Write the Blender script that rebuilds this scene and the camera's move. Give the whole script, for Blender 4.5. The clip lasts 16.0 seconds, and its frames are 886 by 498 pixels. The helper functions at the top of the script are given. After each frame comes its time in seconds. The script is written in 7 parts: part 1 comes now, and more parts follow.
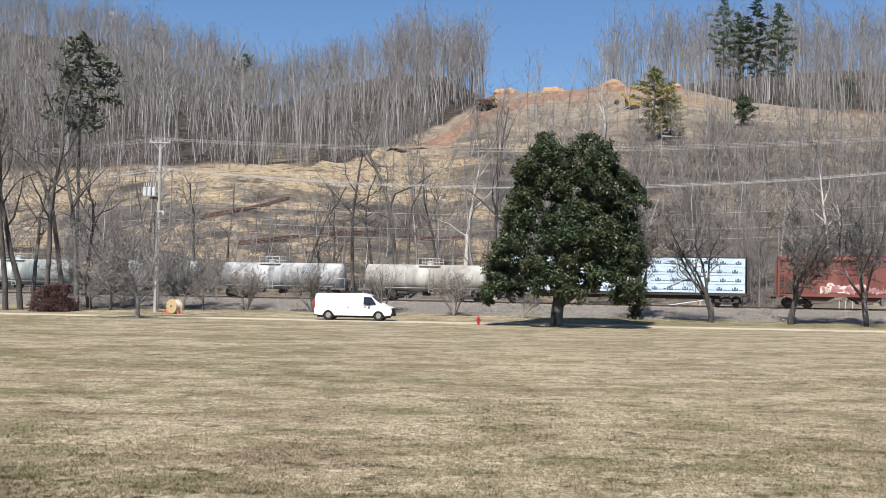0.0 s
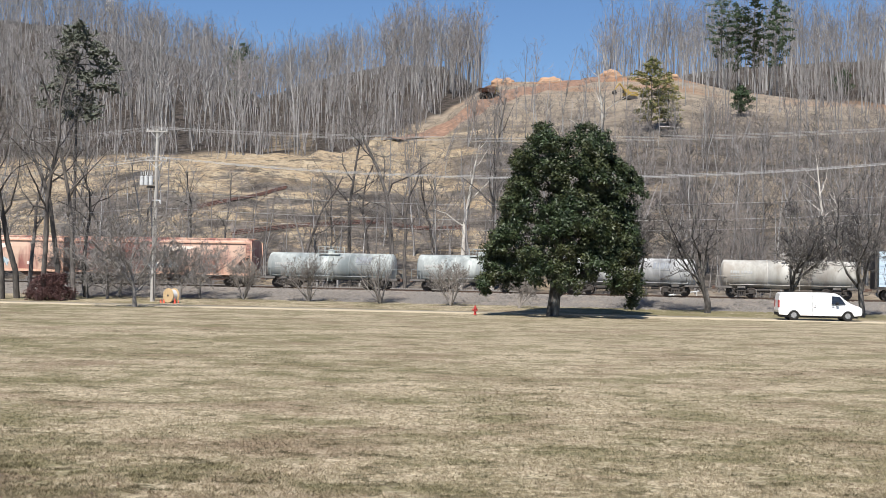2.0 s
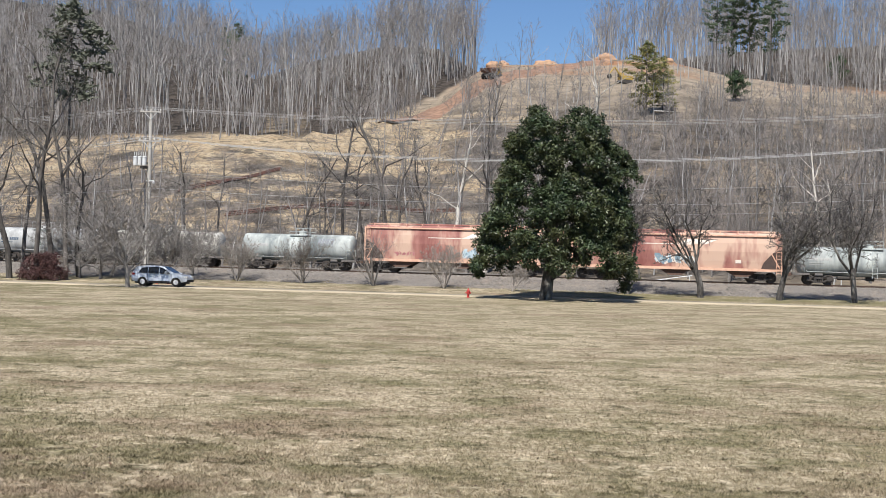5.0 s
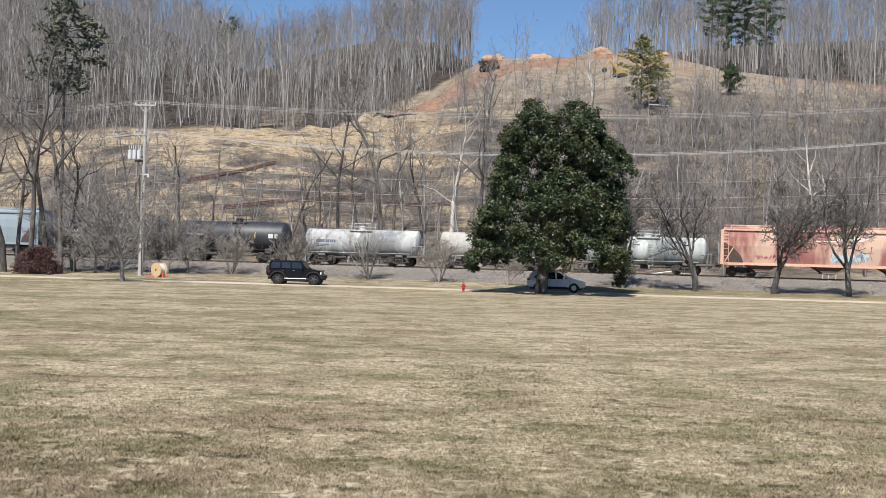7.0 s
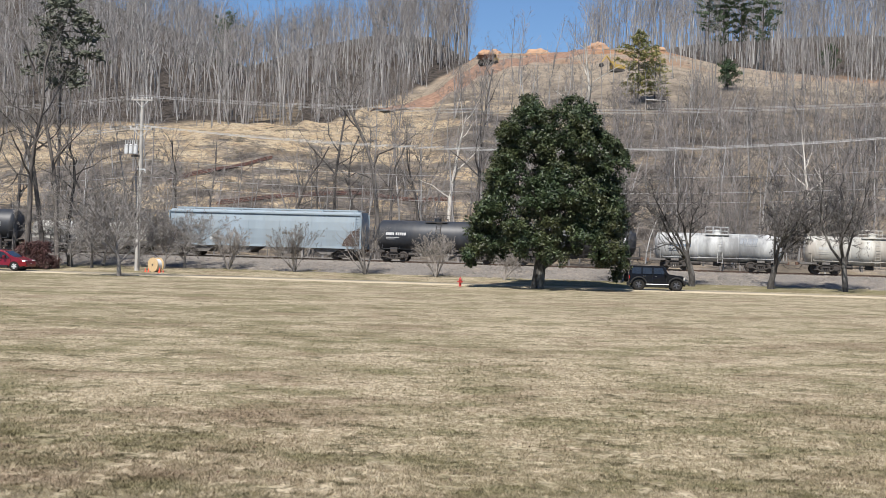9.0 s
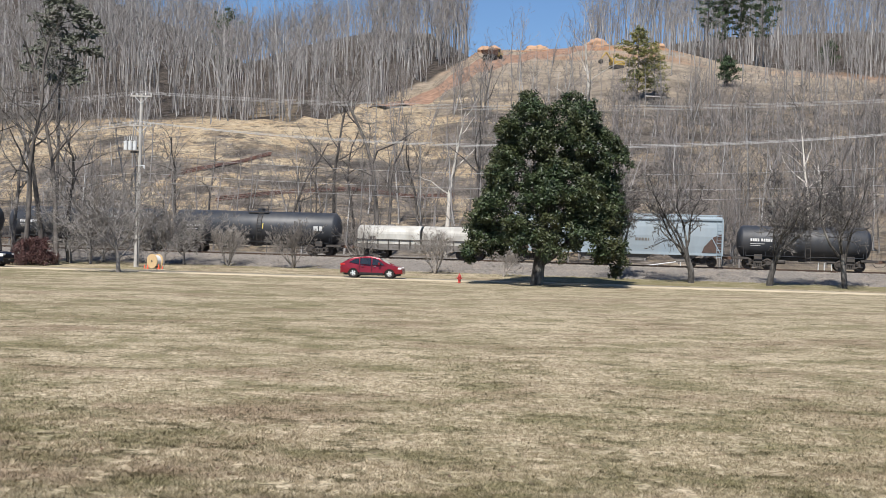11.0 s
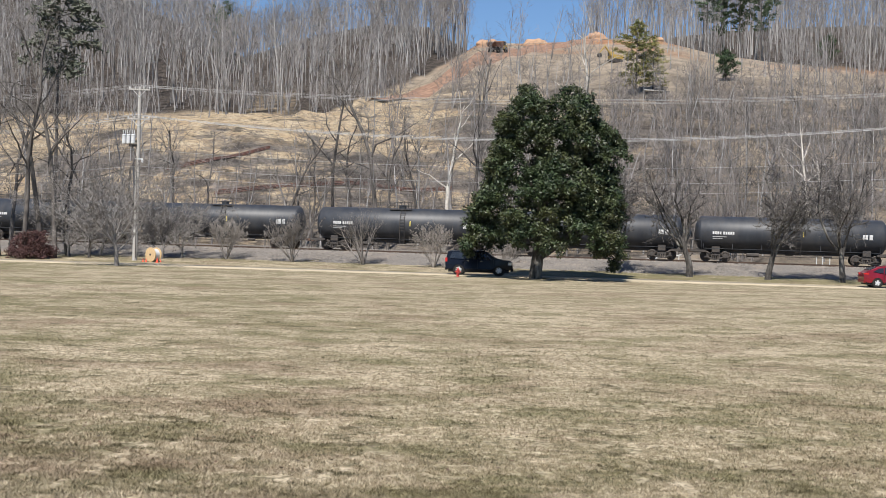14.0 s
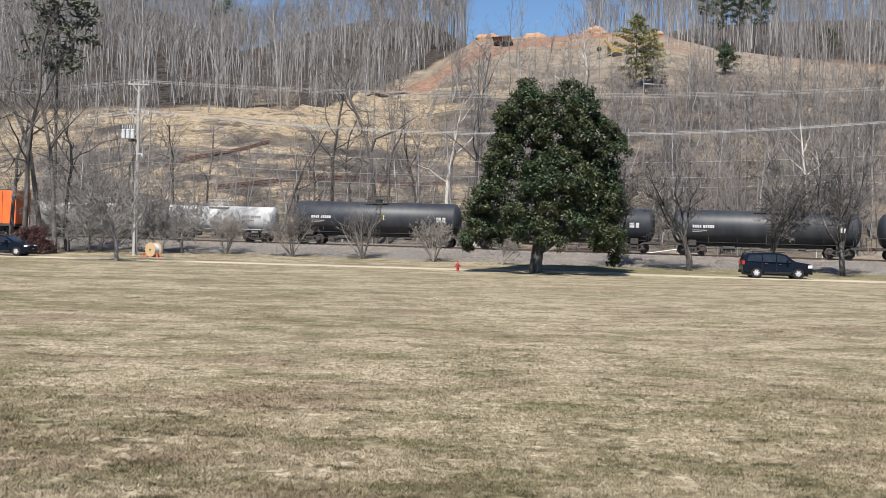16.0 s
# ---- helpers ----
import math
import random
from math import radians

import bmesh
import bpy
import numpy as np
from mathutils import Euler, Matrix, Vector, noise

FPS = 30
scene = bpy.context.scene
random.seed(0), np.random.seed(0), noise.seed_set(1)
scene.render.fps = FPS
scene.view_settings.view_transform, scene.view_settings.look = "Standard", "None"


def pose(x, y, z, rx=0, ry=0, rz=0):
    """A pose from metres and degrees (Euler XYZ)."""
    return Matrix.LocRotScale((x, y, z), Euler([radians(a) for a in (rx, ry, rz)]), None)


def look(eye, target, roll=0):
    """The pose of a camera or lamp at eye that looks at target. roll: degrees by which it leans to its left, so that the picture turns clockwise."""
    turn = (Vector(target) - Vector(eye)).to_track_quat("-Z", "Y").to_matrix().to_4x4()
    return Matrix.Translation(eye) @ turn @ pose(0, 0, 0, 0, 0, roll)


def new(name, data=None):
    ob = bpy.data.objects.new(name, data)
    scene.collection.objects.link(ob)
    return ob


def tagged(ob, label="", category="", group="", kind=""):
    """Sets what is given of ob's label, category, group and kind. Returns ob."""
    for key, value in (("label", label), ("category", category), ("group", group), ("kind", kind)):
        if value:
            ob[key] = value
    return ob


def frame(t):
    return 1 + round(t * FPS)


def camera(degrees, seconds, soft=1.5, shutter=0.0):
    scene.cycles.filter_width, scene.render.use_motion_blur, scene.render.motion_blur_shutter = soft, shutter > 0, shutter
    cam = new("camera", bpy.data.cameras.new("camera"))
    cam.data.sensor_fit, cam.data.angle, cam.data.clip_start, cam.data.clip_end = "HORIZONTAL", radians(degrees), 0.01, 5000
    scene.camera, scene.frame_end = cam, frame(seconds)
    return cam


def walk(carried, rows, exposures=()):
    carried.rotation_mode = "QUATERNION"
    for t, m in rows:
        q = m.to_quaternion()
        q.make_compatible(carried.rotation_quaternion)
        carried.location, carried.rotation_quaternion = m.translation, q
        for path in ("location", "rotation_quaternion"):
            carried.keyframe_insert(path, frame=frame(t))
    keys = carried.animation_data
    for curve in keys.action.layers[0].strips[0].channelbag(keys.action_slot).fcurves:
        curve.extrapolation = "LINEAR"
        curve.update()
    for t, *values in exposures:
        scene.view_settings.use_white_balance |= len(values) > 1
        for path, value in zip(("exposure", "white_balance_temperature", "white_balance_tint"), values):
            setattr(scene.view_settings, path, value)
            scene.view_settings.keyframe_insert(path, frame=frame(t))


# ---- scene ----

# ---------------- camera ----------------
EYE = Vector((0.0, 0.0, 3.0))
cam = camera(40.0, 16.0, soft=0.5)
TURNS = [  # seconds, yaw to the right, pitch up, lean
    (0, 0.000, 1.649, 1.000), (0.5, 0.036, 1.594, 1.020), (1, 0.074, 1.449, 1.022), (1.5, 0.112, 1.301, 1.070),
    (2, 0.150, 1.175, 1.150), (2.5, 0.212, 1.030, 1.240), (3, 0.260, 0.888, 1.340), (3.5, 0.298, 0.764, 1.440),
    (4, 0.353, 0.623, 1.510), (6.5, 0.659, 0.120, 1.578), (7, 0.712, 0.082, 1.580), (7.5, 0.746, 0.069, 1.598),
    (8, 0.790, -0.003, 1.615), (8.5, 0.836, -0.074, 1.605), (9, 0.868, -0.150, 1.600), (11.5, 0.922, -0.350, 1.630),
    (12, 0.957, -0.395, 1.620), (12.5, 0.969, -0.450, 1.620), (13, 0.974, -0.496, 1.640), (13.5, 0.982, -0.556, 1.670),
    (14, 0.986, -0.608, 1.670), (14.5, 0.988, -0.676, 1.630), (15, 0.994, -0.747, 1.600), (15.5, 1.008, -0.818, 1.560),
    (16, 1.000, -0.872, 1.560)]


def aim(yaw, pitch, lean):
    y, p = radians(yaw), radians(pitch)
    way = Vector((math.sin(y) * math.cos(p), math.cos(y) * math.cos(p), math.sin(p)))
    return look(EYE, EYE + way * 50, lean)


walk(cam, [(t, aim(y, p, r)) for t, y, p, r in TURNS])

# ---------------- daylight ----------------
SUN_ELEV, SUN_AZ = 53.0, 196.0          # azimuth clockwise from +Y
world = bpy.data.worlds.new("sky")
scene.world = world
world.use_nodes = True
wn = world.node_tree
sky = wn.nodes.new("ShaderNodeTexSky")
sky.sky_type, sky.sun_disc = "NISHITA", False
sky.sun_elevation, sky.sun_rotation = radians(SUN_ELEV), radians(SUN_AZ)
sky.air_density, sky.dust_density, sky.ozone_density = 1.0, 0.0, 3.5
wn.nodes["Background"].inputs["Strength"].default_value = 0.056
tint = wn.nodes.new("ShaderNodeMix")
tint.data_type, tint.blend_type = "RGBA", "MULTIPLY"
tint.inputs[0].default_value, tint.inputs[7].default_value = 1.0, (0.88, 1.03, 1.24, 1)
wn.links.new(sky.outputs[0], tint.inputs[6])
wn.links.new(tint.outputs[2], wn.nodes["Background"].inputs["Color"])
sun = new("sun", bpy.data.lights.new("sun", "SUN"))
sun.data.energy, sun.data.angle, sun.data.color = 5.0, radians(0.53), (1.0, 0.958, 0.905)
el, az = radians(SUN_ELEV), radians(SUN_AZ)
to_sun = Vector((math.sin(az) * math.cos(el), math.cos(az) * math.cos(el), math.sin(el)))
sun.matrix_world = look(to_sun * 200, (0, 0, 0))
scene.view_settings.exposure = 0.58

# ---------------- materials ----------------


def mat(name, c1, c2=None, scale=4.0, rough=0.7, metal=0.0, bump=0.0, c3=None, scale3=0.6, amount3=0.5,
        stretch=(1, 1, 1), world_space=False, per_object=0.0, per_island=0.0, coat=0.0, c4=None, scale4=0.2, amount4=0.6, edge3=(0.45, 0.62), dim=0.0, detail=6.0, bump_scale=None, spec=0.5):
    """A surface of two colours in a fine grain and a third in large stains."""
    m = bpy.data.materials.new(name)
    m.use_nodes = True
    nt = m.node_tree
    N, L = nt.nodes, nt.links
    b = N["Principled BSDF"]
    b.inputs["Roughness"].default_value = rough
    b.inputs["Metallic"].default_value = metal
    b.inputs["Specular IOR Level"].default_value = spec
    co = N.new("ShaderNodeMapping")
    co.inputs["Scale"].default_value = stretch
    if world_space:
        L.new(N.new("ShaderNodeNewGeometry").outputs["Position"], co.inputs["Vector"])
    else:
        L.new(N.new("ShaderNodeTexCoord").outputs["Object"], co.inputs["Vector"])
    c2 = c2 or tuple(min(1, v * 0.8) for v in c1)

    def noise_node(sc, det=detail):
        n = N.new("ShaderNodeTexNoise")
        n.inputs["Scale"].default_value = sc
        n.inputs["Detail"].default_value = det
        n.inputs["Roughness"].default_value = 0.62
        L.new(co.outputs[0], n.inputs["Vector"])
        return n

    def mix(f, a, bb):
        x = N.new("ShaderNodeMix")
        x.data_type = "RGBA"
        if isinstance(f, float):
            x.inputs[0].default_value = f
        else:
            L.new(f, x.inputs[0])
        for s, v in ((6, a), (7, bb)):
            if isinstance(v, tuple):
                x.inputs[s].default_value = (*v, 1)
            else:
                L.new(v, x.inputs[s])
        return x.outputs[2]

    def ramp(f, lo, hi, top=1.0):
        r = N.new("ShaderNodeMapRange")
        r.inputs["From Min"].default_value, r.inputs["From Max"].default_value = lo, hi
        r.inputs["To Max"].default_value = top
        L.new(f, r.inputs["Value"])
        return r.outputs[0]

    n1 = noise_node(scale)
    col = mix(ramp(n1.outputs["Fac"], 0.35, 0.65), c1, c2)
    if c3:
        n3 = noise_node(scale3, 4.0)
        col = mix(ramp(n3.outputs["Fac"], *edge3, amount3), col, c3)
    if c4:
        n4 = noise_node(scale4, 7.0)
        n4.noise_dimensions = "4D"
        n4.inputs["W"].default_value = 5.0
        col = mix(ramp(n4.outputs["Fac"], 0.50, 0.60, amount4), col, c4)
    if per_object:
        oi = N.new("ShaderNodeObjectInfo")
        hs = N.new("ShaderNodeHueSaturation")
        L.new(ramp(oi.outputs["Random"], 0, 1), hs.inputs["Value"])
        r = hs.inputs["Value"].links[0].from_node
        r.inputs["To Min"].default_value, r.inputs["To Max"].default_value = 1 - per_object, 1 + per_object
        L.new(col, hs.inputs["Color"])
        col = hs.outputs[0]
    if per_island:
        geo = N.new("ShaderNodeNewGeometry")
        hs = N.new("ShaderNodeHueSaturation")
        r = N.new("ShaderNodeMapRange")
        r.inputs["To Min"].default_value, r.inputs["To Max"].default_value = 1 - per_island - dim, 1 + per_island
        L.new(geo.outputs["Random Per Island"], r.inputs["Value"])
        L.new(r.outputs[0], hs.inputs["Value"])
        L.new(col, hs.inputs["Color"])
        col = hs.outputs[0]
    b.inputs["Coat Weight"].default_value = coat
    b.inputs["Coat Roughness"].default_value = 0.04
    L.new(col, b.inputs["Base Color"])
    if bump:
        nb = noise_node(bump_scale or scale * 1.7)
        bp = N.new("ShaderNodeBump")
        bp.inputs["Strength"].default_value = bump
        bp.inputs["Distance"].default_value = 0.05
        L.new(nb.outputs["Fac"], bp.inputs["Height"])
        L.new(bp.outputs[0], b.inputs["Normal"])
    return m


M_BARK = mat("bark_grey", (0.20, 0.185, 0.17), (0.11, 0.10, 0.092), 6, 0.95, bump=0.5, stretch=(1, 1, 0.3), per_object=0.15)
M_BARK_D = mat("bark_dark", (0.105, 0.094, 0.085), (0.042, 0.037, 0.034), 6, 0.95, bump=0.5, stretch=(1, 1, 0.3))
M_BARK_M = mat("bark_weathered", (0.135, 0.12, 0.107), (0.045, 0.040, 0.036), 5, 0.95, bump=0.5, stretch=(1, 1, 0.3), per_object=0.3)
M_BARK_P = mat("bark_pale", (0.62, 0.58, 0.52), (0.32, 0.29, 0.25), 3, 0.9, bump=0.3, stretch=(1, 1, 0.4))
M_BARK_K = mat("bark_blackish", (0.090, 0.082, 0.074), (0.022, 0.019, 0.017), 9, 0.95, bump=0.9, stretch=(1, 1, 0.35), c3=(0.26, 0.25, 0.225), scale3=2.2, amount3=0.7, edge3=(0.49, 0.60))
M_TWIG = mat("twigs", (0.24, 0.222, 0.205), (0.15, 0.137, 0.127), 1.0, 0.95, per_object=0.12)
M_TWIG_D = mat("dark_twigs", (0.13, 0.119, 0.11), (0.07, 0.064, 0.060), 1.0, 0.95)
M_TWIG_R = mat("twigs_reddish", (0.27, 0.235, 0.212), (0.12, 0.103, 0.094), 1.0, 0.95)
M_FAR = mat("far_bark", (0.42, 0.408, 0.392), (0.105, 0.098, 0.092), 0.9, 0.95, world_space=True, stretch=(1, 1, 0.12), c3=(0.15, 0.13, 0.12), scale3=0.06, amount3=0.55)
M_FAR_TW = mat("far_twigs", (0.275, 0.260, 0.250), (0.105, 0.098, 0.094), 0.30, 0.95, world_space=True, c3=(0.19, 0.165, 0.155), scale3=0.03, amount3=0.6)
M_LEAF = mat("magnolia_leaf", (0.016, 0.030, 0.013), (0.040, 0.058, 0.022), 1.2, 0.50, c3=(0.070, 0.070, 0.026), scale3=0.35, amount3=0.6, spec=0.38, per_island=0.6)
M_PINE = mat("pine_needles", (0.030, 0.055, 0.024), (0.050, 0.078, 0.030), 0.8, 0.8)
M_PINE_Y = mat("pine_needles_yellow", (0.25, 0.21, 0.06), (0.10, 0.125, 0.05), 0.5, 0.8)
M_BUSH = mat("dark_red_leaves", (0.050, 0.022, 0.020), (0.085, 0.035, 0.030), 2.0, 0.75)


def ground_material(name, blades=False):
    m = bpy.data.materials.new(name)
    m.use_nodes = True
    nt = m.node_tree
    N, L = nt.nodes, nt.links
    b = N["Principled BSDF"]
    b.inputs["Roughness"].default_value = 0.95
    b.inputs["Specular IOR Level"].default_value = 0.15
    pos = N.new("ShaderNodeNewGeometry").outputs["Position"]

    def noise_node(sc, st=(1, 1, 1), det=6.0, rough=0.62, shift=(0, 0, 0)):
        mp = N.new("ShaderNodeMapping")
        mp.inputs["Scale"].default_value = st
        mp.inputs["Location"].default_value = shift
        L.new(pos, mp.inputs["Vector"])
        n = N.new("ShaderNodeTexNoise")
        n.inputs["Scale"].default_value, n.inputs["Detail"].default_value, n.inputs["Roughness"].default_value = sc, det, rough
        L.new(mp.outputs[0], n.inputs["Vector"])
        return n.outputs["Fac"]

    def ramp(f, lo, hi, t0=0.0, t1=1.0):
        r = N.new("ShaderNodeMapRange")
        for k, v in (("From Min", lo), ("From Max", hi), ("To Min", t0), ("To Max", t1)):
            r.inputs[k].default_value = v
        L.new(f, r.inputs["Value"])
        return r.outputs[0]

    def mix(f, a, bb):
        x = N.new("ShaderNodeMix")
        x.data_type = "RGBA"
        L.new(f, x.inputs[0])
        for s, v in ((6, a), (7, bb)):
            if isinstance(v, tuple):
                x.inputs[s].default_value = (*v, 1)
            else:
                L.new(v, x.inputs[s])
        return x.outputs[2]

    def math_node(op, a, bb):
        x = N.new("ShaderNodeMath")
        x.operation = op
        x.use_clamp = op != "ADD"
        for s, v in ((0, a), (1, bb)):
            if isinstance(v, float):
                x.inputs[s].default_value = v
            else:
                L.new(v, x.inputs[s])
        return x.outputs[0]

    # lawn: dormant straw, greener streaks across, brown thatch, fine dark gaps between the tufts
    straw = mix(ramp(noise_node(5.0, det=8.0, rough=0.7), 0.38, 0.62), (0.240, 0.193, 0.123), (0.53, 0.452, 0.325))
    green = mix(ramp(noise_node(6.0, det=8.0, rough=0.7), 0.36, 0.64), (0.060, 0.060, 0.024), (0.215, 0.192, 0.098))
    thatch = mix(ramp(noise_node(4.0, det=8.0, rough=0.7), 0.36, 0.64), (0.115, 0.078, 0.050), (0.295, 0.220, 0.155))
    xyz = N.new("ShaderNodeSeparateXYZ")
    L.new(pos, xyz.inputs[0])
    west = N.new("ShaderNodeMath")
    west.operation = "DIVIDE"
    L.new(xyz.outputs["X"], west.inputs[0])
    L.new(xyz.outputs["Y"], west.inputs[1])
    lawn = mix(ramp(noise_node(0.55, (0.8, 1.0, 1), 7.0, 0.66), 0.47, 0.60, 0, 0.72), straw, green)
    lawn = mix(ramp(noise_node(0.26, (0.7, 1.0, 1), 7.0, 0.66, shift=(3, 9, 0)), 0.50, 0.62, 0, 0.75), lawn, thatch)
    lawn = mix(ramp(noise_node(0.42, (0.6, 1.0, 1), 7.0, 0.66, shift=(13, 5, 0)), 0.52, 0.64, 0, 0.7), lawn, straw)
    lush = math_node("MULTIPLY", ramp(noise_node(0.14, (0.6, 1.0, 1), 6.0, 0.64, shift=(7, 2, 0)), 0.45, 0.58, 0, 0.78), ramp(west.outputs[0], -0.30, 0.15, 1.0, 0.45))
    lawn = mix(math_node("MULTIPLY", lush, ramp(noise_node(1.2, (0.8, 1.0, 1), 6.0, 0.66, shift=(31, 4, 0)), 0.40, 0.52)), lawn, green)
    lawn = mix(ramp(noise_node(1.5, (0.7, 1.0, 1), 6.0, 0.70, shift=(21, 15, 0)), 0.55, 0.62, 0, 0.8), lawn, (0.075, 0.066, 0.032))
    if not blades:
        # soil and shade between the tufts, painted as fine dark specks
        lawn = mix(ramp(noise_node(14.0, (1.0, 0.6, 1), 5.0, 0.7, shift=(1, 5, 0)), 0.49, 0.60, 0, 0.75), lawn, (0.065, 0.055, 0.029))
    # hillside: leaf litter with bare cut clay
    litter = mix(ramp(noise_node(0.9), 0.35, 0.65), (0.125, 0.108, 0.092), (0.27, 0.236, 0.20))
    litter = mix(ramp(noise_node(0.14, det=7.0), 0.47, 0.58, 0, 0.8), litter, (0.075, 0.064, 0.054))
    clay = mix(ramp(noise_node(0.22, (1, 1, 1.3)), 0.35, 0.65), (0.50, 0.37, 0.225), (0.63, 0.52, 0.36))
    clay = mix(ramp(noise_node(0.8, (1, 1, 1.2), 8.0, 0.7), 0.50, 0.58, 0, 0.75), clay, (0.27, 0.205, 0.14))
    clay = mix(ramp(noise_node(0.35, (0.8, 0.6, 2.0), 8.0, 0.75, (2, 6, 1)), 0.54, 0.60, 0, 0.9), clay, (0.12, 0.10, 0.075))
    orange = mix(ramp(noise_node(0.25, det=7.0), 0.38, 0.62), (0.34, 0.165, 0.085), (0.44, 0.265, 0.155))
    sep = N.new("ShaderNodeSeparateXYZ")
    L.new(pos, sep.inputs[0])
    wob = noise_node(0.045, (1, 1, 1), 5.0)
    high = math_node("ADD", sep.outputs["Z"], ramp(wob, 0, 1, -14.0, 14.0))
    bare = ramp(noise_node(0.05, (1, 1, 2.2), 7.0, 0.72, (4, 1, 2)), 0.49, 0.565)
    bare = math_node("MULTIPLY", bare, ramp(high, -5.0, 6.0))
    bare = math_node("MULTIPLY", bare, ramp(sep.outputs["X"], 6.0, 40.0, 1.0, 0.40))
    brow = math_node("MULTIPLY", ramp(high, 15.0, 19.0), ramp(sep.outputs["X"], -6.0, 8.0, 1.0, 0.0))
    brow = math_node("MULTIPLY", brow, ramp(noise_node(0.09, (1, 1, 2.0), 7.0, 0.7, (8, 3, 3)), 0.36, 0.48))
    bare = math_node("MAXIMUM", bare, brow)
    slant = math_node("ADD", ramp(sep.outputs["X"], -200.0, 200.0, -20.0, 20.0), sep.outputs["Y"])
    verge = math_node("MULTIPLY", ramp(slant, 97.2, 98.5), ramp(sep.outputs["X"], 4.0, 14.0))
    verge = math_node("MULTIPLY", verge, ramp(noise_node(0.6, det=7.0), 0.36, 0.56, 0.25, 0.8))
    lawn = mix(verge, lawn, (0.13, 0.118, 0.055))
    hill = mix(bare, litter, clay)
    upper = mix(ramp(noise_node(0.3, det=7.0), 0.36, 0.62), (0.27, 0.222, 0.168), (0.45, 0.375, 0.285))
    hill = mix(ramp(high, 33.0, 46.0, 0, 0.85), hill, upper)
    hill = mix(math_node("MULTIPLY", ramp(high, 52.0, 68.0), ramp(noise_node(0.035, det=6.0, shift=(9, 9, 1)), 0.45, 0.56)), hill, orange)
    # forest floor, darkened for the understory's shade: above the brink of the cut, and on the ridge
    div = N.new("ShaderNodeMath")
    div.operation = "DIVIDE"
    L.new(sep.outputs["X"], div.inputs[0])
    L.new(sep.outputs["Y"], div.inputs[1])
    brink = ramp(div.outputs[0], -0.09, 0.10, 252.0, 500.0)
    gap = N.new("ShaderNodeMath")
    gap.operation = "SUBTRACT"
    L.new(sep.outputs["Y"], gap.inputs[0])
    L.new(brink, gap.inputs[1])
    wood = ramp(gap.outputs[0], 0.0, 10.0)
    ridge = math_node("MULTIPLY", ramp(sep.outputs["Y"], 402.0, 420.0), ramp(div.outputs[0], 0.115, 0.14))
    floor_col = mix(ramp(noise_node(0.5, det=7.0), 0.4, 0.6), (0.050, 0.042, 0.035), (0.125, 0.104, 0.086))
    clearing = math_node("MULTIPLY", ramp(div.outputs[0], -0.152, -0.138), ramp(div.outputs[0], -0.116, -0.102, 1.0, 0.0))
    clearing = math_node("MULTIPLY", clearing, ramp(sep.outputs["Y"], 322.0, 335.0, 1.0, 0.0))
    clearing = math_node("MULTIPLY", clearing, ramp(noise_node(0.12, det=6.0, shift=(5, 8, 2)), 0.40, 0.52, 0, 0.55))
    floor_col = mix(clearing, floor_col, clay)
    hill = mix(wood, hill, floor_col)
    hill = mix(ridge, hill, floor_col)
    col = mix(ramp(sep.outputs["Y"], 121.0, 132.0), lawn, hill)
    if blades:
        hs, geo, r = N.new("ShaderNodeHueSaturation"), N.new("ShaderNodeNewGeometry"), N.new("ShaderNodeMapRange")
        r.inputs["To Min"].default_value, r.inputs["To Max"].default_value = 0.52, 1.20
        L.new(geo.outputs["Random Per Island"], r.inputs["Value"])
        L.new(r.outputs[0], hs.inputs["Value"])
        L.new(col, hs.inputs["Color"])
        L.new(hs.outputs[0], b.inputs["Base Color"])
        return m
    L.new(col, b.inputs["Base Color"])
    rock = N.new("ShaderNodeBump")
    rock.inputs["Strength"].default_value, rock.inputs["Distance"].default_value = 1.0, 2.6
    L.new(math_node("MULTIPLY", noise_node(0.45, (1, 1, 1.6), 8.0, 0.68), ramp(sep.outputs["Y"], 126.0, 140.0)), rock.inputs["Height"])
    bp = N.new("ShaderNodeBump")
    bp.inputs["Strength"].default_value, bp.inputs["Distance"].default_value = 0.5, 0.02
    L.new(noise_node(16.0), bp.inputs["Height"])
    L.new(rock.outputs[0], bp.inputs["Normal"])
    L.new(bp.outputs[0], b.inputs["Normal"])
    return m


M_GROUND = ground_material("ground_soil_and_grass")
M_GRASS = ground_material("dry_grass_blades", True)
M_ROAD = mat("worn_pale_asphalt", (0.35, 0.295, 0.205), (0.28, 0.24, 0.17), 3, 0.9, bump=0.2, world_space=True, c3=(0.45, 0.38, 0.27), scale3=0.3)
M_SERVICE = mat("pale_gravel", (0.36, 0.33, 0.29), (0.25, 0.23, 0.20), 3, 0.95, bump=0.3, world_space=True)
M_BALLAST = mat("ballast", (0.22, 0.20, 0.175), (0.085, 0.077, 0.068), 7, 0.95, bump=1.0, world_space=True, c3=(0.19, 0.165, 0.14), scale3=0.4)
M_RAIL = mat("rusty_rail_steel", (0.13, 0.085, 0.06), (0.09, 0.06, 0.05), 5, 0.6, 0.5)
M_TIE = mat("creosoted_tie", (0.10, 0.08, 0.065), (0.06, 0.05, 0.04), 8, 0.9)
M_STEEL = mat("black_running_gear", (0.035, 0.032, 0.03), (0.06, 0.05, 0.042), 5, 0.75)
M_RUST = mat("rusty_brown_steel", (0.13, 0.075, 0.05), (0.08, 0.05, 0.04), 5, 0.85)
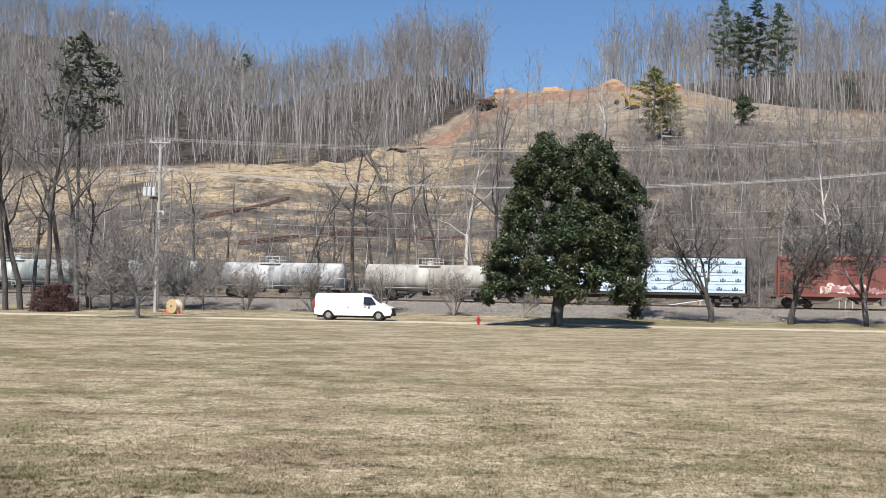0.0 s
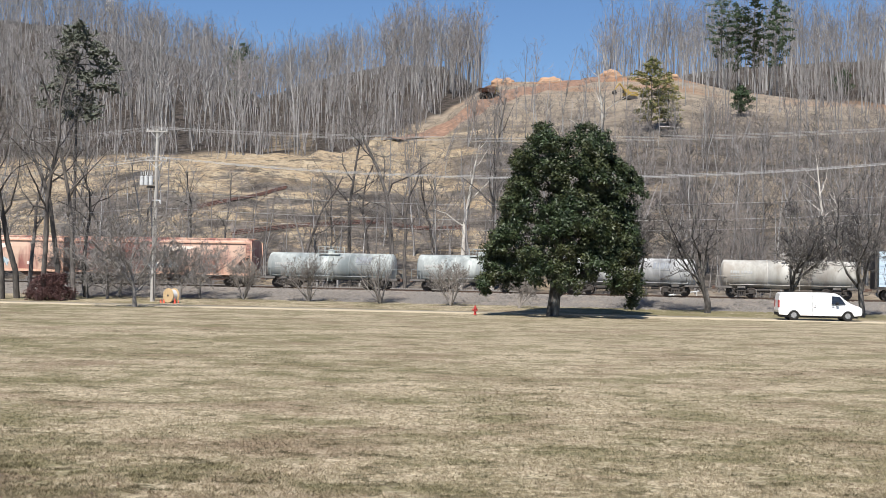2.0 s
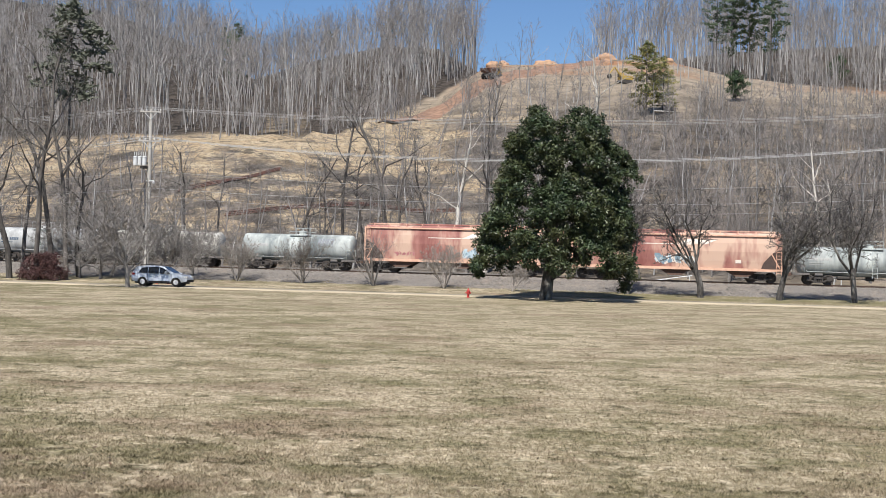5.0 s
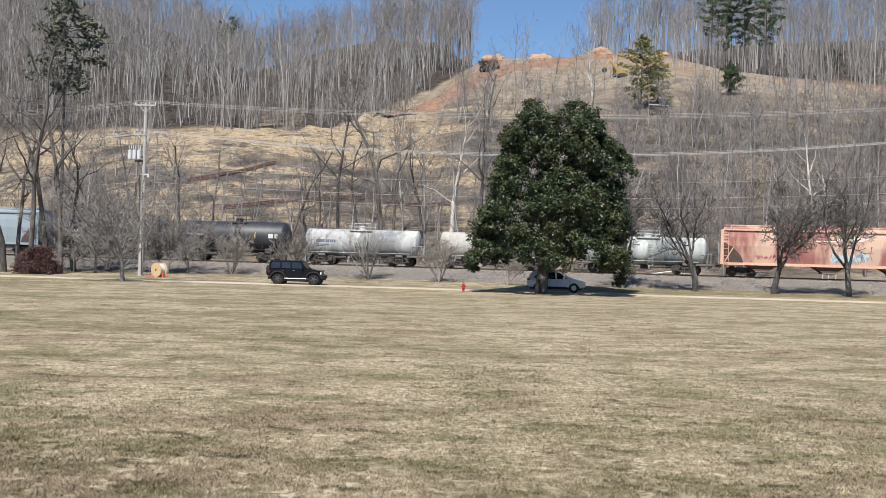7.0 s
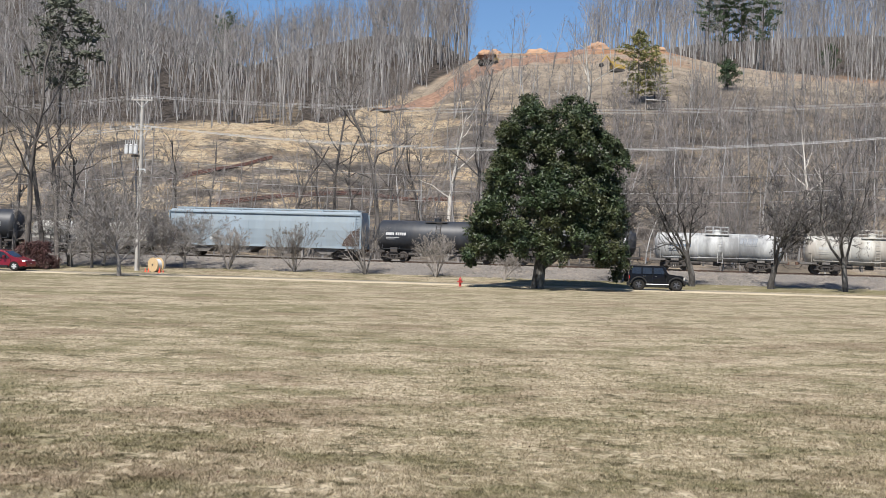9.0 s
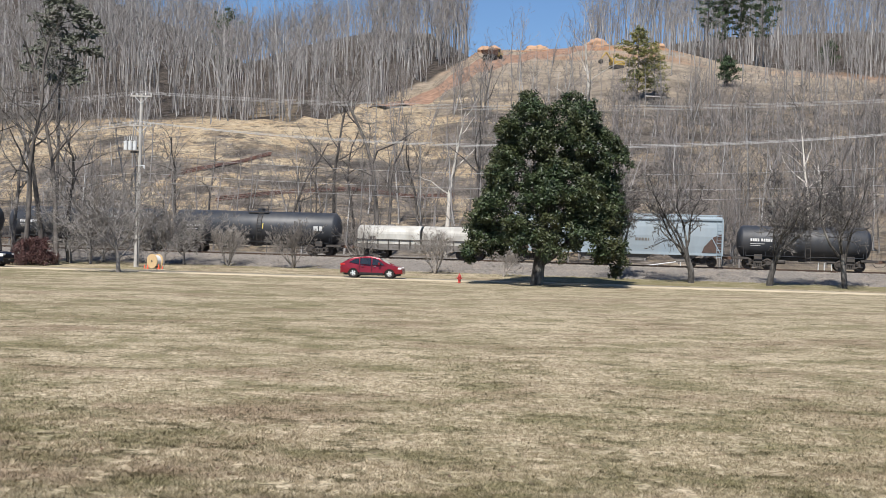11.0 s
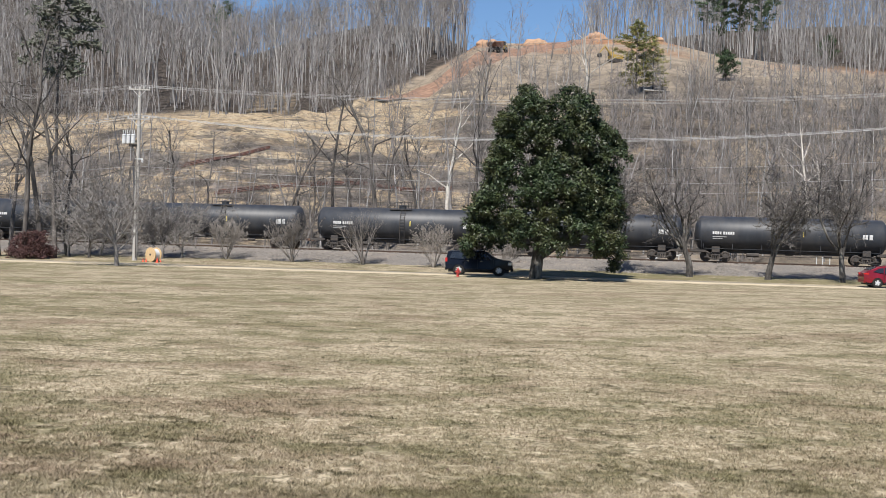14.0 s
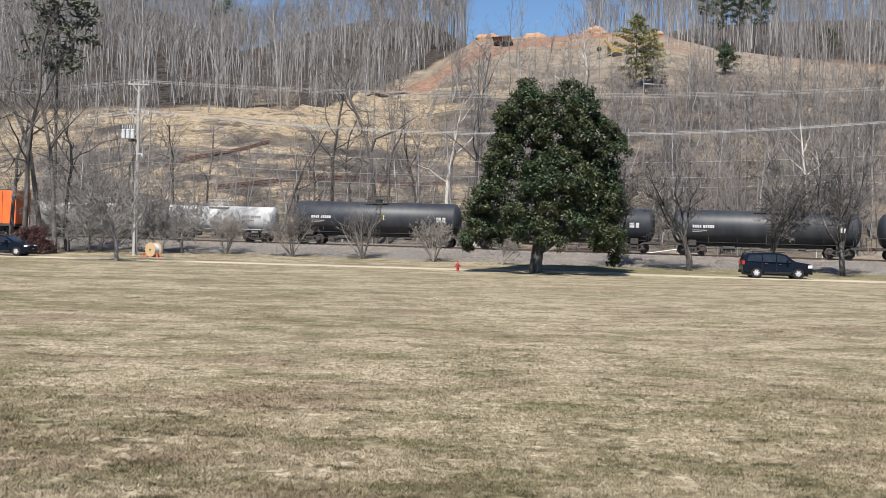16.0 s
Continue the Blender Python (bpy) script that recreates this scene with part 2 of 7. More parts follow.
M_WHITE = mat("weathered_white_tank_paint", (0.52, 0.525, 0.51), (0.40, 0.405, 0.39), 1.4, 0.68, stretch=(1, 1, 0.25), c3=(0.20, 0.20, 0.20), scale3=0.8, amount3=0.8, bump=0.04, c4=(0.20, 0.20, 0.20), scale4=0.6, amount4=0.5)
M_WHITE2 = mat("grimy_cream_tank_paint", (0.50, 0.485, 0.44), (0.38, 0.37, 0.33), 1.4, 0.68, stretch=(1, 1, 0.25), c3=(0.28, 0.25, 0.21), scale3=0.8, amount3=0.8, bump=0.04)
M_GREEN = mat("pale_green_tank_paint", (0.47, 0.50, 0.475), (0.38, 0.405, 0.385), 1.4, 0.65, stretch=(1, 1, 0.25), c3=(0.20, 0.215, 0.21), scale3=0.8, amount3=0.75, bump=0.04, c4=(0.15, 0.18, 0.185), scale4=0.7, amount4=0.6)
M_BLACK = mat("black_tank_paint", (0.017, 0.020, 0.026), (0.030, 0.034, 0.041), 1.2, 0.52, stretch=(1, 1, 0.35), c3=(0.060, 0.056, 0.052), scale3=0.8, amount3=0.4, bump=0.03)
M_RED = mat("faded_red_hopper_paint", (0.21, 0.075, 0.063), (0.35, 0.16, 0.13), 0.9, 0.7, stretch=(1, 1, 0.3), c3=(0.56, 0.40, 0.30), scale3=0.38, amount3=0.85, edge3=(0.48, 0.60), bump=0.03)
M_RED2 = mat("dull_red_car_paint", (0.20, 0.055, 0.042), (0.145, 0.045, 0.037), 1.1, 0.75, stretch=(1, 1, 0.25), c3=(0.25, 0.11, 0.085), scale3=0.4, amount3=0.5, bump=0.03)
M_GREYB = mat("blue_grey_hopper_paint", (0.26, 0.315, 0.355), (0.22, 0.27, 0.305), 1.0, 0.55, stretch=(1, 1, 0.25), c3=(0.24, 0.27, 0.28), scale3=0.4, amount3=0.5, bump=0.03)
M_ORANGE = mat("orange_car_paint", (0.72, 0.16, 0.03), (0.60, 0.12, 0.03), 1.2, 0.55, c3=(0.4, 0.12, 0.05), scale3=0.5)
M_PEACH = mat("sun_bleached_trim", (0.66, 0.42, 0.30), (0.52, 0.30, 0.21), 3.0, 0.7)
M_WRAP = mat("white_lumber_wrap", (0.56, 0.66, 0.74), (0.46, 0.57, 0.66), 1.5, 0.45, c3=(0.40, 0.50, 0.58), scale3=0.7, amount3=0.6, bump=0.1)
M_INK = mat("dark_blue_print", (0.06, 0.09, 0.13), (0.08, 0.11, 0.15), 4, 0.6)
M_INK_B = mat("blue_lettering", (0.13, 0.145, 0.165), (0.18, 0.195, 0.21), 4, 0.6)
M_MARK = mat("white_stencil", (0.55, 0.55, 0.54), (0.40, 0.40, 0.39), 6, 0.6)
M_YELLOW = mat("yellow_reflector", (0.75, 0.62, 0.10), (0.65, 0.52, 0.10), 6, 0.5)
M_PINK = mat("pink_graffiti", (0.52, 0.36, 0.35), (0.40, 0.23, 0.23), 1.6, 0.6)
M_TEAL = mat("pale_blue_graffiti", (0.34, 0.46, 0.53), (0.50, 0.58, 0.60), 1.6, 0.6)
M_CREAM = mat("faded_white_stripe", (0.74, 0.68, 0.60), (0.66, 0.56, 0.48), 2.0, 0.6)

# ---------------- helpers of the scene ----------------


def part(name, bm, material, parent=None, label="", smooth=False, at=None):
    me = bpy.data.meshes.new(name)
    bm.normal_update()
    bm.to_mesh(me)
    bm.free()
    if smooth:
        me.polygons.foreach_set("use_smooth", [True] * len(me.polygons))
    me.materials.append(material)
    ob = new(name, me)
    if parent:
        ob.parent = parent
    if at is not None:
        ob.matrix_basis = at
    if label:
        ob["label"] = label
    return ob


def shared(name, me, parent, at):
    ob = new(name, me)
    ob.parent = parent
    ob.matrix_basis = at
    return ob


def box(bm, x0, x1, y0, y1, z0, z1, m=None, bevel=0.0):
    r = bmesh.ops.create_cube(bm, size=1.0)
    vs = r["verts"]
    k = Matrix.Translation(((x0 + x1) / 2, (y0 + y1) / 2, (z0 + z1) / 2)) @ Matrix.Diagonal((x1 - x0, y1 - y0, z1 - z0, 1))
    bmesh.ops.transform(bm, matrix=(m @ k) if m else k, verts=vs)
    if bevel:
        es = list({e for v in vs for e in v.link_edges})
        bmesh.ops.bevel(bm, geom=es, offset=bevel, segments=2, affect="EDGES", profile=0.7)
    return bm


def rod(bm, a, b, r, sides=6, r2=None):
    a, b = Vector(a), Vector(b)
    d = b - a
    q = d.to_track_quat("Z", "Y").to_matrix().to_4x4()
    bmesh.ops.create_cone(bm, cap_ends=True, segments=sides, radius1=r, radius2=r if r2 is None else r2, depth=d.length,
                          matrix=Matrix.Translation((a + b) / 2) @ q)
    return bm


def prism(bm, profile, y0, y1):
    """A side profile (x, z), extruded from y0 to y1."""
    a = [bm.verts.new((x, y0, z)) for x, z in profile]
    b = [bm.verts.new((x, y1, z)) for x, z in profile]
    n = len(profile)
    bm.faces.new(a)
    bm.faces.new(b[::-1])
    for i in range(n):
        bm.faces.new((a[i], b[i], b[(i + 1) % n], a[(i + 1) % n]))
    bmesh.ops.recalc_face_normals(bm, faces=bm.faces)
    return bm


def lathe(bm, profile, axis="X", sides=24, centre=(0, 0, 0), ring=False):
    """A profile of (along, radius), turned about an axis through centre."""
    rings = []
    for s, r in profile:
        row = []
        for i in range(sides):
            w = 2 * math.pi * i / sides
            u, v = r * math.cos(w), r * math.sin(w)
            p = {"X": (s, u, v), "Y": (u, s, v), "Z": (u, v, s)}[axis]
            row.append(bm.verts.new(Vector(p) + Vector(centre)))
        rings.append(row)
    for a, b in zip(rings, rings[1:]):
        for i in range(sides):
            bm.faces.new((a[i], a[(i + 1) % sides], b[(i + 1) % sides], b[i]))
    for end in (() if ring else (rings[0], rings[-1])):
        bm.faces.new(end)
    if ring:
        for i in range(sides):
            bm.faces.new((rings[-1][i], rings[-1][(i + 1) % sides], rings[0][(i + 1) % sides], rings[0][i]))
    bmesh.ops.recalc_face_normals(bm, faces=bm.faces)
    return bm


def raw_mesh(name, verts, quads, material):
    """A mesh straight from arrays of corners and four-sided (or three-sided) faces."""
    verts, quads = np.asarray(verts, dtype=np.float32), np.asarray(quads, dtype=np.int32)
    k = quads.shape[1]
    me = bpy.data.meshes.new(name)
    me.vertices.add(len(verts))
    me.vertices.foreach_set("co", verts.ravel())
    me.loops.add(quads.size)
    me.loops.foreach_set("vertex_index", quads.ravel())
    me.polygons.add(len(quads))
    me.polygons.foreach_set("loop_start", np.arange(0, quads.size, k, dtype=np.int32))
    me.update(calc_edges=True)
    me.validate()
    me.materials.append(material)
    return me


# ---------------- the lie of the land ----------------
TAN = 0.2
C, S = math.cos(math.atan(TAN)), math.sin(math.atan(TAN))
TRACK0 = Vector((0.0, 118.35, 0.0))      # where the line of sight crosses the rails
RAIL_Z = 1.40


def site(s, m):
    """Ground plan by the railway: s metres along it, m metres beyond it."""
    return TRACK0.x + s * C + m * S, TRACK0.y - s * S + m * C


def beyond(x, y):
    return (x - TRACK0.x) * S + (y - TRACK0.y) * C


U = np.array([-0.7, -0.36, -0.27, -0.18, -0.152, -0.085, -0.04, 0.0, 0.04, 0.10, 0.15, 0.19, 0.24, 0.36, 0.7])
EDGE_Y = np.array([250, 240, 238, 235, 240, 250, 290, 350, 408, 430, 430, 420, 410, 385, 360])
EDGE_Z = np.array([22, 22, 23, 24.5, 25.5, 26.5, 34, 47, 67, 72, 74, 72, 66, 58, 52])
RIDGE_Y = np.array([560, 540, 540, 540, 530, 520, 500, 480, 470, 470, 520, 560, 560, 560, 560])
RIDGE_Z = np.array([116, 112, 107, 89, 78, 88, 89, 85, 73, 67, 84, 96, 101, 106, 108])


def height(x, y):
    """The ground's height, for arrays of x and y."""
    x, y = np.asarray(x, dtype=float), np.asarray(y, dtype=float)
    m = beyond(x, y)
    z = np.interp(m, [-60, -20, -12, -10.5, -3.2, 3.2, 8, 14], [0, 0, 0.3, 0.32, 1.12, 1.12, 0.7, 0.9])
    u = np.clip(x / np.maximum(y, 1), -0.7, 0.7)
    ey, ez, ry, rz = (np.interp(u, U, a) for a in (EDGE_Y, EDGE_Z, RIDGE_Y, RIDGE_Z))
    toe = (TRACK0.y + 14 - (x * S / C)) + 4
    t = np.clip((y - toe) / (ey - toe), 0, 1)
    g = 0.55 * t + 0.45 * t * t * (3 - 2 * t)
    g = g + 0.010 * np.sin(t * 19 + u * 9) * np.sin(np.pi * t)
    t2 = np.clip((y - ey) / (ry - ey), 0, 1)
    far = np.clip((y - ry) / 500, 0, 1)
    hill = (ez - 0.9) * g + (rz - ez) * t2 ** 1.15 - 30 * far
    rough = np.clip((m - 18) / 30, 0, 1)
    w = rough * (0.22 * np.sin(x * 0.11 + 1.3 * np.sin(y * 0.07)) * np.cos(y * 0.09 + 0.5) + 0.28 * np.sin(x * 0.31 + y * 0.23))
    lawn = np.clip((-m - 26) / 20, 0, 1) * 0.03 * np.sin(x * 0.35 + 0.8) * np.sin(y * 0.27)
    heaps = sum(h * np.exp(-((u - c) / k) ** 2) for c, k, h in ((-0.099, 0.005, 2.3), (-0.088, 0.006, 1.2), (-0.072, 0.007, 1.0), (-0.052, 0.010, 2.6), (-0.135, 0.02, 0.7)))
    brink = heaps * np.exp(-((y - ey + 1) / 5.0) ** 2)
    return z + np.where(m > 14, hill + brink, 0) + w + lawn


def on_ground(x, y):
    return float(height(x, y))


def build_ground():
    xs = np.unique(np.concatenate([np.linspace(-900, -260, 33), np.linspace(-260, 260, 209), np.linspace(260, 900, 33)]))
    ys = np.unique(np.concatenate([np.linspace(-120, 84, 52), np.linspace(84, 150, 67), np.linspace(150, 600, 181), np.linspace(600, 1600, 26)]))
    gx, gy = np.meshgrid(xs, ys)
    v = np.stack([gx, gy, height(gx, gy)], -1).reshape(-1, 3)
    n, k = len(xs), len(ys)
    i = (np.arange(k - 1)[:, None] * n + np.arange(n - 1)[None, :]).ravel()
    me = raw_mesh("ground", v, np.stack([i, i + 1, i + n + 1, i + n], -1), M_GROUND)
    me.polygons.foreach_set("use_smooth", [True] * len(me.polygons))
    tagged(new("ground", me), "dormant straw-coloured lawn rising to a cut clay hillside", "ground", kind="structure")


build_ground()


def strip(name, material, m0, m1, z0, z1, label, category, step=4.0, s0=-190, s1=170, plan=None):
    """A low slab that runs along the railway."""
    ss = np.arange(s0, s1 + 0.1, step)
    v, q = [], []
    for s in ss:
        for m, z in ((m0, z0 - 0.3), (m0, z0), (m1, z1), (m1, z1 - 0.3)):
            v.append((*(plan or site)(s, m), z))
    for i in range(len(ss) - 1):
        for j in range(3):
            q.append((4 * i + j, 4 * i + 4 + j, 4 * i + 5 + j, 4 * i + 1 + j))
    return tagged(new(name, raw_mesh(name, v, q, material)), label, category, kind="structure")


ROAD_TAN = 0.1
RC, RS = math.cos(math.atan(ROAD_TAN)), math.sin(math.atan(ROAD_TAN))


def lane(s, m=0.0):
    """Plan of the road: s metres along the lane, m metres beyond its middle."""
    return s * RC + m * RS, 95.0 - s * RS + m * RC


strip("road", M_ROAD, -2.0, 2.5, 0.05, 0.06, "sun-bleached tan asphalt road along the lawn", "road", plan=lane)
strip("service_road", M_SERVICE, 6.2, 11.5, 0.80, 0.86, "pale gravel service road beyond the rails", "road")

# ---------------- railway ----------------


def build_track():
    ss = np.arange(-200, 180, 2.0)
    v, q = [], []
    prof = ((-10.6, 0.30), (-9.5, 0.48), (-3.4, 1.20), (-2.4, 1.24), (2.4, 1.24), (3.4, 1.18), (7.6, 0.72))
    rng = np.random.default_rng(4)
    for s in ss:
        for m, z in prof:
            v.append((*site(s, m + rng.normal(0, 0.10)), z + rng.normal(0, 0.03)))
    k = len(prof)
    for i in range(len(ss) - 1):
        for j in range(k - 1):
            q.append((k * i + j, k * i + k + j, k * i + k + 1 + j, k * i + 1 + j))
    tagged(new("ballast_bed", raw_mesh("ballast_bed", v, q, M_BALLAST)), "grey crushed-stone ballast bank under the rails", "railway ballast", kind="structure")
    # loose stones on the near shoulder
    base = np.array([(1, 0, 0), (-0.6, 0.8, 0), (-0.5, -0.9, 0), (0.1, 0, 0.8)], dtype=float)
    tri = np.array([(0, 1, 3), (1, 2, 3), (2, 0, 3)])
    n = 26000
    s = rng.uniform(-75, 65, n)
    m = -11.0 + 9.0 * rng.random(n) ** 0.9
    z = np.interp(m, [p[0] for p in prof], [p[1] for p in prof])
    w, size = rng.uniform(0, 6.3, n), rng.uniform(0.05, 0.13, n)
    x, y = TRACK0.x + s * C + m * S, TRACK0.y - s * S + m * C
    b = base[None] * size[:, None, None]
    vx = b[..., 0] * np.cos(w)[:, None] - b[..., 1] * np.sin(w)[:, None] + x[:, None]
    vy = b[..., 0] * np.sin(w)[:, None] + b[..., 1] * np.cos(w)[:, None] + y[:, None]
    vz = b[..., 2] + z[:, None]
    f = (tri[None] + 4 * np.arange(n)[:, None, None]).reshape(-1, 3)
    me = raw_mesh("ballast_stones", np.stack([vx, vy, vz], -1).reshape(-1, 3), f, M_STONE)
    tagged(new("ballast_stones", me), "loose grey ballast stones on the railway bank", "stones", kind="stuff")
    rail = tagged(new("railway_track"), "rusty steel rails on creosoted wooden ties", "railway track", kind="structure")
    ang = -math.degrees(math.atan(TAN))
    rail.matrix_basis = pose(TRACK0.x, TRACK0.y, 0, 0, 0, ang)
    for m in (-0.75, 0.75):
        bm = bmesh.new()
        box(bm, -200, 178, m - 0.035, m + 0.035, RAIL_Z - 0.05, RAIL_Z)
        box(bm, -200, 178, m - 0.012, m + 0.012, RAIL_Z - 0.13, RAIL_Z - 0.05)
        box(bm, -200, 178, m - 0.07, m + 0.07, RAIL_Z - 0.15, RAIL_Z - 0.13)
        part("rail", bm, M_RAIL, rail)
    tie = part("tie", box(bmesh.new(), -0.11, 0.11, -1.3, 1.3, 0, 0.17), M_TIE, rail, at=pose(-72, 0, 1.13))
    for i in range(1, 230):
        shared("tie", tie.data, rail, pose(-72 + 0.55 * i, random.uniform(-0.05, 0.05), 1.13))


M_STONE = mat("crushed_stone", (0.245, 0.222, 0.195), (0.08, 0.072, 0.063), 3.0, 0.95, world_space=True, c3=(0.30, 0.25, 0.20), scale3=0.7)
build_track()

# ---------------- bare trees ----------------


def grow(rng, length, radius, plan, straight=0.08, lift=0.15, first=(0, 0, 1), pieces=(7, 5, 3, 2, 1), thin=0.004, taper=0.80):
    """Branches (points, radii, level) of a tree. plan: per level below the trunk (number, first fraction, length ratio,
    spread in degrees)."""
    out = []
    stack = [(Vector((0, 0, 0)), Vector(first).normalized(), length, radius, 0)]
    while stack:
        p, d, ln, r, lev = stack.pop()
        n = pieces[min(lev, len(pieces) - 1)]
        pts = [(p.copy(), d.copy(), r)]
        for i in range(n):
            j = straight * (1 + lev * 1.3)
            d = (d + Vector((rng.gauss(0, j), rng.gauss(0, j), rng.gauss(0, j) + (lift * 0.35 if lev else 0.02)))).normalized()
            p = p + d * (ln / n)
            r2 = r * (1 - (0.82 if lev else taper) * (i + 1) / n)
            pts.append((p.copy(), d.copy(), max(r2, thin)))
        out.append(([q[0] for q in pts], [q[2] for q in pts], lev))
        if lev < len(plan):
            cnt, f0, ratio, spread = plan[lev]
            turn = rng.uniform(0, 6.28)
            for k in range(cnt):
                f = f0 + (1 - f0) * (k + rng.random()) / cnt
                x = f * n
                i = min(int(x), n - 1)
                pa, da, ra = pts[i]
                pb, db, rb = pts[i + 1]
                w = x - i
                at = pa.lerp(pb, w)
                turn += 2.4 + rng.gauss(0, 0.4)
                side = da.orthogonal().normalized()
                side.rotate(Matrix.Rotation(turn, 3, da))
                a = radians(spread * rng.uniform(0.7, 1.3))
                dd = da * math.cos(a) + side * math.sin(a)
                l2 = ln * ratio * (1.15 - 0.7 * f) * rng.uniform(0.7, 1.25)
                stack.append((at, dd, l2, (ra + (rb - ra) * w) * rng.uniform(0.45, 0.65), lev + 1))
    return out


def tubes(branches, sides):
    """Corner and face arrays for branches; sides: tube sides by level (2 gives a flat ribbon)."""
    v, q = [], []
    for pts, radii, lev in branches:
        k = sides[min(lev, len(sides) - 1)]
        n = len(pts)
        s = None
        for i in range(n):
            d = (pts[min(i + 1, n - 1)] - pts[max(i - 1, 0)]).normalized()
            o = len(v)
            if k == 2:
                s = Vector((1, 0, 0)) if abs(d.x) < 0.9 else Vector((0, 0, 1))
                s = (s - d * s.dot(d)).normalized()
                v += [pts[i] - s * radii[i], pts[i] + s * radii[i]]
                if i:
                    q.append((o - 2, o - 1, o + 1, o))
                continue
            s = d.orthogonal().normalized() if s is None else (s - d * s.dot(d)).normalized()
            t = d.cross(s)
            for j in range(k):
                w = 6.2832 * j / k
                v.append(pts[i] + (s * math.cos(w) + t * math.sin(w)) * radii[i])
            if i:
                for j in range(k):
                    j2 = (j + 1) % k
                    q.append((o - k + j, o - k + j2, o + j2, o + j))
    return np.array([tuple(p) for p in v]), np.array(q)


def tree_meshes(seed, length, radius, plan, sides=(7, 5, 3, 3, 2), bark=None, twig=None, stems=1, lean=0.0, straight=0.08, lift=0.15, wood_levels=2, thin=0.004, taper=0.80):
    rng = random.Random(seed)
    segs = []
    for i in range(stems):
        first = (lean * rng.uniform(-1, 1), lean * rng.uniform(-1, 1), 1)
        segs += grow(rng, length * rng.uniform(0.8, 1.05), radius * rng.uniform(0.75, 1.1), plan, straight, lift, first, thin=thin, taper=taper)
    wood = [s for s in segs if s[2] < wood_levels]
    fine = [s for s in segs if s[2] >= wood_levels]
    wm = raw_mesh("trunk", *tubes(wood, sides), bark or M_BARK)
    wm.polygons.foreach_set("use_smooth", [True] * len(wm.polygons))
    fm = raw_mesh("crown", *tubes(fine, sides), twig or M_TWIG)
    return wm, fm


def plant(meshes, x, y, rz, scale, name="bare_tree", label="leafless grey-brown tree", category="tree", group="", lean=(0, 0), sink=0.08, z=None):
    t = tagged(new(name), label, category, group)
    t.matrix_basis = pose(x, y, (on_ground(x, y) if z is None else z) - sink, lean[0], lean[1], rz) @ Matrix.Scale(scale, 4)
    for n, me in zip(("trunk", "crown"), meshes):
        ob = new(n, me)
        ob.parent = t
    return t


def sweep(points, r, sides=6):
    """One unbroken tube through points: corner and face arrays."""
    p = np.array([tuple(q) for q in points], dtype=float)
    d = np.gradient(p, axis=0)
    d /= np.linalg.norm(d, axis=1)[:, None]
    a = np.cross(d, (0.0, 0.0, 1.0))
    a /= np.linalg.norm(a, axis=1)[:, None]
    b = np.cross(a, d)
    w = np.arange(sides) * 2 * math.pi / sides
    v = p[:, None] + r * (a[:, None] * np.cos(w)[None, :, None] + b[:, None] * np.sin(w)[None, :, None])
    i = np.arange(len(p) - 1)[:, None] * sides
    j, k = np.arange(sides)[None], (np.arange(sides)[None] + 1) % sides
    q = np.stack([i + j, i + k, i + sides + k, i + sides + j], -1).reshape(-1, 4)
    return v.reshape(-1, 3), q


def along(x, y_depth):
    """The place on the line of sight x (in thousandths to the right of the middle) at that depth."""
    return x / 1000 * y_depth, y_depth

# ---------------- woods on the hills ----------------
M_BRUSH = mat("brush_twigs", (0.26, 0.236, 0.217), (0.070, 0.062, 0.057), 0.30, 0.95, world_space=True, c3=(0.25, 0.212, 0.19), scale3=0.06, amount3=0.6)


def far_templates():
    out = []
    for k in range(10):
        rng = random.Random(50 + k)
        h = rng.uniform(20, 26)
        segs = grow(rng, h, 0.22, [(9, 0.42, 0.36, 36), (5, 0.25, 0.52, 38), (3, 0.15, 0.58, 42)], 0.045, 0.45,
                    pieces=(6, 3, 1, 1), thin=0.028, taper=0.72)
        wood = [s for s in segs if s[2] < 2]
        fine = [s for s in segs if s[2] > 1]
        out.append((tubes(wood, (4, 3)), tubes(fine, (4, 3, 2, 2))))
    return out


def thicket_templates(boughs=13, forks=5, twigs=4):
    out = []
    for k in range(6):
        rng = random.Random(70 + k)
        segs = grow(rng, rng.uniform(8, 12), 0.13, [(boughs, 0.15, 0.42, 38), (forks, 0.15, 0.5, 38), (twigs, 0.15, 0.55, 42)], 0.09, 0.28,
                    pieces=(5, 3, 1, 1), thin=0.019)
        out.append((tubes([s for s in segs if s[2] == 0], (5,)), tubes([s for s in segs if s[2] > 0], (5, 3, 2, 2))))
    return out


def scatter(rng, count, u0, u1, y0, y1, keep):
    """Places in a wedge of ground, evenly by area."""
    got = []
    while len(got) < count:
        y = math.sqrt(rng.uniform(y0 * y0, y1 * y1))
        u = rng.uniform(u0, u1)
        if keep(u, y):
            got.append((u * y, y))
    return got


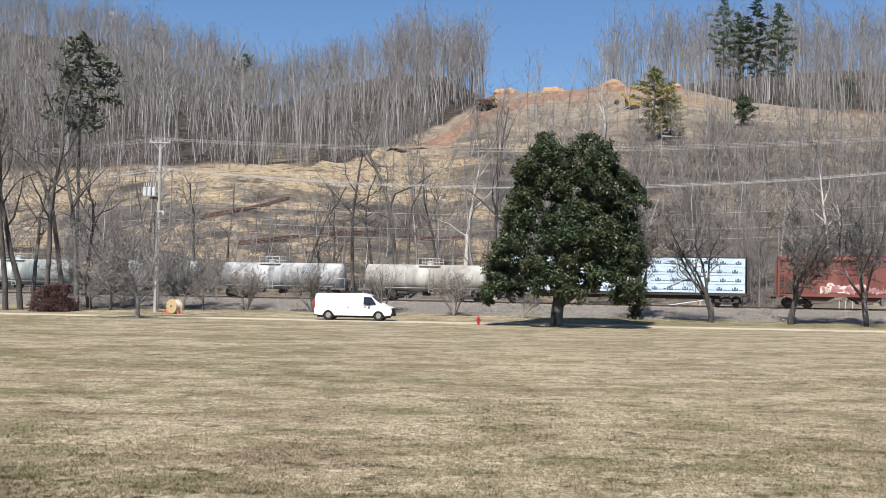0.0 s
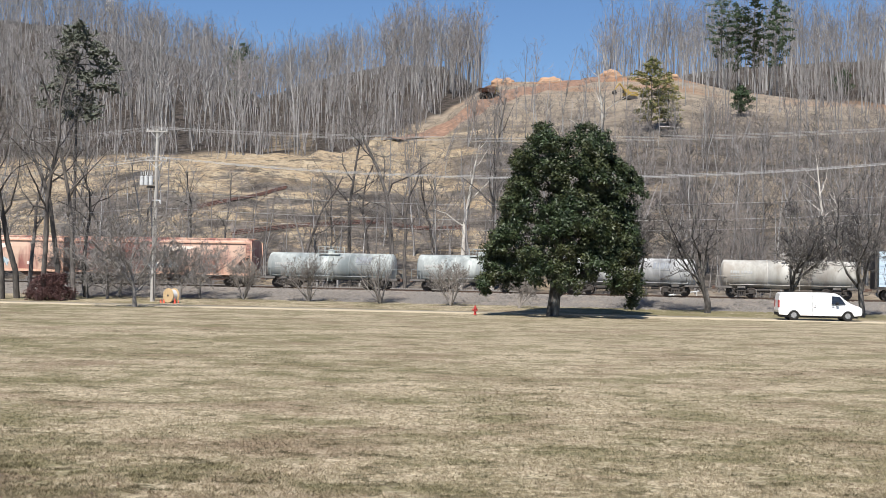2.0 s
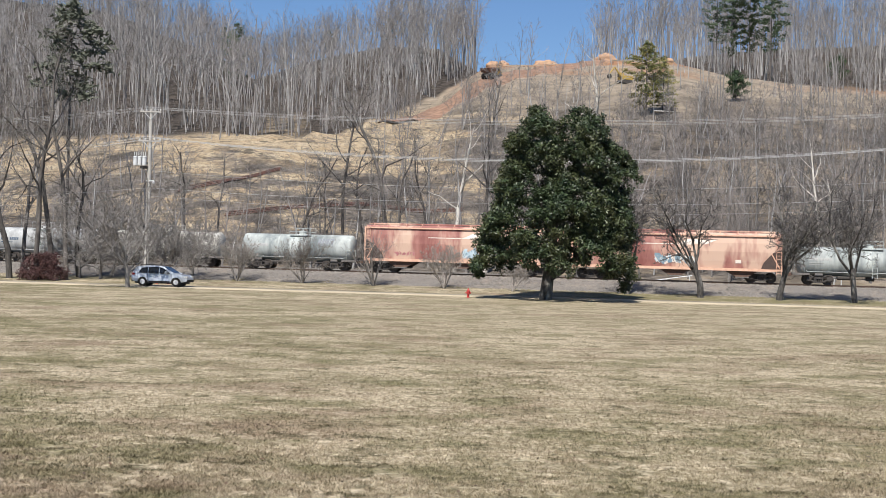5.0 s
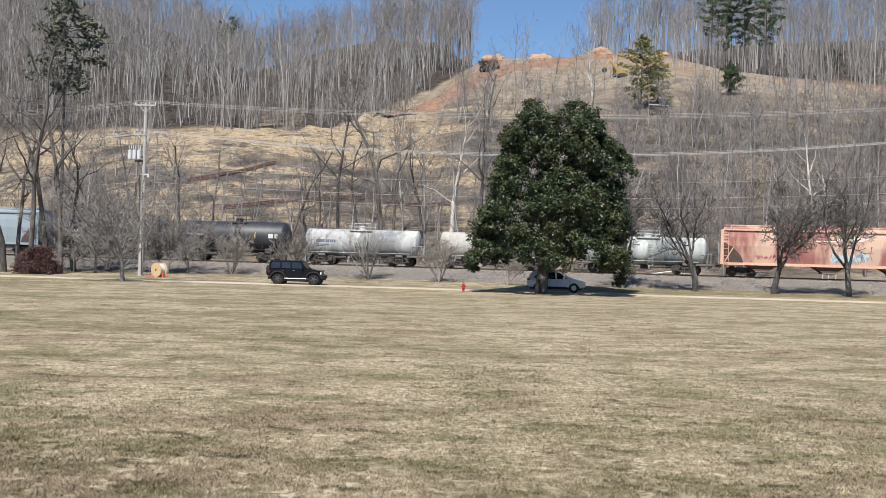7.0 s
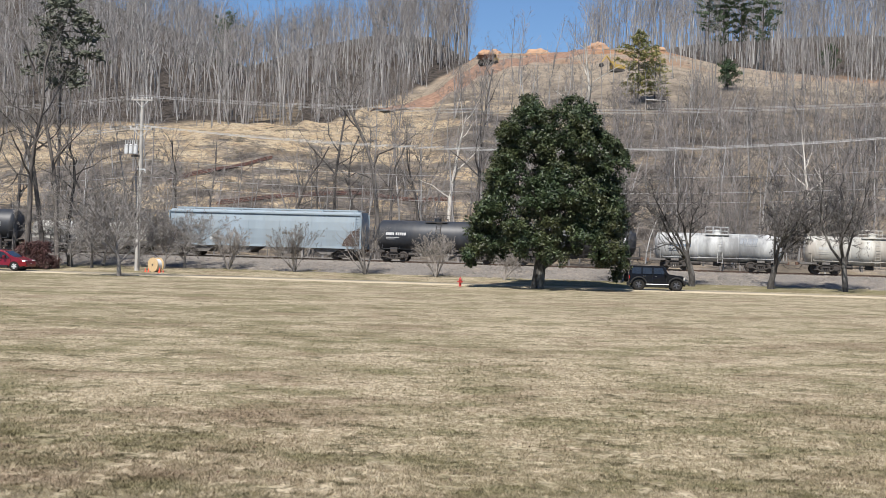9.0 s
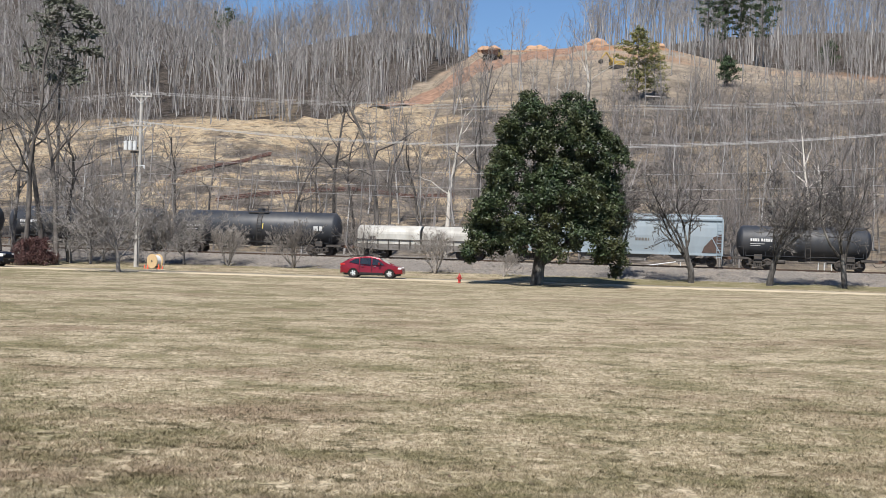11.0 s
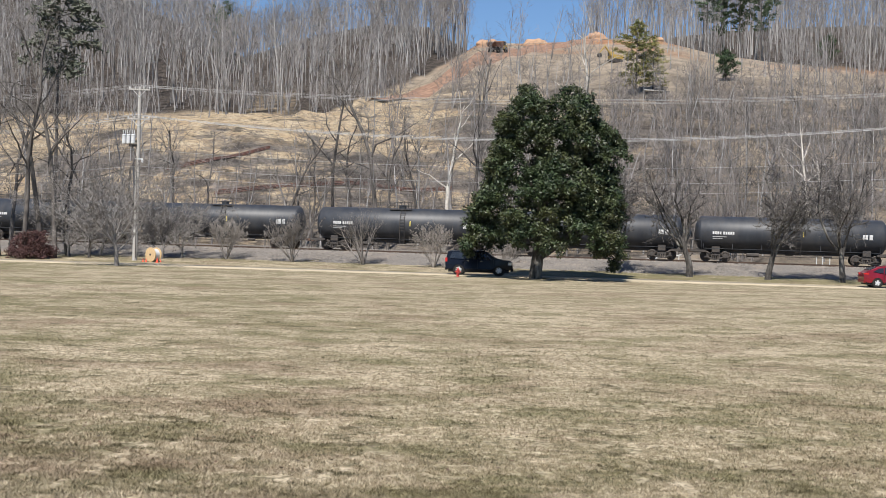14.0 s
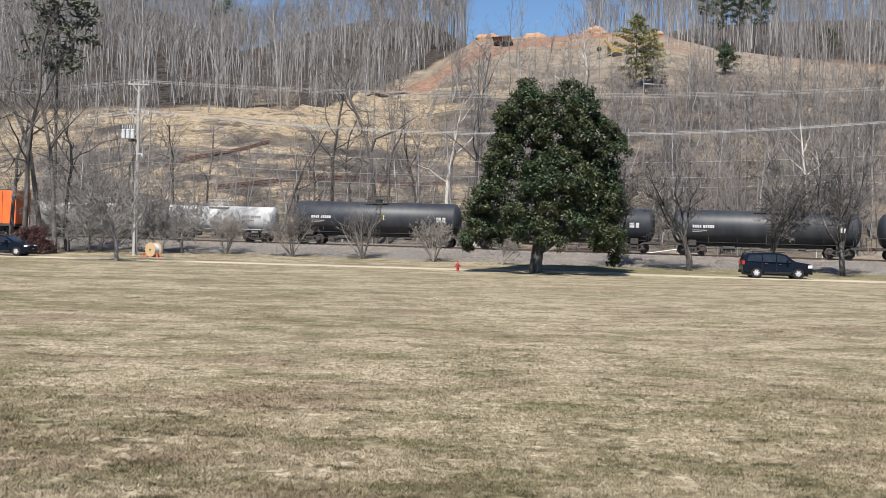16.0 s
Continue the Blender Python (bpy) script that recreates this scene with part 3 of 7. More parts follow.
def woods(name, label, places, templates, rng, low=0.8, high=1.15, twigs=None):
    groups = {0: ([], []), 1: ([], [])}
    counts = [0, 0]
    zs = height([p[0] for p in places], [p[1] for p in places])
    for (x, y), z in zip(places, zs):
        t = templates[rng.randrange(len(templates))]
        w, sc = rng.uniform(0, 6.28), rng.uniform(low, high)
        lx, ly = rng.gauss(0, 0.03), rng.gauss(0, 0.03)
        c, s = math.cos(w) * sc, math.sin(w) * sc
        for g in (0, 1):
            v, q = t[g]
            p = np.empty_like(v)
            p[:, 0] = v[:, 0] * c - v[:, 1] * s + x + lx * v[:, 2]
            p[:, 1] = v[:, 0] * s + v[:, 1] * c + y + ly * v[:, 2]
            p[:, 2] = v[:, 2] * sc + z - 0.3
            groups[g][0].append(p)
            groups[g][1].append(q + counts[g])
            counts[g] += len(v)
    root = tagged(new(name), label, "woods", kind="stuff")
    for g, n, m in ((0, "trunks", M_FAR), (1, "branches", twigs or M_FAR_TW)):
        ob = new(n, raw_mesh(n, np.concatenate(groups[g][0]), np.concatenate(groups[g][1]), m))
        ob.parent = root
        tagged(ob, kind="stuff")


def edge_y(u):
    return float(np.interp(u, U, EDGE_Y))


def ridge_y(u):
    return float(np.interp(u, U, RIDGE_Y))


def build_woods():
    rng = random.Random(8)
    tpl = far_templates()
    left = scatter(rng, 1250, -0.44, 0.036, 240, 590, lambda u, y: y > edge_y(u) + 7 + 6 * math.sin(u * 40) and y < ridge_y(u) + 40)
    woods("hillside_woods", "leafless pale-trunked woods on the hill behind the cut bank", left, tpl, rng, 0.66, 1.02)
    right = scatter(rng, 560, 0.122, 0.44, 388, 610, lambda u, y: y > edge_y(u) + (12 if u < 0.2 else 2) and y < ridge_y(u) + 45)
    woods("ridge_woods", "tall leafless woods along the ridge above the clay slope", right, tpl, rng, 0.7, 1.5)
    knoll = scatter(rng, 60, -0.045, 0.041, 400, 455, lambda u, y: y > edge_y(u) - 2)
    bushy = thicket_templates()
    low = thicket_templates(9, 4, 3)
    brush = scatter(rng, 330, 0.04, 0.44, 132, 265, lambda u, y: y < 132 + (130 if u > 0.15 else 60) + 20 * math.sin(u * 60))
    brush += scatter(rng, 60, -0.06, 0.13, 145, 300, lambda u, y: y < edge_y(u) - 40)
    brush += scatter(rng, 42, -0.44, 0.05, 134, 152, lambda u, y: True)
    woods("thicket", "dense grey-brown leafless thicket on the slope beyond the rails", brush, bushy, rng, 0.7, 1.3, M_BRUSH)
    under = scatter(rng, 340, -0.44, 0.0, 238, 400, lambda u, y: edge_y(u) + 6 < y < edge_y(u) + 48)
    under += scatter(rng, 150, 0.13, 0.44, 390, 480, lambda u, y: y > edge_y(u) + 4)
    woods("undergrowth", "low leafless undergrowth at the edge of the woods", under, low, rng, 0.45, 0.95, M_BRUSH)
    slope = scatter(rng, 110, 0.02, 0.44, 240, 410, lambda u, y: y < edge_y(u) - (95 if u < 0.125 else 12))
    slope += scatter(rng, 22, -0.44, -0.02, 150, 200, lambda u, y: not -0.21 < u < -0.05)
    woods("slope_trees", "scattered leafless saplings on the clay slope", slope, tpl, rng, 0.45, 0.75)
    woods("knoll_woods", "tall leafless trees at the brink of the clay ridge", knoll, tpl, rng, 1.0, 1.3)


build_woods()


# ---------------- pines ----------------


M_PINE_G = mat("grey_green_needles", (0.060, 0.070, 0.048), (0.105, 0.110, 0.080), 0.8, 0.85)


def pine_meshes(seed, h, spread, bare, material, full=1.0):
    rng = random.Random(seed)
    segs = [([Vector((0, 0, h * i / 8)) for i in range(9)], [0.24 * (1 - i / 8.5) for i in range(9)], 0)]
    v, f = [], []
    n = int(46 * full)
    for k in range(n):
        t = bare + (1 - bare) * (k + rng.random()) / n
        z = h * t
        e = (t - bare) / (1 - bare)
        ln = spread * (0.35 + 0.9 * math.sin(math.pi * min(1, e * 0.85 + 0.15)) ** 0.8) * rng.uniform(0.35, 1.1) * (1 if e < 0.8 else 0.6)
        w = k * 2.4 + rng.uniform(-0.5, 0.5)
        d = Vector((math.cos(w), math.sin(w), rng.uniform(-0.1, 0.3)))
        p0 = Vector((0, 0, z))
        p1 = p0 + d * ln
        segs.append(([p0, p1], [0.05, 0.015], 1))
        for j in range(int(9 + ln * 5)):
            s = rng.uniform(0.3, 1.05)
            c = p0.lerp(p1, s) + Vector((rng.gauss(0, 0.26), rng.gauss(0, 0.26), rng.gauss(0.1, 0.22)))
            for b in range(3):
                e = Vector((rng.gauss(0, 1), rng.gauss(0, 1), rng.gauss(0.2, 0.6))).normalized()
                g = e.orthogonal().normalized() * 0.13
                o = len(v)
                v += [tuple(c - g), tuple(c + g), tuple(c + e * rng.uniform(0.4, 0.75))]
                f.append((o, o + 1, o + 2))
    trunk = raw_mesh("trunk", *tubes(segs, (6, 3)), M_BARK_D)
    return trunk, raw_mesh("crown", v, f, material)


def build_pines():
    tall = pine_meshes(3, 27, 4.0, 0.30, M_PINE, 1.25)
    tall2 = pine_meshes(4, 27, 3.6, 0.26, M_PINE, 1.25)
    wide = pine_meshes(5, 17, 4.6, 0.15, M_PINE, 1.3)
    broad = pine_meshes(8, 25, 3.7, 0.62, M_PINE_G, 0.9)
    yellow = pine_meshes(6, 17, 4.6, 0.16, M_PINE_Y, 1.45)
    small = pine_meshes(7, 8, 3.0, 0.2, M_PINE)
    for me, x, y, sc, lab in (
            (tall, 229, 404, 1.30, "tall dark green pine on the ridge"), (tall2, 256, 400, 1.34, "tall dark green pine on the ridge"),
            (tall, 274, 402, 1.28, "tall dark green pine on the ridge"), (tall2, 241, 408, 1.15, "tall dark green pine on the ridge"),
            (broad, -301, 150, 1.26, "broad dark pine among bare trees"), (wide, -165, 430, 1.35, "dark pine standing above the woods"),
            (tall2, -176, 435, 0.72, "dark pine standing above the woods"),
            (yellow, 172, 275, 1.0, "yellowish-green pine on the clay slope"), (yellow, 186, 278, 0.75, "yellowish-green pine on the clay slope"),
            (small, 246, 302, 1.0, "small dark pine on the bare slope"), (wide, -40, 500, 0.7, "dark pine in the far woods"),
            (wide, -90, 520, 0.7, "dark pine in the far woods"), (small, 330, 430, 1.3, "small dark pine on the ridge")):
        px, py = along(x, y)
        plant(me, px, py, random.uniform(0, 360), sc, "pine_tree", lab, "pine tree", sink=0.4)


build_pines()

# ---------------- trees by the railway ----------------


M_SHRUB = mat("shrub_bark", (0.27, 0.243, 0.215), (0.16, 0.143, 0.127), 2.0, 0.95)


def build_near_trees():
    rng = random.Random(21)
    yard = [tree_meshes(100 + i, 2.0, 0.185, [(6, 0.55, 4.1, 20), (12, 0.24, 0.34, 50), (8, 0.12, 0.5, 46), (6, 0.1, 0.55, 46)],
                        (8, 6, 4, 3, 2), M_BARK_K, M_TWIG_D, straight=0.085, lift=0.20, wood_levels=3, thin=0.0145, taper=0.30) for i in range(4)]
    small = [tree_meshes(120 + i, 1.9, 0.105, [(10, 0.28, 2.4, 48), (9, 0.12, 0.46, 44), (7, 0.1, 0.5, 42), (5, 0.1, 0.55, 45)],
                         (7, 5, 3, 3, 2), M_BARK, M_TWIG, straight=0.09, lift=0.28, wood_levels=1, thin=0.011) for i in range(2)]
    shrub = [tree_meshes(140 + i, 2.6, 0.045, [(8, 0.3, 0.6, 32), (7, 0.2, 0.5, 36), (5, 0.2, 0.5, 40)],
                         (5, 3, 2, 2), M_SHRUB, M_SHRUB, stems=9, lean=0.55, straight=0.07, lift=0.25, thin=0.007) for i in range(3)]
    tall = [tree_meshes(160 + i, 15, 0.19, [(9, 0.36, 0.42, 40), (7, 0.2, 0.50, 44), (5, 0.15, 0.5, 42), (4, 0.15, 0.5, 44)],
                        (7, 5, 3, 2, 2), M_BARK_M, M_TWIG, straight=0.11, lift=0.2, thin=0.010, taper=0.70) for i in range(5)]
    thicket = [tree_meshes(180 + i, 9.5, 0.15, [(12, 0.2, 0.42, 36), (7, 0.2, 0.5, 38), (4, 0.2, 0.5, 42)],
                           (5, 3, 2, 2), M_BARK, M_TWIG_R, straight=0.08, lift=0.25, thin=0.012) for i in range(4)]
    pale = [tree_meshes(200 + i, 15, 0.36, [(8, 0.4, 0.40, 40), (6, 0.3, 0.5, 42), (4, 0.2, 0.5, 45)],
                        (7, 5, 3, 2), M_BARK_P, M_TWIG, straight=0.08, lift=0.2, thin=0.014) for i in range(2)]
    # four along the verge
    for i, (u, y, sc) in enumerate(((161, 103, 1.35), (221, 100, 1.42), (286, 98.5, 1.5), (348, 97, 1.45))):
        plant(yard[i % 4], *along(u, y), 70 * i + 15, sc, "verge_tree", "leafless rough-barked tree on the grass verge", "tree", "verge trees")
    plant(small[0], *along(-249, 93.5), 30, 1.85, "lawn_tree", "small spreading leafless tree at the lawn's edge", "tree")
    plant(small[1], *along(-213, 109), 200, 1.6, "verge_tree", "small leafless tree beside the cable drum", "tree")
    plant(small[1], *along(-272, 109), 80, 1.35, "verge_tree", "small leafless tree with a dark trunk", "tree")
    for i, (u, y, sc) in enumerate(((-288, 110, 1.5), (-235, 111, 1.6), (-197, 112, 1.25), (-262, 112, 1.5))):
        plant(small[i % 2], *along(u, y), 65 * i + 20, sc, "verge_tree", "small leafless tree with dense grey twigs", "tree", "small trees before the railway")
    for i, (u, y, sc) in enumerate(((-160, 111, 1.35), (-106, 109, 1.45), (-48, 107, 1.7), (10, 105, 1.35), (66, 103, 0.95))):
        plant(shrub[i % 3], *along(u, y), 50 * i, sc, "verge_shrub", "leafless many-stemmed shrub on the grass verge", "shrub", "verge shrubs")
    for i, (u, y, sc, ln) in enumerate(((-358, 107, 1.0, 3), (-346, 108, 0.95, -3), (-324, 106, 1.05, 4), (-312, 108, 1.0, 6), (-300, 107, 0.9, 5), (-336, 112, 0.8, -6), (-290, 111, 0.7, 8))):
        plant(tall[i % 5], *along(u, y), 47 * i, sc * 1.5, "bare_tree", "tall leafless dark-barked tree by the railway", "tree", "trees at the verge's end", lean=(0, ln))
    # beyond the rails
    for i, (u, y, sc, ln) in enumerate(((-200, 142, 0.9, 2), (-178, 150, 0.8, -3), (-118, 140, 0.95, -9), (-92, 140, 0.85, -4), (-73, 142, 1.15, 0), (-58, 150, 0.9, 0),
                                        (-38, 139, 1.45, 0), (-28, 140, 1.0, -2), (-4, 145, 1.0, 2), (44, 138, 1.2, 0), (-240, 140, 0.8, 0), (-270, 142, 0.9, 3), (58, 146, 0.9, 2))):
        plant(tall[(i * 2 + 1) % 5], *along(u, y), 83 * i, sc * 1.2, "bare_tree", "tall leafless tree beyond the railway", "tree", "trees beyond the railway", lean=(0, ln))
    for i, (u, y, sc) in enumerate(((18, 139, 1.15), (43, 138, 1.2), (317, 138, 0.98), (330, 150, 0.9), (134, 190, 1.6), (150, 185, 1.35))):
        plant(pale[i % 2], *along(u, y), 60 * i, sc, "sycamore_tree", "leafless sycamore with a whitish trunk", "tree", "sycamores")
    for i in range(46):
        u = rng.uniform(90, 400)
        plant(thicket[i % 4], *along(u, rng.uniform(128, 146)), rng.uniform(0, 360), rng.uniform(0.75, 1.2), "thicket_tree",
              "slender leafless tree in the thicket beyond the railway", "tree", "thicket beyond the railway")
    for i in range(34):
        u = rng.uniform(-400, 90)
        plant(thicket[i % 4], *along(u, rng.uniform(132, 175)), rng.uniform(0, 360), rng.uniform(0.35, 0.75), "thicket_tree",
              "low leafless sapling at the foot of the slope", "tree", "saplings on the slope")


build_near_trees()

# ---------------- the magnolia ----------------


def leaf_cloud(rng, clumps, per, size, spread):
    """Folded leaves in clumps: corners and triangles."""
    n = len(clumps) * per
    c = np.repeat(np.array(clumps), per, axis=0)
    d = rng.normal(size=(n, 3))
    d /= np.linalg.norm(d, axis=1)[:, None]
    p = c + d * spread * rng.random((n, 1)) ** 0.5 * np.array([1, 1, 0.8])
    out = d + rng.normal(0, 0.35, (n, 3)) + np.array([0, 0, 0.25])
    tip = np.cross(out, rng.normal(size=(n, 3)))
    tip /= np.linalg.norm(tip, axis=1)[:, None]
    tip = tip + 0.25 * d
    tip /= np.linalg.norm(tip, axis=1)[:, None]
    side = np.cross(tip, out)
    side /= np.linalg.norm(side, axis=1)[:, None]
    nrm = np.cross(tip, side)
    L = size * rng.uniform(0.7, 1.25, (n, 1))
    v = np.stack([p, p + tip * L * 0.5 + side * L * 0.22 + nrm * L * 0.06, p + tip * L, p + tip * L * 0.5 - side * L * 0.22 + nrm * L * 0.06], 1)
    o = 4 * np.arange(n)[:, None]
    f = np.concatenate([o + np.array([0, 1, 2]), o + np.array([0, 2, 3])])
    return v.reshape(-1, 3), f


def build_magnolia():
    rng = np.random.default_rng(5)
    x0, y0 = along(93.5, 91.5)
    tree = tagged(new("magnolia_tree"), "large evergreen magnolia with glossy dark leaves", "tree")
    tree.matrix_basis = pose(x0, y0, on_ground(x0, y0) - 0.1)
    zz = np.array([1.6, 2.3, 3.2, 5.0, 7.9, 10.2, 12.2, 13.0, 13.8])
    rr = np.array([5.2, 6.0, 6.3, 5.9, 5.2, 4.9, 4.0, 3.3, 2.3])       # radius by height
    mid = np.array([0.3, 0.3, 0.4, 0.9, 1.0, 1.0, 0.95, 0.9, 0.85])    # the crown leans off its trunk
    lobes = [(-0.85, 0.2, 14.0, 0.85), (-0.6, -0.5, 13.2, 1.0), (2.2, -0.2, 13.95, 0.95), (2.4, 0.3, 13.1, 1.05), (1.3, -0.6, 13.3, 0.85), (0.6, 0.2, 12.9, 1.0),
             (5.9, -1.2, 1.9, 0.8), (5.6, -0.8, 1.2, 0.55), (-4.9, -1.0, 2.6, 0.9)]
    while len(lobes) < 235:
        z = rng.uniform(2.1, 13.2)
        w = rng.uniform(0, 2 * math.pi)
        r = float(np.interp(z, zz, rr)) * (0.84 + 0.26 * noise.noise((math.cos(w) * 1.4, math.sin(w) * 1.4, z * 0.45)))
        if z < 3.0 and noise.noise((math.cos(w) * 2.5, math.sin(w) * 2.5, 3.0)) > 0.2:
            continue
        lobes.append((float(np.interp(z, zz, mid)) + r * math.cos(w), r * math.sin(w), z, rng.uniform(0.6, 1.15)))
    clumps = []
    for lx, ly, lz, size in lobes:
        out = Vector((lx - 0.9, ly, 0.0)).normalized()
        for _ in range(int(11 * size) + 2):
            d = Vector(rng.normal(size=3)).normalized()
            if d.dot(out) < -0.35 and d.z < 0.4:
                d = -d
            k = size * rng.uniform(0.55, 1.0)
            clumps.append((lx + d.x * k, ly + d.y * k, lz + d.z * k * 0.72 + 0.1))
    for _ in range(420):
        z, w, f = rng.uniform(2.6, 12.6), rng.uniform(0, 6.28), rng.uniform(0.1, 0.72)
        r = np.interp(z, zz, rr) * f
        clumps.append((r * math.cos(w) + np.interp(z, zz, mid), r * math.sin(w), z))
    v, f = leaf_cloud(rng, clumps, 44, 0.26, 0.36)
    ob = new("crown", raw_mesh("crown", v, f, M_LEAF))
    ob.parent = tree
    ob["label"] = "dense glossy dark green leaves"
    r2 = random.Random(2)
    segs = grow(r2, 12.5, 0.50, [(20, 0.11, 0.42, 62), (5, 0.3, 0.45, 40)], 0.04, 0.25)
    t = raw_mesh("trunk", *tubes(segs, (9, 6, 4)), M_BARK_K)
    t.polygons.foreach_set("use_smooth", [True] * len(t.polygons))
    ob = new("trunk", t)
    ob.parent = tree


build_magnolia()


def build_red_bush():
    rng = np.random.default_rng(9)
    x0, y0 = along(-319, 106)
    t = tagged(new("red_bush"), "dense dark reddish-brown bush by the verge", "bush")
    t.matrix_basis = pose(x0, y0, on_ground(x0, y0) - 0.05)
    cl = []
    for _ in range(210):
        w, f = rng.uniform(0, 6.28), rng.random() ** 0.4
        z = rng.uniform(0.15, 2.3)
        r = 2.35 * math.sqrt(max(0.05, 1 - (z / 2.6) ** 2)) * (0.85 + 0.3 * noise.noise((math.cos(w) * 2, math.sin(w) * 2, z)))
        cl.append((r * f * math.cos(w), r * f * math.sin(w) * 0.8, z))
    v, f = leaf_cloud(rng, cl, 60, 0.15, 0.36)
    new("crown", raw_mesh("crown", v, f, M_BUSH)).parent = t
    segs = grow(random.Random(6), 1.4, 0.05, [(8, 0.1, 0.7, 45)], 0.1)
    new("stem", raw_mesh("stem", *tubes(segs, (5, 3)), M_BARK_D)).parent = t


build_red_bush()


def build_grass():
    rng = np.random.default_rng(12)
    n = 430000
    y = 1 / np.sqrt(rng.uniform(1 / 75.0 ** 2, 1 / 12.3 ** 2, n))
    u = rng.uniform(-0.43, 0.43, n)
    x = u * y
    keep = np.array([0.6 * noise.noise((a * 0.9, b * 0.7, 0.0)) + 0.9 * noise.noise((a * 4.0, b * 2.6, 4.0)) for a, b in zip(x, y)]) > -0.36
    x, y = x[keep], y[keep]
    n = len(x)
    z = height(x, y)
    w = rng.uniform(0, 6.28, n)
    h = rng.uniform(0.016, 0.046, n)
    wd = rng.uniform(0.006, 0.015, n) * np.clip(y / 25, 1, 2.0)
    dx, dy = np.cos(w) * wd, np.sin(w) * wd
    lx, ly = rng.normal(0, 0.038, n), rng.normal(0, 0.038, n)
    v = np.stack([np.stack([x - dx, y - dy, z - 0.01], -1), np.stack([x + dx, y + dy, z - 0.01], -1), np.stack([x + lx, y + ly, z + h], -1)], 1)
    me = raw_mesh("grass", v.reshape(-1, 3), np.arange(3 * n).reshape(-1, 3), M_GRASS)
    tagged(new("grass", me), "short dormant straw-coloured grass blades", "grass", kind="stuff")


build_grass()

# ---------------- roadside things ----------------
M_POLE = mat("weathered_pole_wood", (0.42, 0.40, 0.37), (0.28, 0.265, 0.24), 3, 0.9, stretch=(4, 4, 0.3), bump=0.3)
M_WIRE = mat("weathered_cable", (0.44, 0.44, 0.43), (0.36, 0.36, 0.35), 2, 0.6)
M_CAN = mat("pale_grey_enamel", (0.56, 0.57, 0.57), (0.45, 0.46, 0.46), 4, 0.45)
M_PORC = mat("grey_porcelain", (0.55, 0.55, 0.54), (0.45, 0.45, 0.44), 4, 0.3)
M_DRUMW = mat("raw_drum_wood", (0.56, 0.41, 0.23), (0.46, 0.32, 0.17), 5, 0.85, stretch=(3, 1, 0.6))
M_CONE = mat("orange_red_plastic", (0.75, 0.10, 0.05), (0.62, 0.08, 0.04), 4, 0.5)
M_HYDR = mat("red_hydrant_paint", (0.42, 0.035, 0.03), (0.33, 0.035, 0.03), 6, 0.5, bump=0.1)
M_SOCK = mat("rust_brown_pipe", (0.15, 0.07, 0.05), (0.085, 0.05, 0.04), 1.5, 0.8, world_space=True)
M_FENCE = mat("grey_fence_board", (0.26, 0.24, 0.22), (0.17, 0.155, 0.14), 3, 0.9)


def wire_run(points, sag, r, n=26):
    out = [Vector(points[0])]
    for a, b in zip(points, points[1:]):
        a, b = Vector(a), Vector(b)
        for i in range(1, n + 1):
            t = i / n
            out.append(a.lerp(b, t) - Vector((0, 0, sag * 4 * t * (1 - t))))
    return sweep(out, r, 4)


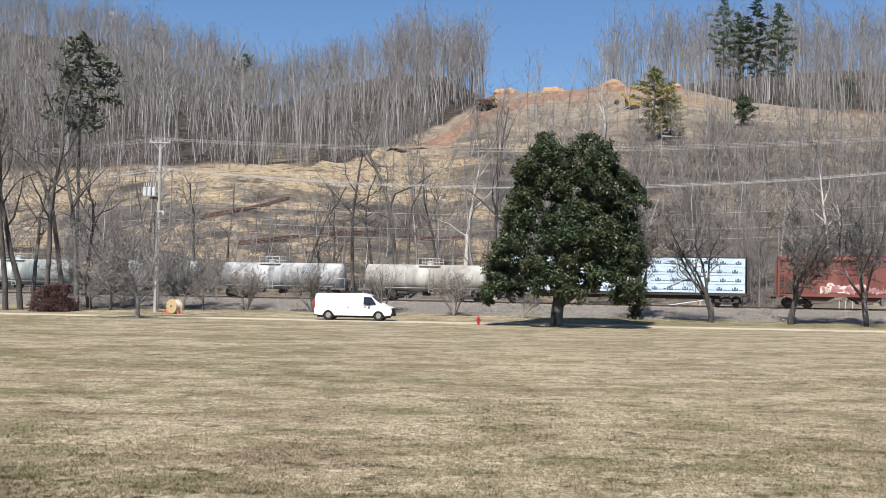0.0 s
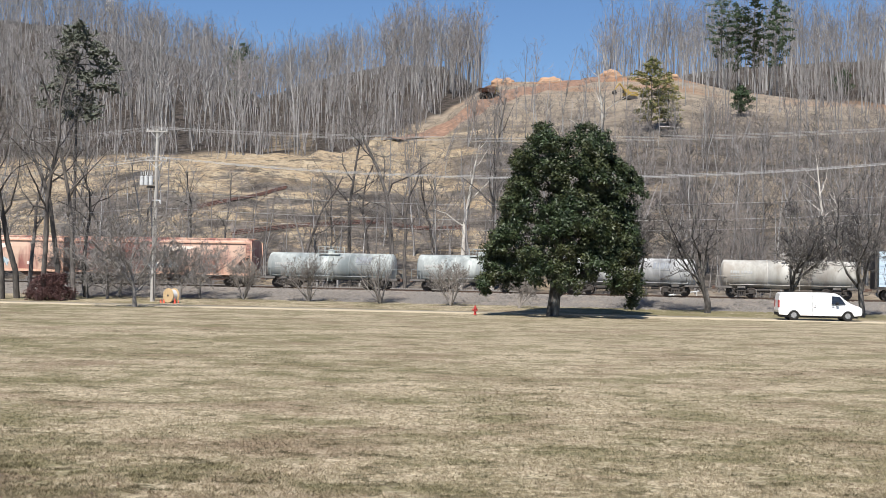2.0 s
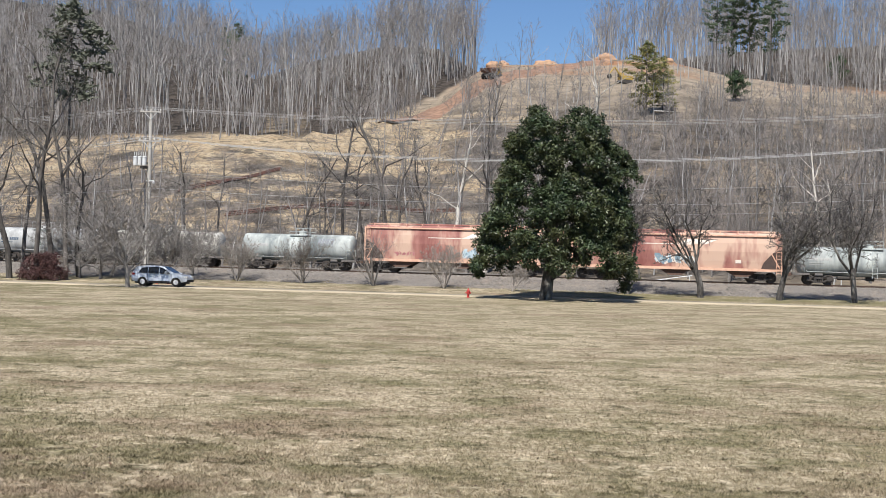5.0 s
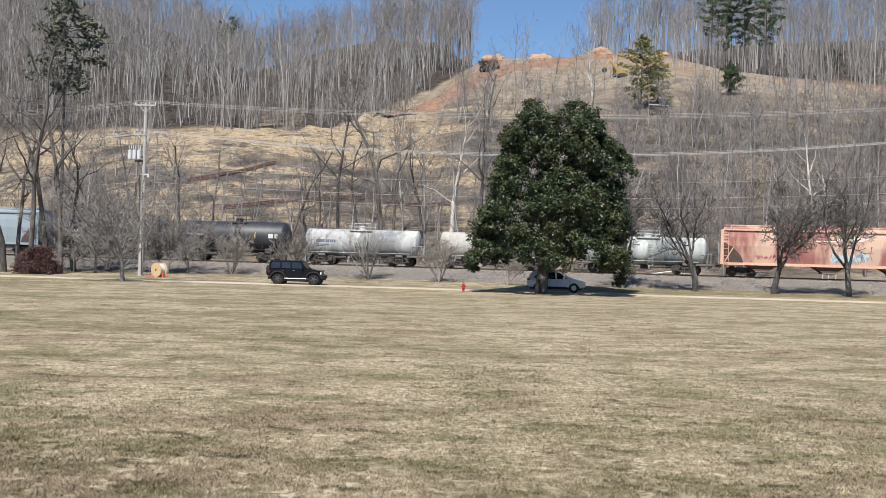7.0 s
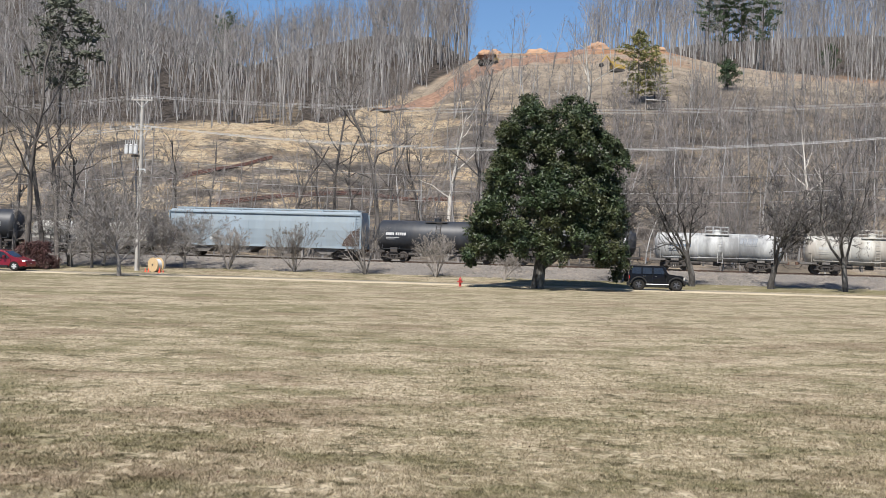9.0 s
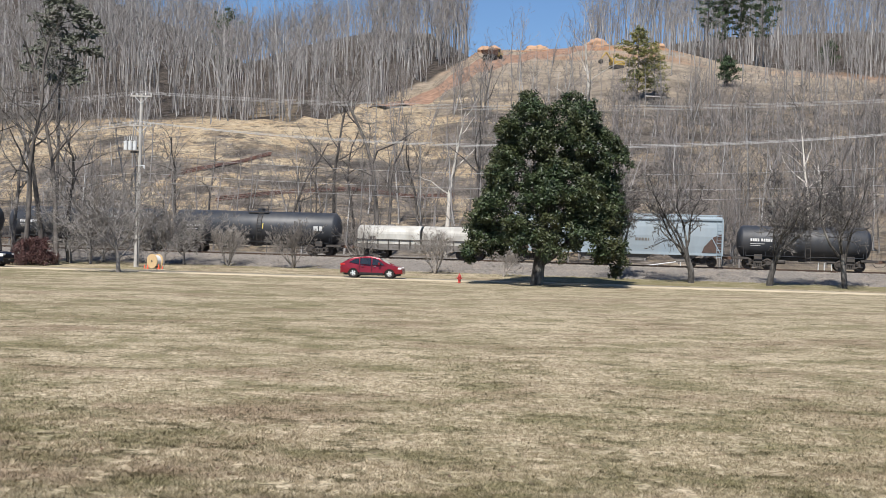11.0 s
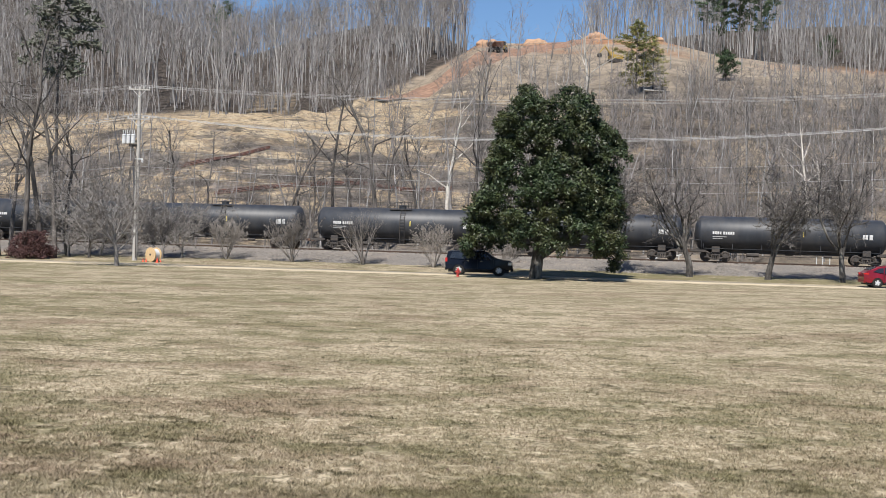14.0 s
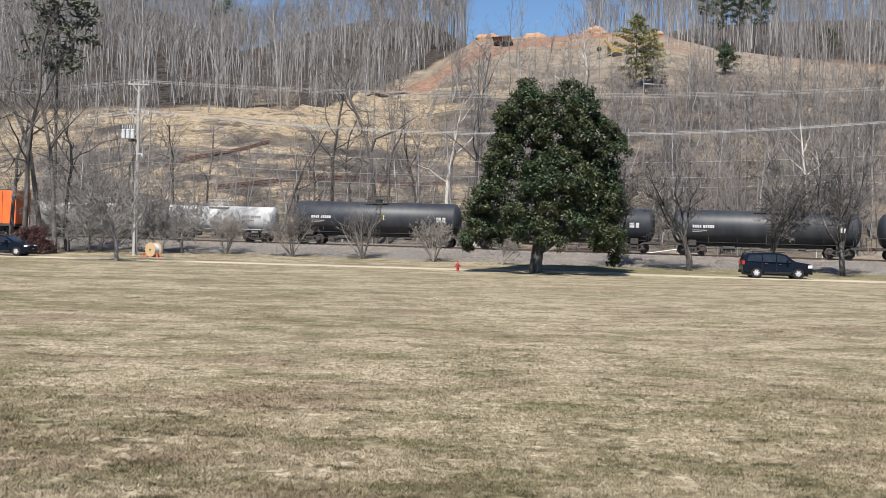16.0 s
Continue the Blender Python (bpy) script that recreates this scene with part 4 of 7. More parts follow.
def utility_pole(x, y, full=True, rise=0.0):
    pole = tagged(new("utility_pole"), "weathered wooden utility pole with crossarms", "utility pole")
    pole.matrix_basis = pose(x, y, on_ground(x, y) - 0.2 + rise, 0, 0.4, -math.degrees(math.atan(0.12)))
    part("shaft", lathe(bmesh.new(), [(-1.0, 0.23), (5, 0.20), (10, 0.17), (15.2, 0.14), (15.25, 0.02)], "Z", 12), M_POLE, pole)
    for z, h in ((15.0, 0.95), (12.45, 1.0)):
        arm = part("crossarm", box(bmesh.new(), -h, h, -0.20, -0.08, z - 0.07, z + 0.07, bevel=0.015), M_POLE, pole)
        bm = bmesh.new()
        for sx in (-1, 1):
            rod(bm, (sx * h * 0.6, -0.14, z - 0.05), (0, -0.16, z - 0.65), 0.025, 5)
        part("brace", bm, M_CAN, arm)
        for q in (-0.92, -0.4, 0.4, 0.92):
            part("insulator", lathe(bmesh.new(), [(z + 0.06, 0.03), (z + 0.12, 0.07), (z + 0.15, 0.05), (z + 0.19, 0.075), (z + 0.25, 0.03), (z + 0.26, 0.01)], "Z", 10, (q * h, -0.14, 0)), M_PORC, arm)
    if not full:
        return pole
    # bank of three pole-mounted cans
    for k, (cx, cy) in enumerate(((-1.25, -0.10), (-0.78, -0.30), (-0.33, -0.40))):
        can = part("transformer_can", lathe(bmesh.new(), [(10.28, 0.04), (10.29, 0.17), (10.33, 0.185), (10.98, 0.185), (11.0, 0.205), (11.05, 0.205), (11.11, 0.08), (11.12, 0.02)], "Z", 16, (cx, cy, 0)), M_CAN, pole, "pale grey transformer can")
        bm = bmesh.new()
        for i in range(2):
            rod(bm, (cx - 0.1 + 0.2 * i, cy, 11.15), (cx - 0.1 + 0.2 * i, cy, 11.48), 0.035, 7)
        part("bushing", bm, M_PORC, can)
    part("bracket", box(bmesh.new(), -1.35, 0.05, -0.08, 0.06, 10.45, 10.6), M_STEEL, pole, "dark steel bracket")
    part("bracket", box(bmesh.new(), -0.75, -0.05, -0.3, 0.1, 10.05, 10.24), M_STEEL, pole)
    bm = bmesh.new()
    for a, b in (((-0.5, -0.2, 10.1), (-0.1, -0.2, 9.2)), ((-0.1, -0.2, 9.2), (-0.02, -0.2, 7.5)), ((0, -0.2, 7.5), (0.15, -0.22, 0.4))):
        rod(bm, a, b, 0.025, 5)
    part("conduit", bm, M_STEEL, pole)
    bm = bmesh.new()
    box(bm, -0.2, 0.5, -0.16, -0.06, 8.95, 9.05)
    rod(bm, (0.45, -0.1, 8.95), (0.45, -0.1, 8.7), 0.09, 8)
    part("cable_bracket", bm, M_CAN, pole)
    return pole


def build_lines():
    a = (-24.9, 106.0)
    utility_pole(*a)
    b = (43.5, 98.5)
    c = (-75.0, 126.0)
    utility_pole(*b, full=False, rise=0.8)
    utility_pole(*c, full=False)
    k = 0
    for z, offs, sag, r in ((15.05, (-0.85, -0.4, 0.4, 0.85), 1.05, 0.009), (12.5, (-0.9, -0.4, 0.4, 0.9), 1.75, 0.013), (9.6, (0.0,), 1.2, 0.009), (8.1, (0.1,), 0.9, 0.010), (7.4, (0.1,), 1.0, 0.008)):
        for o in offs:
            pts = [(p[0] + 0.12 * o, p[1] + o, z + 0.2 + (0.8 if p is b else 0.0)) for p in (c, a, b)]
            ob = new("power_line", raw_mesh("power_line", *wire_run(pts, sag + 0.06 * k % 0.2, r), M_WIRE))
            tagged(ob, "thin sagging overhead power line", "power line", "overhead lines")
            k += 1


build_lines()


def build_drum():
    x, y = along(-219.5, 104.5)
    d = tagged(new("cable_drum"), "wooden cable drum lying on its rim", "cable drum")
    d.matrix_basis = pose(x, y, on_ground(x, y), 0, 0, -36)
    R = 0.62
    for yy in (-0.32, 0.32):
        fl = part("flange", lathe(bmesh.new(), [(yy - 0.04, 0.05), (yy - 0.04, R), (yy + 0.04, R), (yy + 0.04, 0.05)], "Y", 28, (0, 0, R)), M_DRUMW, d, "round plank flange")
        bm = bmesh.new()
        for i in range(-4, 5):
            w = math.sqrt(max(0.01, R * R - (i * 0.13) ** 2)) * 0.97
            box(bm, i * 0.13 - 0.060, i * 0.13 + 0.060, yy - 0.055, yy - 0.04, R - w, R + w)
        part("plank", bm, M_DRUMW, fl)
        part("hub", lathe(bmesh.new(), [(yy - 0.075, 0.02), (yy - 0.075, 0.09), (yy - 0.03, 0.09)], "Y", 12, (0, 0, R)), M_STEEL, fl)
    part("core", lathe(bmesh.new(), [(-0.3, 0.40), (0.3, 0.40)], "Y", 24, (0, 0, R)), M_CAN, d, "pale wound cable")
    part("rim_wrap", lathe(bmesh.new(), [(-0.26, 0.50), (0.26, 0.50)], "Y", 24, (0, 0, R)), M_CAN, d)
    for i, (u, yy, s) in enumerate(((-225.5, 104.0, 0.36), (-216.5, 103.5, 0.45), (-213.5, 104.2, 0.25), (-228, 104.4, 0.30))):
        cx, cy = along(u, yy)
        c = tagged(new("traffic_cone"), "orange-red plastic traffic cone by the drum", "traffic cone", "cones by the drum")
        c.matrix_basis = pose(cx, cy, on_ground(cx, cy)) @ Matrix.Scale(s / 0.7, 4)
        part("base", box(bmesh.new(), -0.19, 0.19, -0.19, 0.19, 0, 0.04, bevel=0.01), M_CONE, c)
        part("cone", lathe(bmesh.new(), [(0.04, 0.15), (0.66, 0.035), (0.70, 0.03), (0.70, 0.01)], "Z", 14), M_CONE, c)


build_drum()


def build_hydrant():
    x, y = along(30.0, 91.0)
    h = tagged(new("fire_hydrant"), "red cast-iron fire hydrant at the lawn's edge", "fire hydrant")
    h.matrix_basis = pose(x, y, on_ground(x, y) - 0.02, 0, 0, 10)
    part("barrel", lathe(bmesh.new(), [(0, 0.15), (0.04, 0.15), (0.05, 0.10), (0.46, 0.10), (0.47, 0.14), (0.51, 0.14), (0.52, 0.11)], "Z", 16), M_HYDR, h)
    part("bonnet", lathe(bmesh.new(), [(0.52, 0.115), (0.58, 0.105), (0.64, 0.07), (0.67, 0.035), (0.73, 0.035), (0.74, 0.01)], "Z", 16), M_HYDR, h)
    for sx in (-1, 1):
        bm = bmesh.new()
        rod(bm, (sx * 0.08, 0, 0.38), (sx * 0.19, 0, 0.38), 0.055, 10)
        rod(bm, (sx * 0.19, 0, 0.38), (sx * 0.22, 0, 0.38), 0.035, 6)
        part("outlet_cap", bm, M_HYDR, h)
    bm = bmesh.new()
    rod(bm, (0, -0.08, 0.34), (0, -0.20, 0.34), 0.075, 12)
    part("outlet_cap", bm, M_HYDR, h)


build_hydrant()


def pipe_line(pts, label, n=60):
    """Rusty pipe strings that lie side by side on the slope."""
    pts = np.array(pts, dtype=float)
    d = np.concatenate([[0], np.cumsum(np.linalg.norm(np.diff(pts, axis=0), axis=1))])
    s = np.linspace(0, d[-1], n)
    xs, ys = np.interp(s, d, pts[:, 0]), np.interp(s, d, pts[:, 1])
    for k in range(3):
        ys = np.convolve(np.pad(ys, 2, mode="edge"), np.ones(5) / 5, "valid")
    root = tagged(new("pipe_string"), label, "pipe")
    for k, off in enumerate((-0.35, 0.0, 0.35)):
        line = [(x, y + off * 1.3, on_ground(x, y + off * 1.3) + 0.20 + 0.10 * k) for x, y in zip(xs, ys)]
        ob = new("pipe", raw_mesh("pipe", *sweep(line, 0.105, 7), M_SOCK))
        ob.parent = root


pipe_line([(-39.5, 188.3), (-37.6, 188.2), (-33.6, 189.5), (-30.5, 198), (-26.0, 204.8)], "rust-brown pipes lying up the clay slope")
pipe_line([(-30.0, 175.2), (-26.7, 175.0), (-23.3, 176.5), (-20.4, 179.8), (-13.9, 182.5), (-7.3, 186.8), (-0.4, 189), (4.5, 186)], "long rust-brown pipes lying across the clay slope")


def haul_road():
    pts = np.array([(-9, 283), (9.5, 322), (26, 354), (52, 405)], dtype=float)
    d = np.concatenate([[0], np.cumsum(np.linalg.norm(np.diff(pts, axis=0), axis=1))])
    s = np.linspace(0, d[-1], 70)
    xs, ys = np.interp(s, d, pts[:, 0]), np.interp(s, d, pts[:, 1])
    v, q = [], []
    for x, y in zip(xs, ys):
        for o in (-7.4, -3.7, 0, 3.7, 7.4):
            v.append((x + o, y - 0.5 * o, on_ground(x + o, y - 0.5 * o) + (-0.6 if abs(o) > 6 else 0.55)))
    for i in range(69):
        for j in range(4):
            q.append((5 * i + j, 5 * i + j + 1, 5 * i + j + 6, 5 * i + j + 5))
    m = mat("red_brown_haul_road", (0.15, 0.084, 0.055), (0.28, 0.172, 0.112), 0.5, 0.95, world_space=True, bump=0.4)
    tagged(new("haul_road", raw_mesh("haul_road", v, q, m)), "red-brown dirt haul road up the hill", "dirt road", kind="structure")


haul_road()


def spoil_mound(u, y, w, h, seed):
    x, y = along(u, y)
    rng = random.Random(seed)
    bm = bmesh.new()
    bmesh.ops.create_icosphere(bm, subdivisions=4, radius=1.0)
    for v in bm.verts:
        k = 1 + 0.28 * noise.noise(v.co * 1.6 + Vector((seed, 0, 0))) + 0.12 * noise.noise(v.co * 5 + Vector((0, seed, 0)))
        v.co = Vector((v.co.x * w * k, v.co.y * w * 0.6 * k, v.co.z * h * k))
    m = part("spoil_mound", bm, M_SPOIL, smooth=True)
    tagged(m, "heap of orange clay spoil on the ridge", "spoil heap", "spoil heaps on the ridge")
    m.matrix_basis = pose(x, y, on_ground(x, y) - h * 0.25, 0, 0, rng.uniform(0, 360))


M_SPOIL = mat("orange_clay_spoil", (0.36, 0.215, 0.13), (0.45, 0.31, 0.20), 0.5, 0.95, bump=0.6, world_space=True, c3=(0.27, 0.14, 0.085), scale3=0.25)
for u, y, w, h, seed in ((139, 418, 5.5, 3.0, 1), (88, 425, 4.5, 2.2, 2), (45, 408, 4.0, 2.5, 3), (54, 412, 3.2, 1.8, 4), (188, 415, 4.0, 1.8, 5)):
    spoil_mound(u, y, w, h, seed)

def cell_tower():
    x, y = along(-276, 560)
    t = tagged(new("cell_tower"), "white cell tower standing above the woods", "cell tower")
    z = on_ground(x, y)
    t.matrix_basis = pose(x, y, z)
    top = 126 - z
    part("mast", lathe(bmesh.new(), [(-1, 0.6), (top, 0.35), (top, 0.05)], "Z", 10), M_CAN, t)
    bm = bmesh.new()
    for k in range(3):
        w = k * 2.094 + 0.4
        for j in (-0.9, 0, 0.9):
            cx, cy = 1.4 * math.cos(w) - j * math.sin(w), 1.4 * math.sin(w) + j * math.cos(w)
            for zz in (top - 1.6, top - 5.0):
                box(bm, cx - 0.2, cx + 0.2, cy - 0.2, cy + 0.2, zz, zz + 2.0)
                rod(bm, (0, 0, zz + 1), (cx, cy, zz + 1), 0.07, 5)
    part("antenna", bm, M_CAN, t)


cell_tower()


def slat_fence():
    f = tagged(new("slat_fence"), "low weathered slatted fence beyond the rails", "fence")
    f.matrix_basis = pose(*site(-30, 5.4), 0.95, 0, 0, HEADING)
    slat = part("slat", box(bmesh.new(), -0.045, 0.045, -0.02, 0.02, 0, 0.55), M_FENCE, f, at=pose(-34, 0, 0))
    for i in range(1, 300):
        shared("slat", slat.data, f, pose(-34 + i * 0.24, 0, random.uniform(-0.03, 0.03), 0, random.uniform(-2, 2), 0))
    for z in (0.12, 0.40):
        part("rail", box(bmesh.new(), -34, 38, 0.02, 0.07, z, z + 0.09), M_FENCE, f)


HEADING = -math.degrees(math.atan(TAN))
slat_fence()

# ---------------- earth-moving machines on the hill ----------------
M_CAT = mat("dusty_machine_yellow", (0.50, 0.34, 0.07), (0.40, 0.27, 0.08), 2, 0.7, c3=(0.30, 0.20, 0.11), scale3=0.6)
M_RUBBER = mat("tyre_rubber", (0.015, 0.0145, 0.014), (0.026, 0.024, 0.022), 8, 0.85, spec=0.25)
M_DUMP = mat("brown_dump_body", (0.17, 0.085, 0.05), (0.11, 0.06, 0.042), 1.2, 0.8)


def dump_truck():
    t = tagged(new("dump_truck"), "dusty articulated dump truck climbing the haul road", "dump truck")
    bm = bmesh.new()
    prism(bm, [(-3.2, 1.9), (0.6, 1.5), (1.2, 2.1), (1.3, 3.3), (0.9, 3.4), (0.7, 3.0), (-3.9, 3.0)], -1.45, 1.45)
    part("dump_body", bm, M_DUMP, t)
    part("chassis", box(bmesh.new(), -3.0, 4.2, -0.5, 0.5, 0.9, 1.4), M_STEEL, t)
    bm = bmesh.new()
    prism(bm, [(1.6, 1.2), (4.6, 1.2), (4.8, 2.0), (3.6, 2.3), (3.3, 3.3), (1.7, 3.3)], -1.2, 1.2)
    part("cab", bm, M_CAT, t)
    for y in (-1.22, 1.22):
        part("window", box(bmesh.new(), 1.9, 3.1, y - 0.02, y + 0.02, 2.3, 3.15), M_STEEL, t)
    for x in (-2.3, -0.5, 3.3):
        for y in (-1.15, 1.15):
            part("tyre", lathe(bmesh.new(), [(y - 0.3, 0.4), (y - 0.3, 0.75), (y - 0.2, 0.85), (y + 0.2, 0.85), (y + 0.3, 0.75), (y + 0.3, 0.4)], "Y", 18, (x, 0, 0.85)), M_RUBBER, t)
    return t


DUMPER = dump_truck()


def loader():
    x, y = 50.0, 268.0
    t = tagged(new("site_trailer"), "small dusty pale machine shelter on the slope", "shelter")
    t.matrix_basis = pose(x, y, on_ground(x, y) - 0.1, 0, 3, -10)
    part("roof", box(bmesh.new(), -2.2, 2.2, -1.3, 1.3, 2.0, 2.25, bevel=0.06), M_POLE, t)
    for sx in (-1.9, 1.9):
        for sy in (-1.1, 1.1):
            part("post", box(bmesh.new(), sx - 0.09, sx + 0.09, sy - 0.09, sy + 0.09, 0, 2.0), M_STEEL, t)
    part("body", box(bmesh.new(), -1.6, 1.6, -0.9, 0.9, 0.1, 1.3, bevel=0.1), M_STEEL, t)


loader()


def excavator():
    x, y = along(154, 318)
    t = tagged(new("excavator"), "small dusty yellow excavator working on the slope", "excavator")
    t.matrix_basis = pose(x, y, on_ground(x, y) - 0.1, 0, 0, 200)
    for s in (-1, 1):
        bm = bmesh.new()
        prism(bm, [(-1.7, 0.25), (-1.4, 0.0), (1.4, 0.0), (1.7, 0.25), (1.5, 0.75), (-1.5, 0.75)], s * 1.0 - 0.25, s * 1.0 + 0.25)
        part("crawler_track", bm, M_STEEL, t)
    part("house", box(bmesh.new(), -1.9, 1.1, -1.2, 1.2, 0.85, 1.9, bevel=0.12), M_CATB, t)
    part("cab", box(bmesh.new(), 0.2, 1.5, -1.2, -0.2, 0.9, 2.8, bevel=0.08), M_CATB, t)
    part("window", box(bmesh.new(), 0.4, 1.52, -1.22, -0.4, 1.7, 2.6), M_STEEL, t)
    bm = bmesh.new()
    rod(bm, (1.0, 0.3, 1.4), (3.2, 0.3, 4.0), 0.25, 8, 0.2)
    part("boom", bm, M_CATB, t)
    bm = bmesh.new()
    rod(bm, (3.2, 0.3, 4.0), (4.8, 0.3, 2.0), 0.2, 8, 0.14)
    part("stick", bm, M_CATB, t)
    bm = bmesh.new()
    prism(bm, [(4.5, 2.0), (5.1, 1.9), (5.2, 1.2), (4.5, 0.9), (4.2, 1.3)], -0.2, 0.8)
    part("bucket", bm, M_STEEL, t)


M_CATB = mat("machine_yellow", (0.42, 0.29, 0.06), (0.34, 0.23, 0.06), 2, 0.6)
excavator()


def markers():
    """Short white posts and a pale sloping rail beside the service road."""
    for u, d in ((326, 116.5), (331, 116.3), (337, 116.0)):
        x, y = along(u, d)
        p = tagged(new("marker_post"), "short white marker post beyond the rails", "marker post", "marker posts")
        p.matrix_basis = pose(x, y, on_ground(x, y) - 0.05)
        part("post", lathe(bmesh.new(), [(0, 0.05), (1.15, 0.05), (1.18, 0.02)], "Z", 8), M_CAN, p)
        part("foot", box(bmesh.new(), -0.1, 0.1, -0.1, 0.1, 0, 0.08), M_CAN, p)
    g = tagged(new("barrier_rail"), "pale sloping pipe barrier beyond the rails", "barrier")
    a, b = along(172, 121.5), along(214, 120.5)
    z = on_ground(*a)
    bm = bmesh.new()
    rod(bm, (*a, z + 0.25), (*b, z + 1.05), 0.05, 8)
    part("rail", bm, M_CAN, g)
    for k in (0.05, 0.5, 0.95):
        x, y = a[0] + (b[0] - a[0]) * k, a[1] + (b[1] - a[1]) * k
        bm = bmesh.new()
        rod(bm, (x, y, z - 0.2), (x, y, z + 0.25 + 0.8 * k), 0.045, 8)
        part("post", bm, M_CAN, g)


markers()


def fallen_leaves():
    rng = np.random.default_rng(31)
    n = 280
    y = 1 / np.sqrt(rng.uniform(1 / 70.0 ** 2, 1 / 15.0 ** 2, n))
    x = rng.uniform(-0.42, 0.42, n) * y
    c = np.stack([x, y, height(x, y) + 0.05], -1)
    v, f = leaf_cloud(rng, c, 1, 0.10, 0.02)
    v = v.reshape(-1, 4, 3)
    v[:, :, 2] = v[:, :1, 2] + 0.3 * (v[:, :, 2] - v[:, :1, 2])
    v = v.reshape(-1, 3)
    m = mat("fallen_leaf", (0.07, 0.045, 0.03), (0.13, 0.075, 0.045), 3, 0.8, world_space=True, per_island=0.4)
    tagged(new("fallen_leaves", raw_mesh("fallen_leaves", v, f, m)), "dark curled leaves scattered on the lawn", "leaves", kind="stuff")


fallen_leaves()

# ---------------- the train ----------------
HEAD = -math.degrees(math.atan(TAN))
SPEED = 17.137
TRAIN = []      # (car, place along the rails at the start)


def wheelset_mesh():
    bm = bmesh.new()
    for y in (-0.75, 0.75):
        s = -1 if y < 0 else 1
        lathe(bm, [(y - 0.07 * s, 0.49), (y - 0.03 * s, 0.49), (y - 0.02 * s, 0.46), (y + 0.07 * s, 0.455), (y + 0.07 * s, 0.36), (y + 0.03 * s, 0.33), (y + 0.03 * s, 0.14), (y + 0.08 * s, 0.12), (y + 0.08 * s, 0.02)], "Y", 20)
    rod(bm, (0, -1.1, 0), (0, 1.1, 0), 0.085, 8)
    return bm


def side_frame(y):
    """The cast side of a bogie, with its windows, spring nest and axle boxes."""
    bm = bmesh.new()
    for sx in (-1, 1):
        box(bm, sx * 0.88 - 0.19, sx * 0.88 + 0.19, y - 0.10, y + 0.10, 0.34, 0.66, bevel=0.03)
        rod(bm, (sx * 0.88, y - 0.14, 0.46), (sx * 0.88, y + 0.14, 0.46), 0.13, 10)
        rod(bm, (sx * 0.80, y, 0.62), (sx * 0.30, y, 0.74), 0.085, 6)
        rod(bm, (sx * 0.74, y, 0.40), (sx * 0.30, y, 0.24), 0.08, 6)
        box(bm, sx * 0.33 - 0.06, sx * 0.33 + 0.06, y - 0.09, y + 0.09, 0.20, 0.78)
    box(bm, -0.36, 0.36, y - 0.09, y + 0.09, 0.16, 0.25)
    box(bm, -0.36, 0.36, y - 0.09, y + 0.09, 0.72, 0.82)
    for x in (-0.18, 0, 0.18):
        rod(bm, (x, y, 0.25), (x, y, 0.55), 0.07, 8)
    box(bm, -0.30, 0.30, y - 0.12, y + 0.12, 0.55, 0.70)
    return bm


WHEELSET = []
FRAMES = {}


def add_bogies(car, half, colour=None):
    key = (colour or M_STEEL).name
    for sx in (-1, 1):
        b = part("bogie", box(bmesh.new(), -0.2, 0.2, -0.95, 0.95, 0.55, 0.84, bevel=0.04), M_STEEL, car, "cast steel bogie with two wheelsets", at=pose(sx * half, 0, 0))
        for y in (-1.0, 1.0):
            if (key, y) not in FRAMES:
                FRAMES[key, y] = part("side_frame", side_frame(y), colour or M_STEEL, b).data
            else:
                shared("side_frame", FRAMES[key, y], b, pose(0, 0, 0))
        for x in (-0.88, 0.88):
            if WHEELSET:
                w = shared("wheelset", WHEELSET[0].data, b, pose(x, 0, 0.46))
            else:
                w = part("wheelset", wheelset_mesh(), M_WHEEL, b, at=pose(x, 0, 0.46))
            WHEELSET.append(w)


M_WHEEL = mat("dusty_wheel_steel", (0.085, 0.07, 0.06), (0.05, 0.042, 0.037), 5, 0.6, 0.3)


def couplers(car, half):
    for sx in (-1, 1):
        bm = bmesh.new()
        box(bm, sx * half, sx * (half + 0.55), -0.09, 0.09, 0.80, 0.98) if sx > 0 else box(bm, -half - 0.55, -half, -0.09, 0.09, 0.80, 0.98)
        x = sx * (half + 0.55)
        box(bm, x - 0.14, x + 0.14, -0.17, 0.17, 0.74, 1.04, bevel=0.04)
        part("coupler", bm, M_RUST, car)
        bm = bmesh.new()
        pts = [Vector((sx * (half + 0.1), -0.3, 0.78)), Vector((sx * (half + 0.35), -0.33, 0.45)), Vector((sx * (half + 0.6), -0.30, 0.40)), Vector((sx * (half + 0.75), -0.28, 0.5))]
        for a, b in zip(pts, pts[1:]):
            rod(bm, a, b, 0.025, 5)
        part("air_hose", bm, M_STEEL, car)


def railing(bm, x0, x1, y, z, h=0.95, posts=3, r=0.022):
    for i in range(posts):
        x = x0 + (x1 - x0) * i / (posts - 1)
        rod(bm, (x, y, z), (x, y, z + h), r, 5)
    for k in (0.5, 1.0):
        rod(bm, (x0, y, z + h * k), (x1, y, z + h * k), r, 5)


def ladder(bm, x, y, z0, z1, w=0.22, step=0.32):
    for sx in (-w, w):
        rod(bm, (x + sx, y, z0), (x + sx, y, z1), 0.025, 5)
    n = int((z1 - z0) / step)
    for i in range(n):
        rod(bm, (x - w, y, z0 + step * (i + 0.5)), (x + w, y, z0 + step * (i + 0.5)), 0.018, 5)


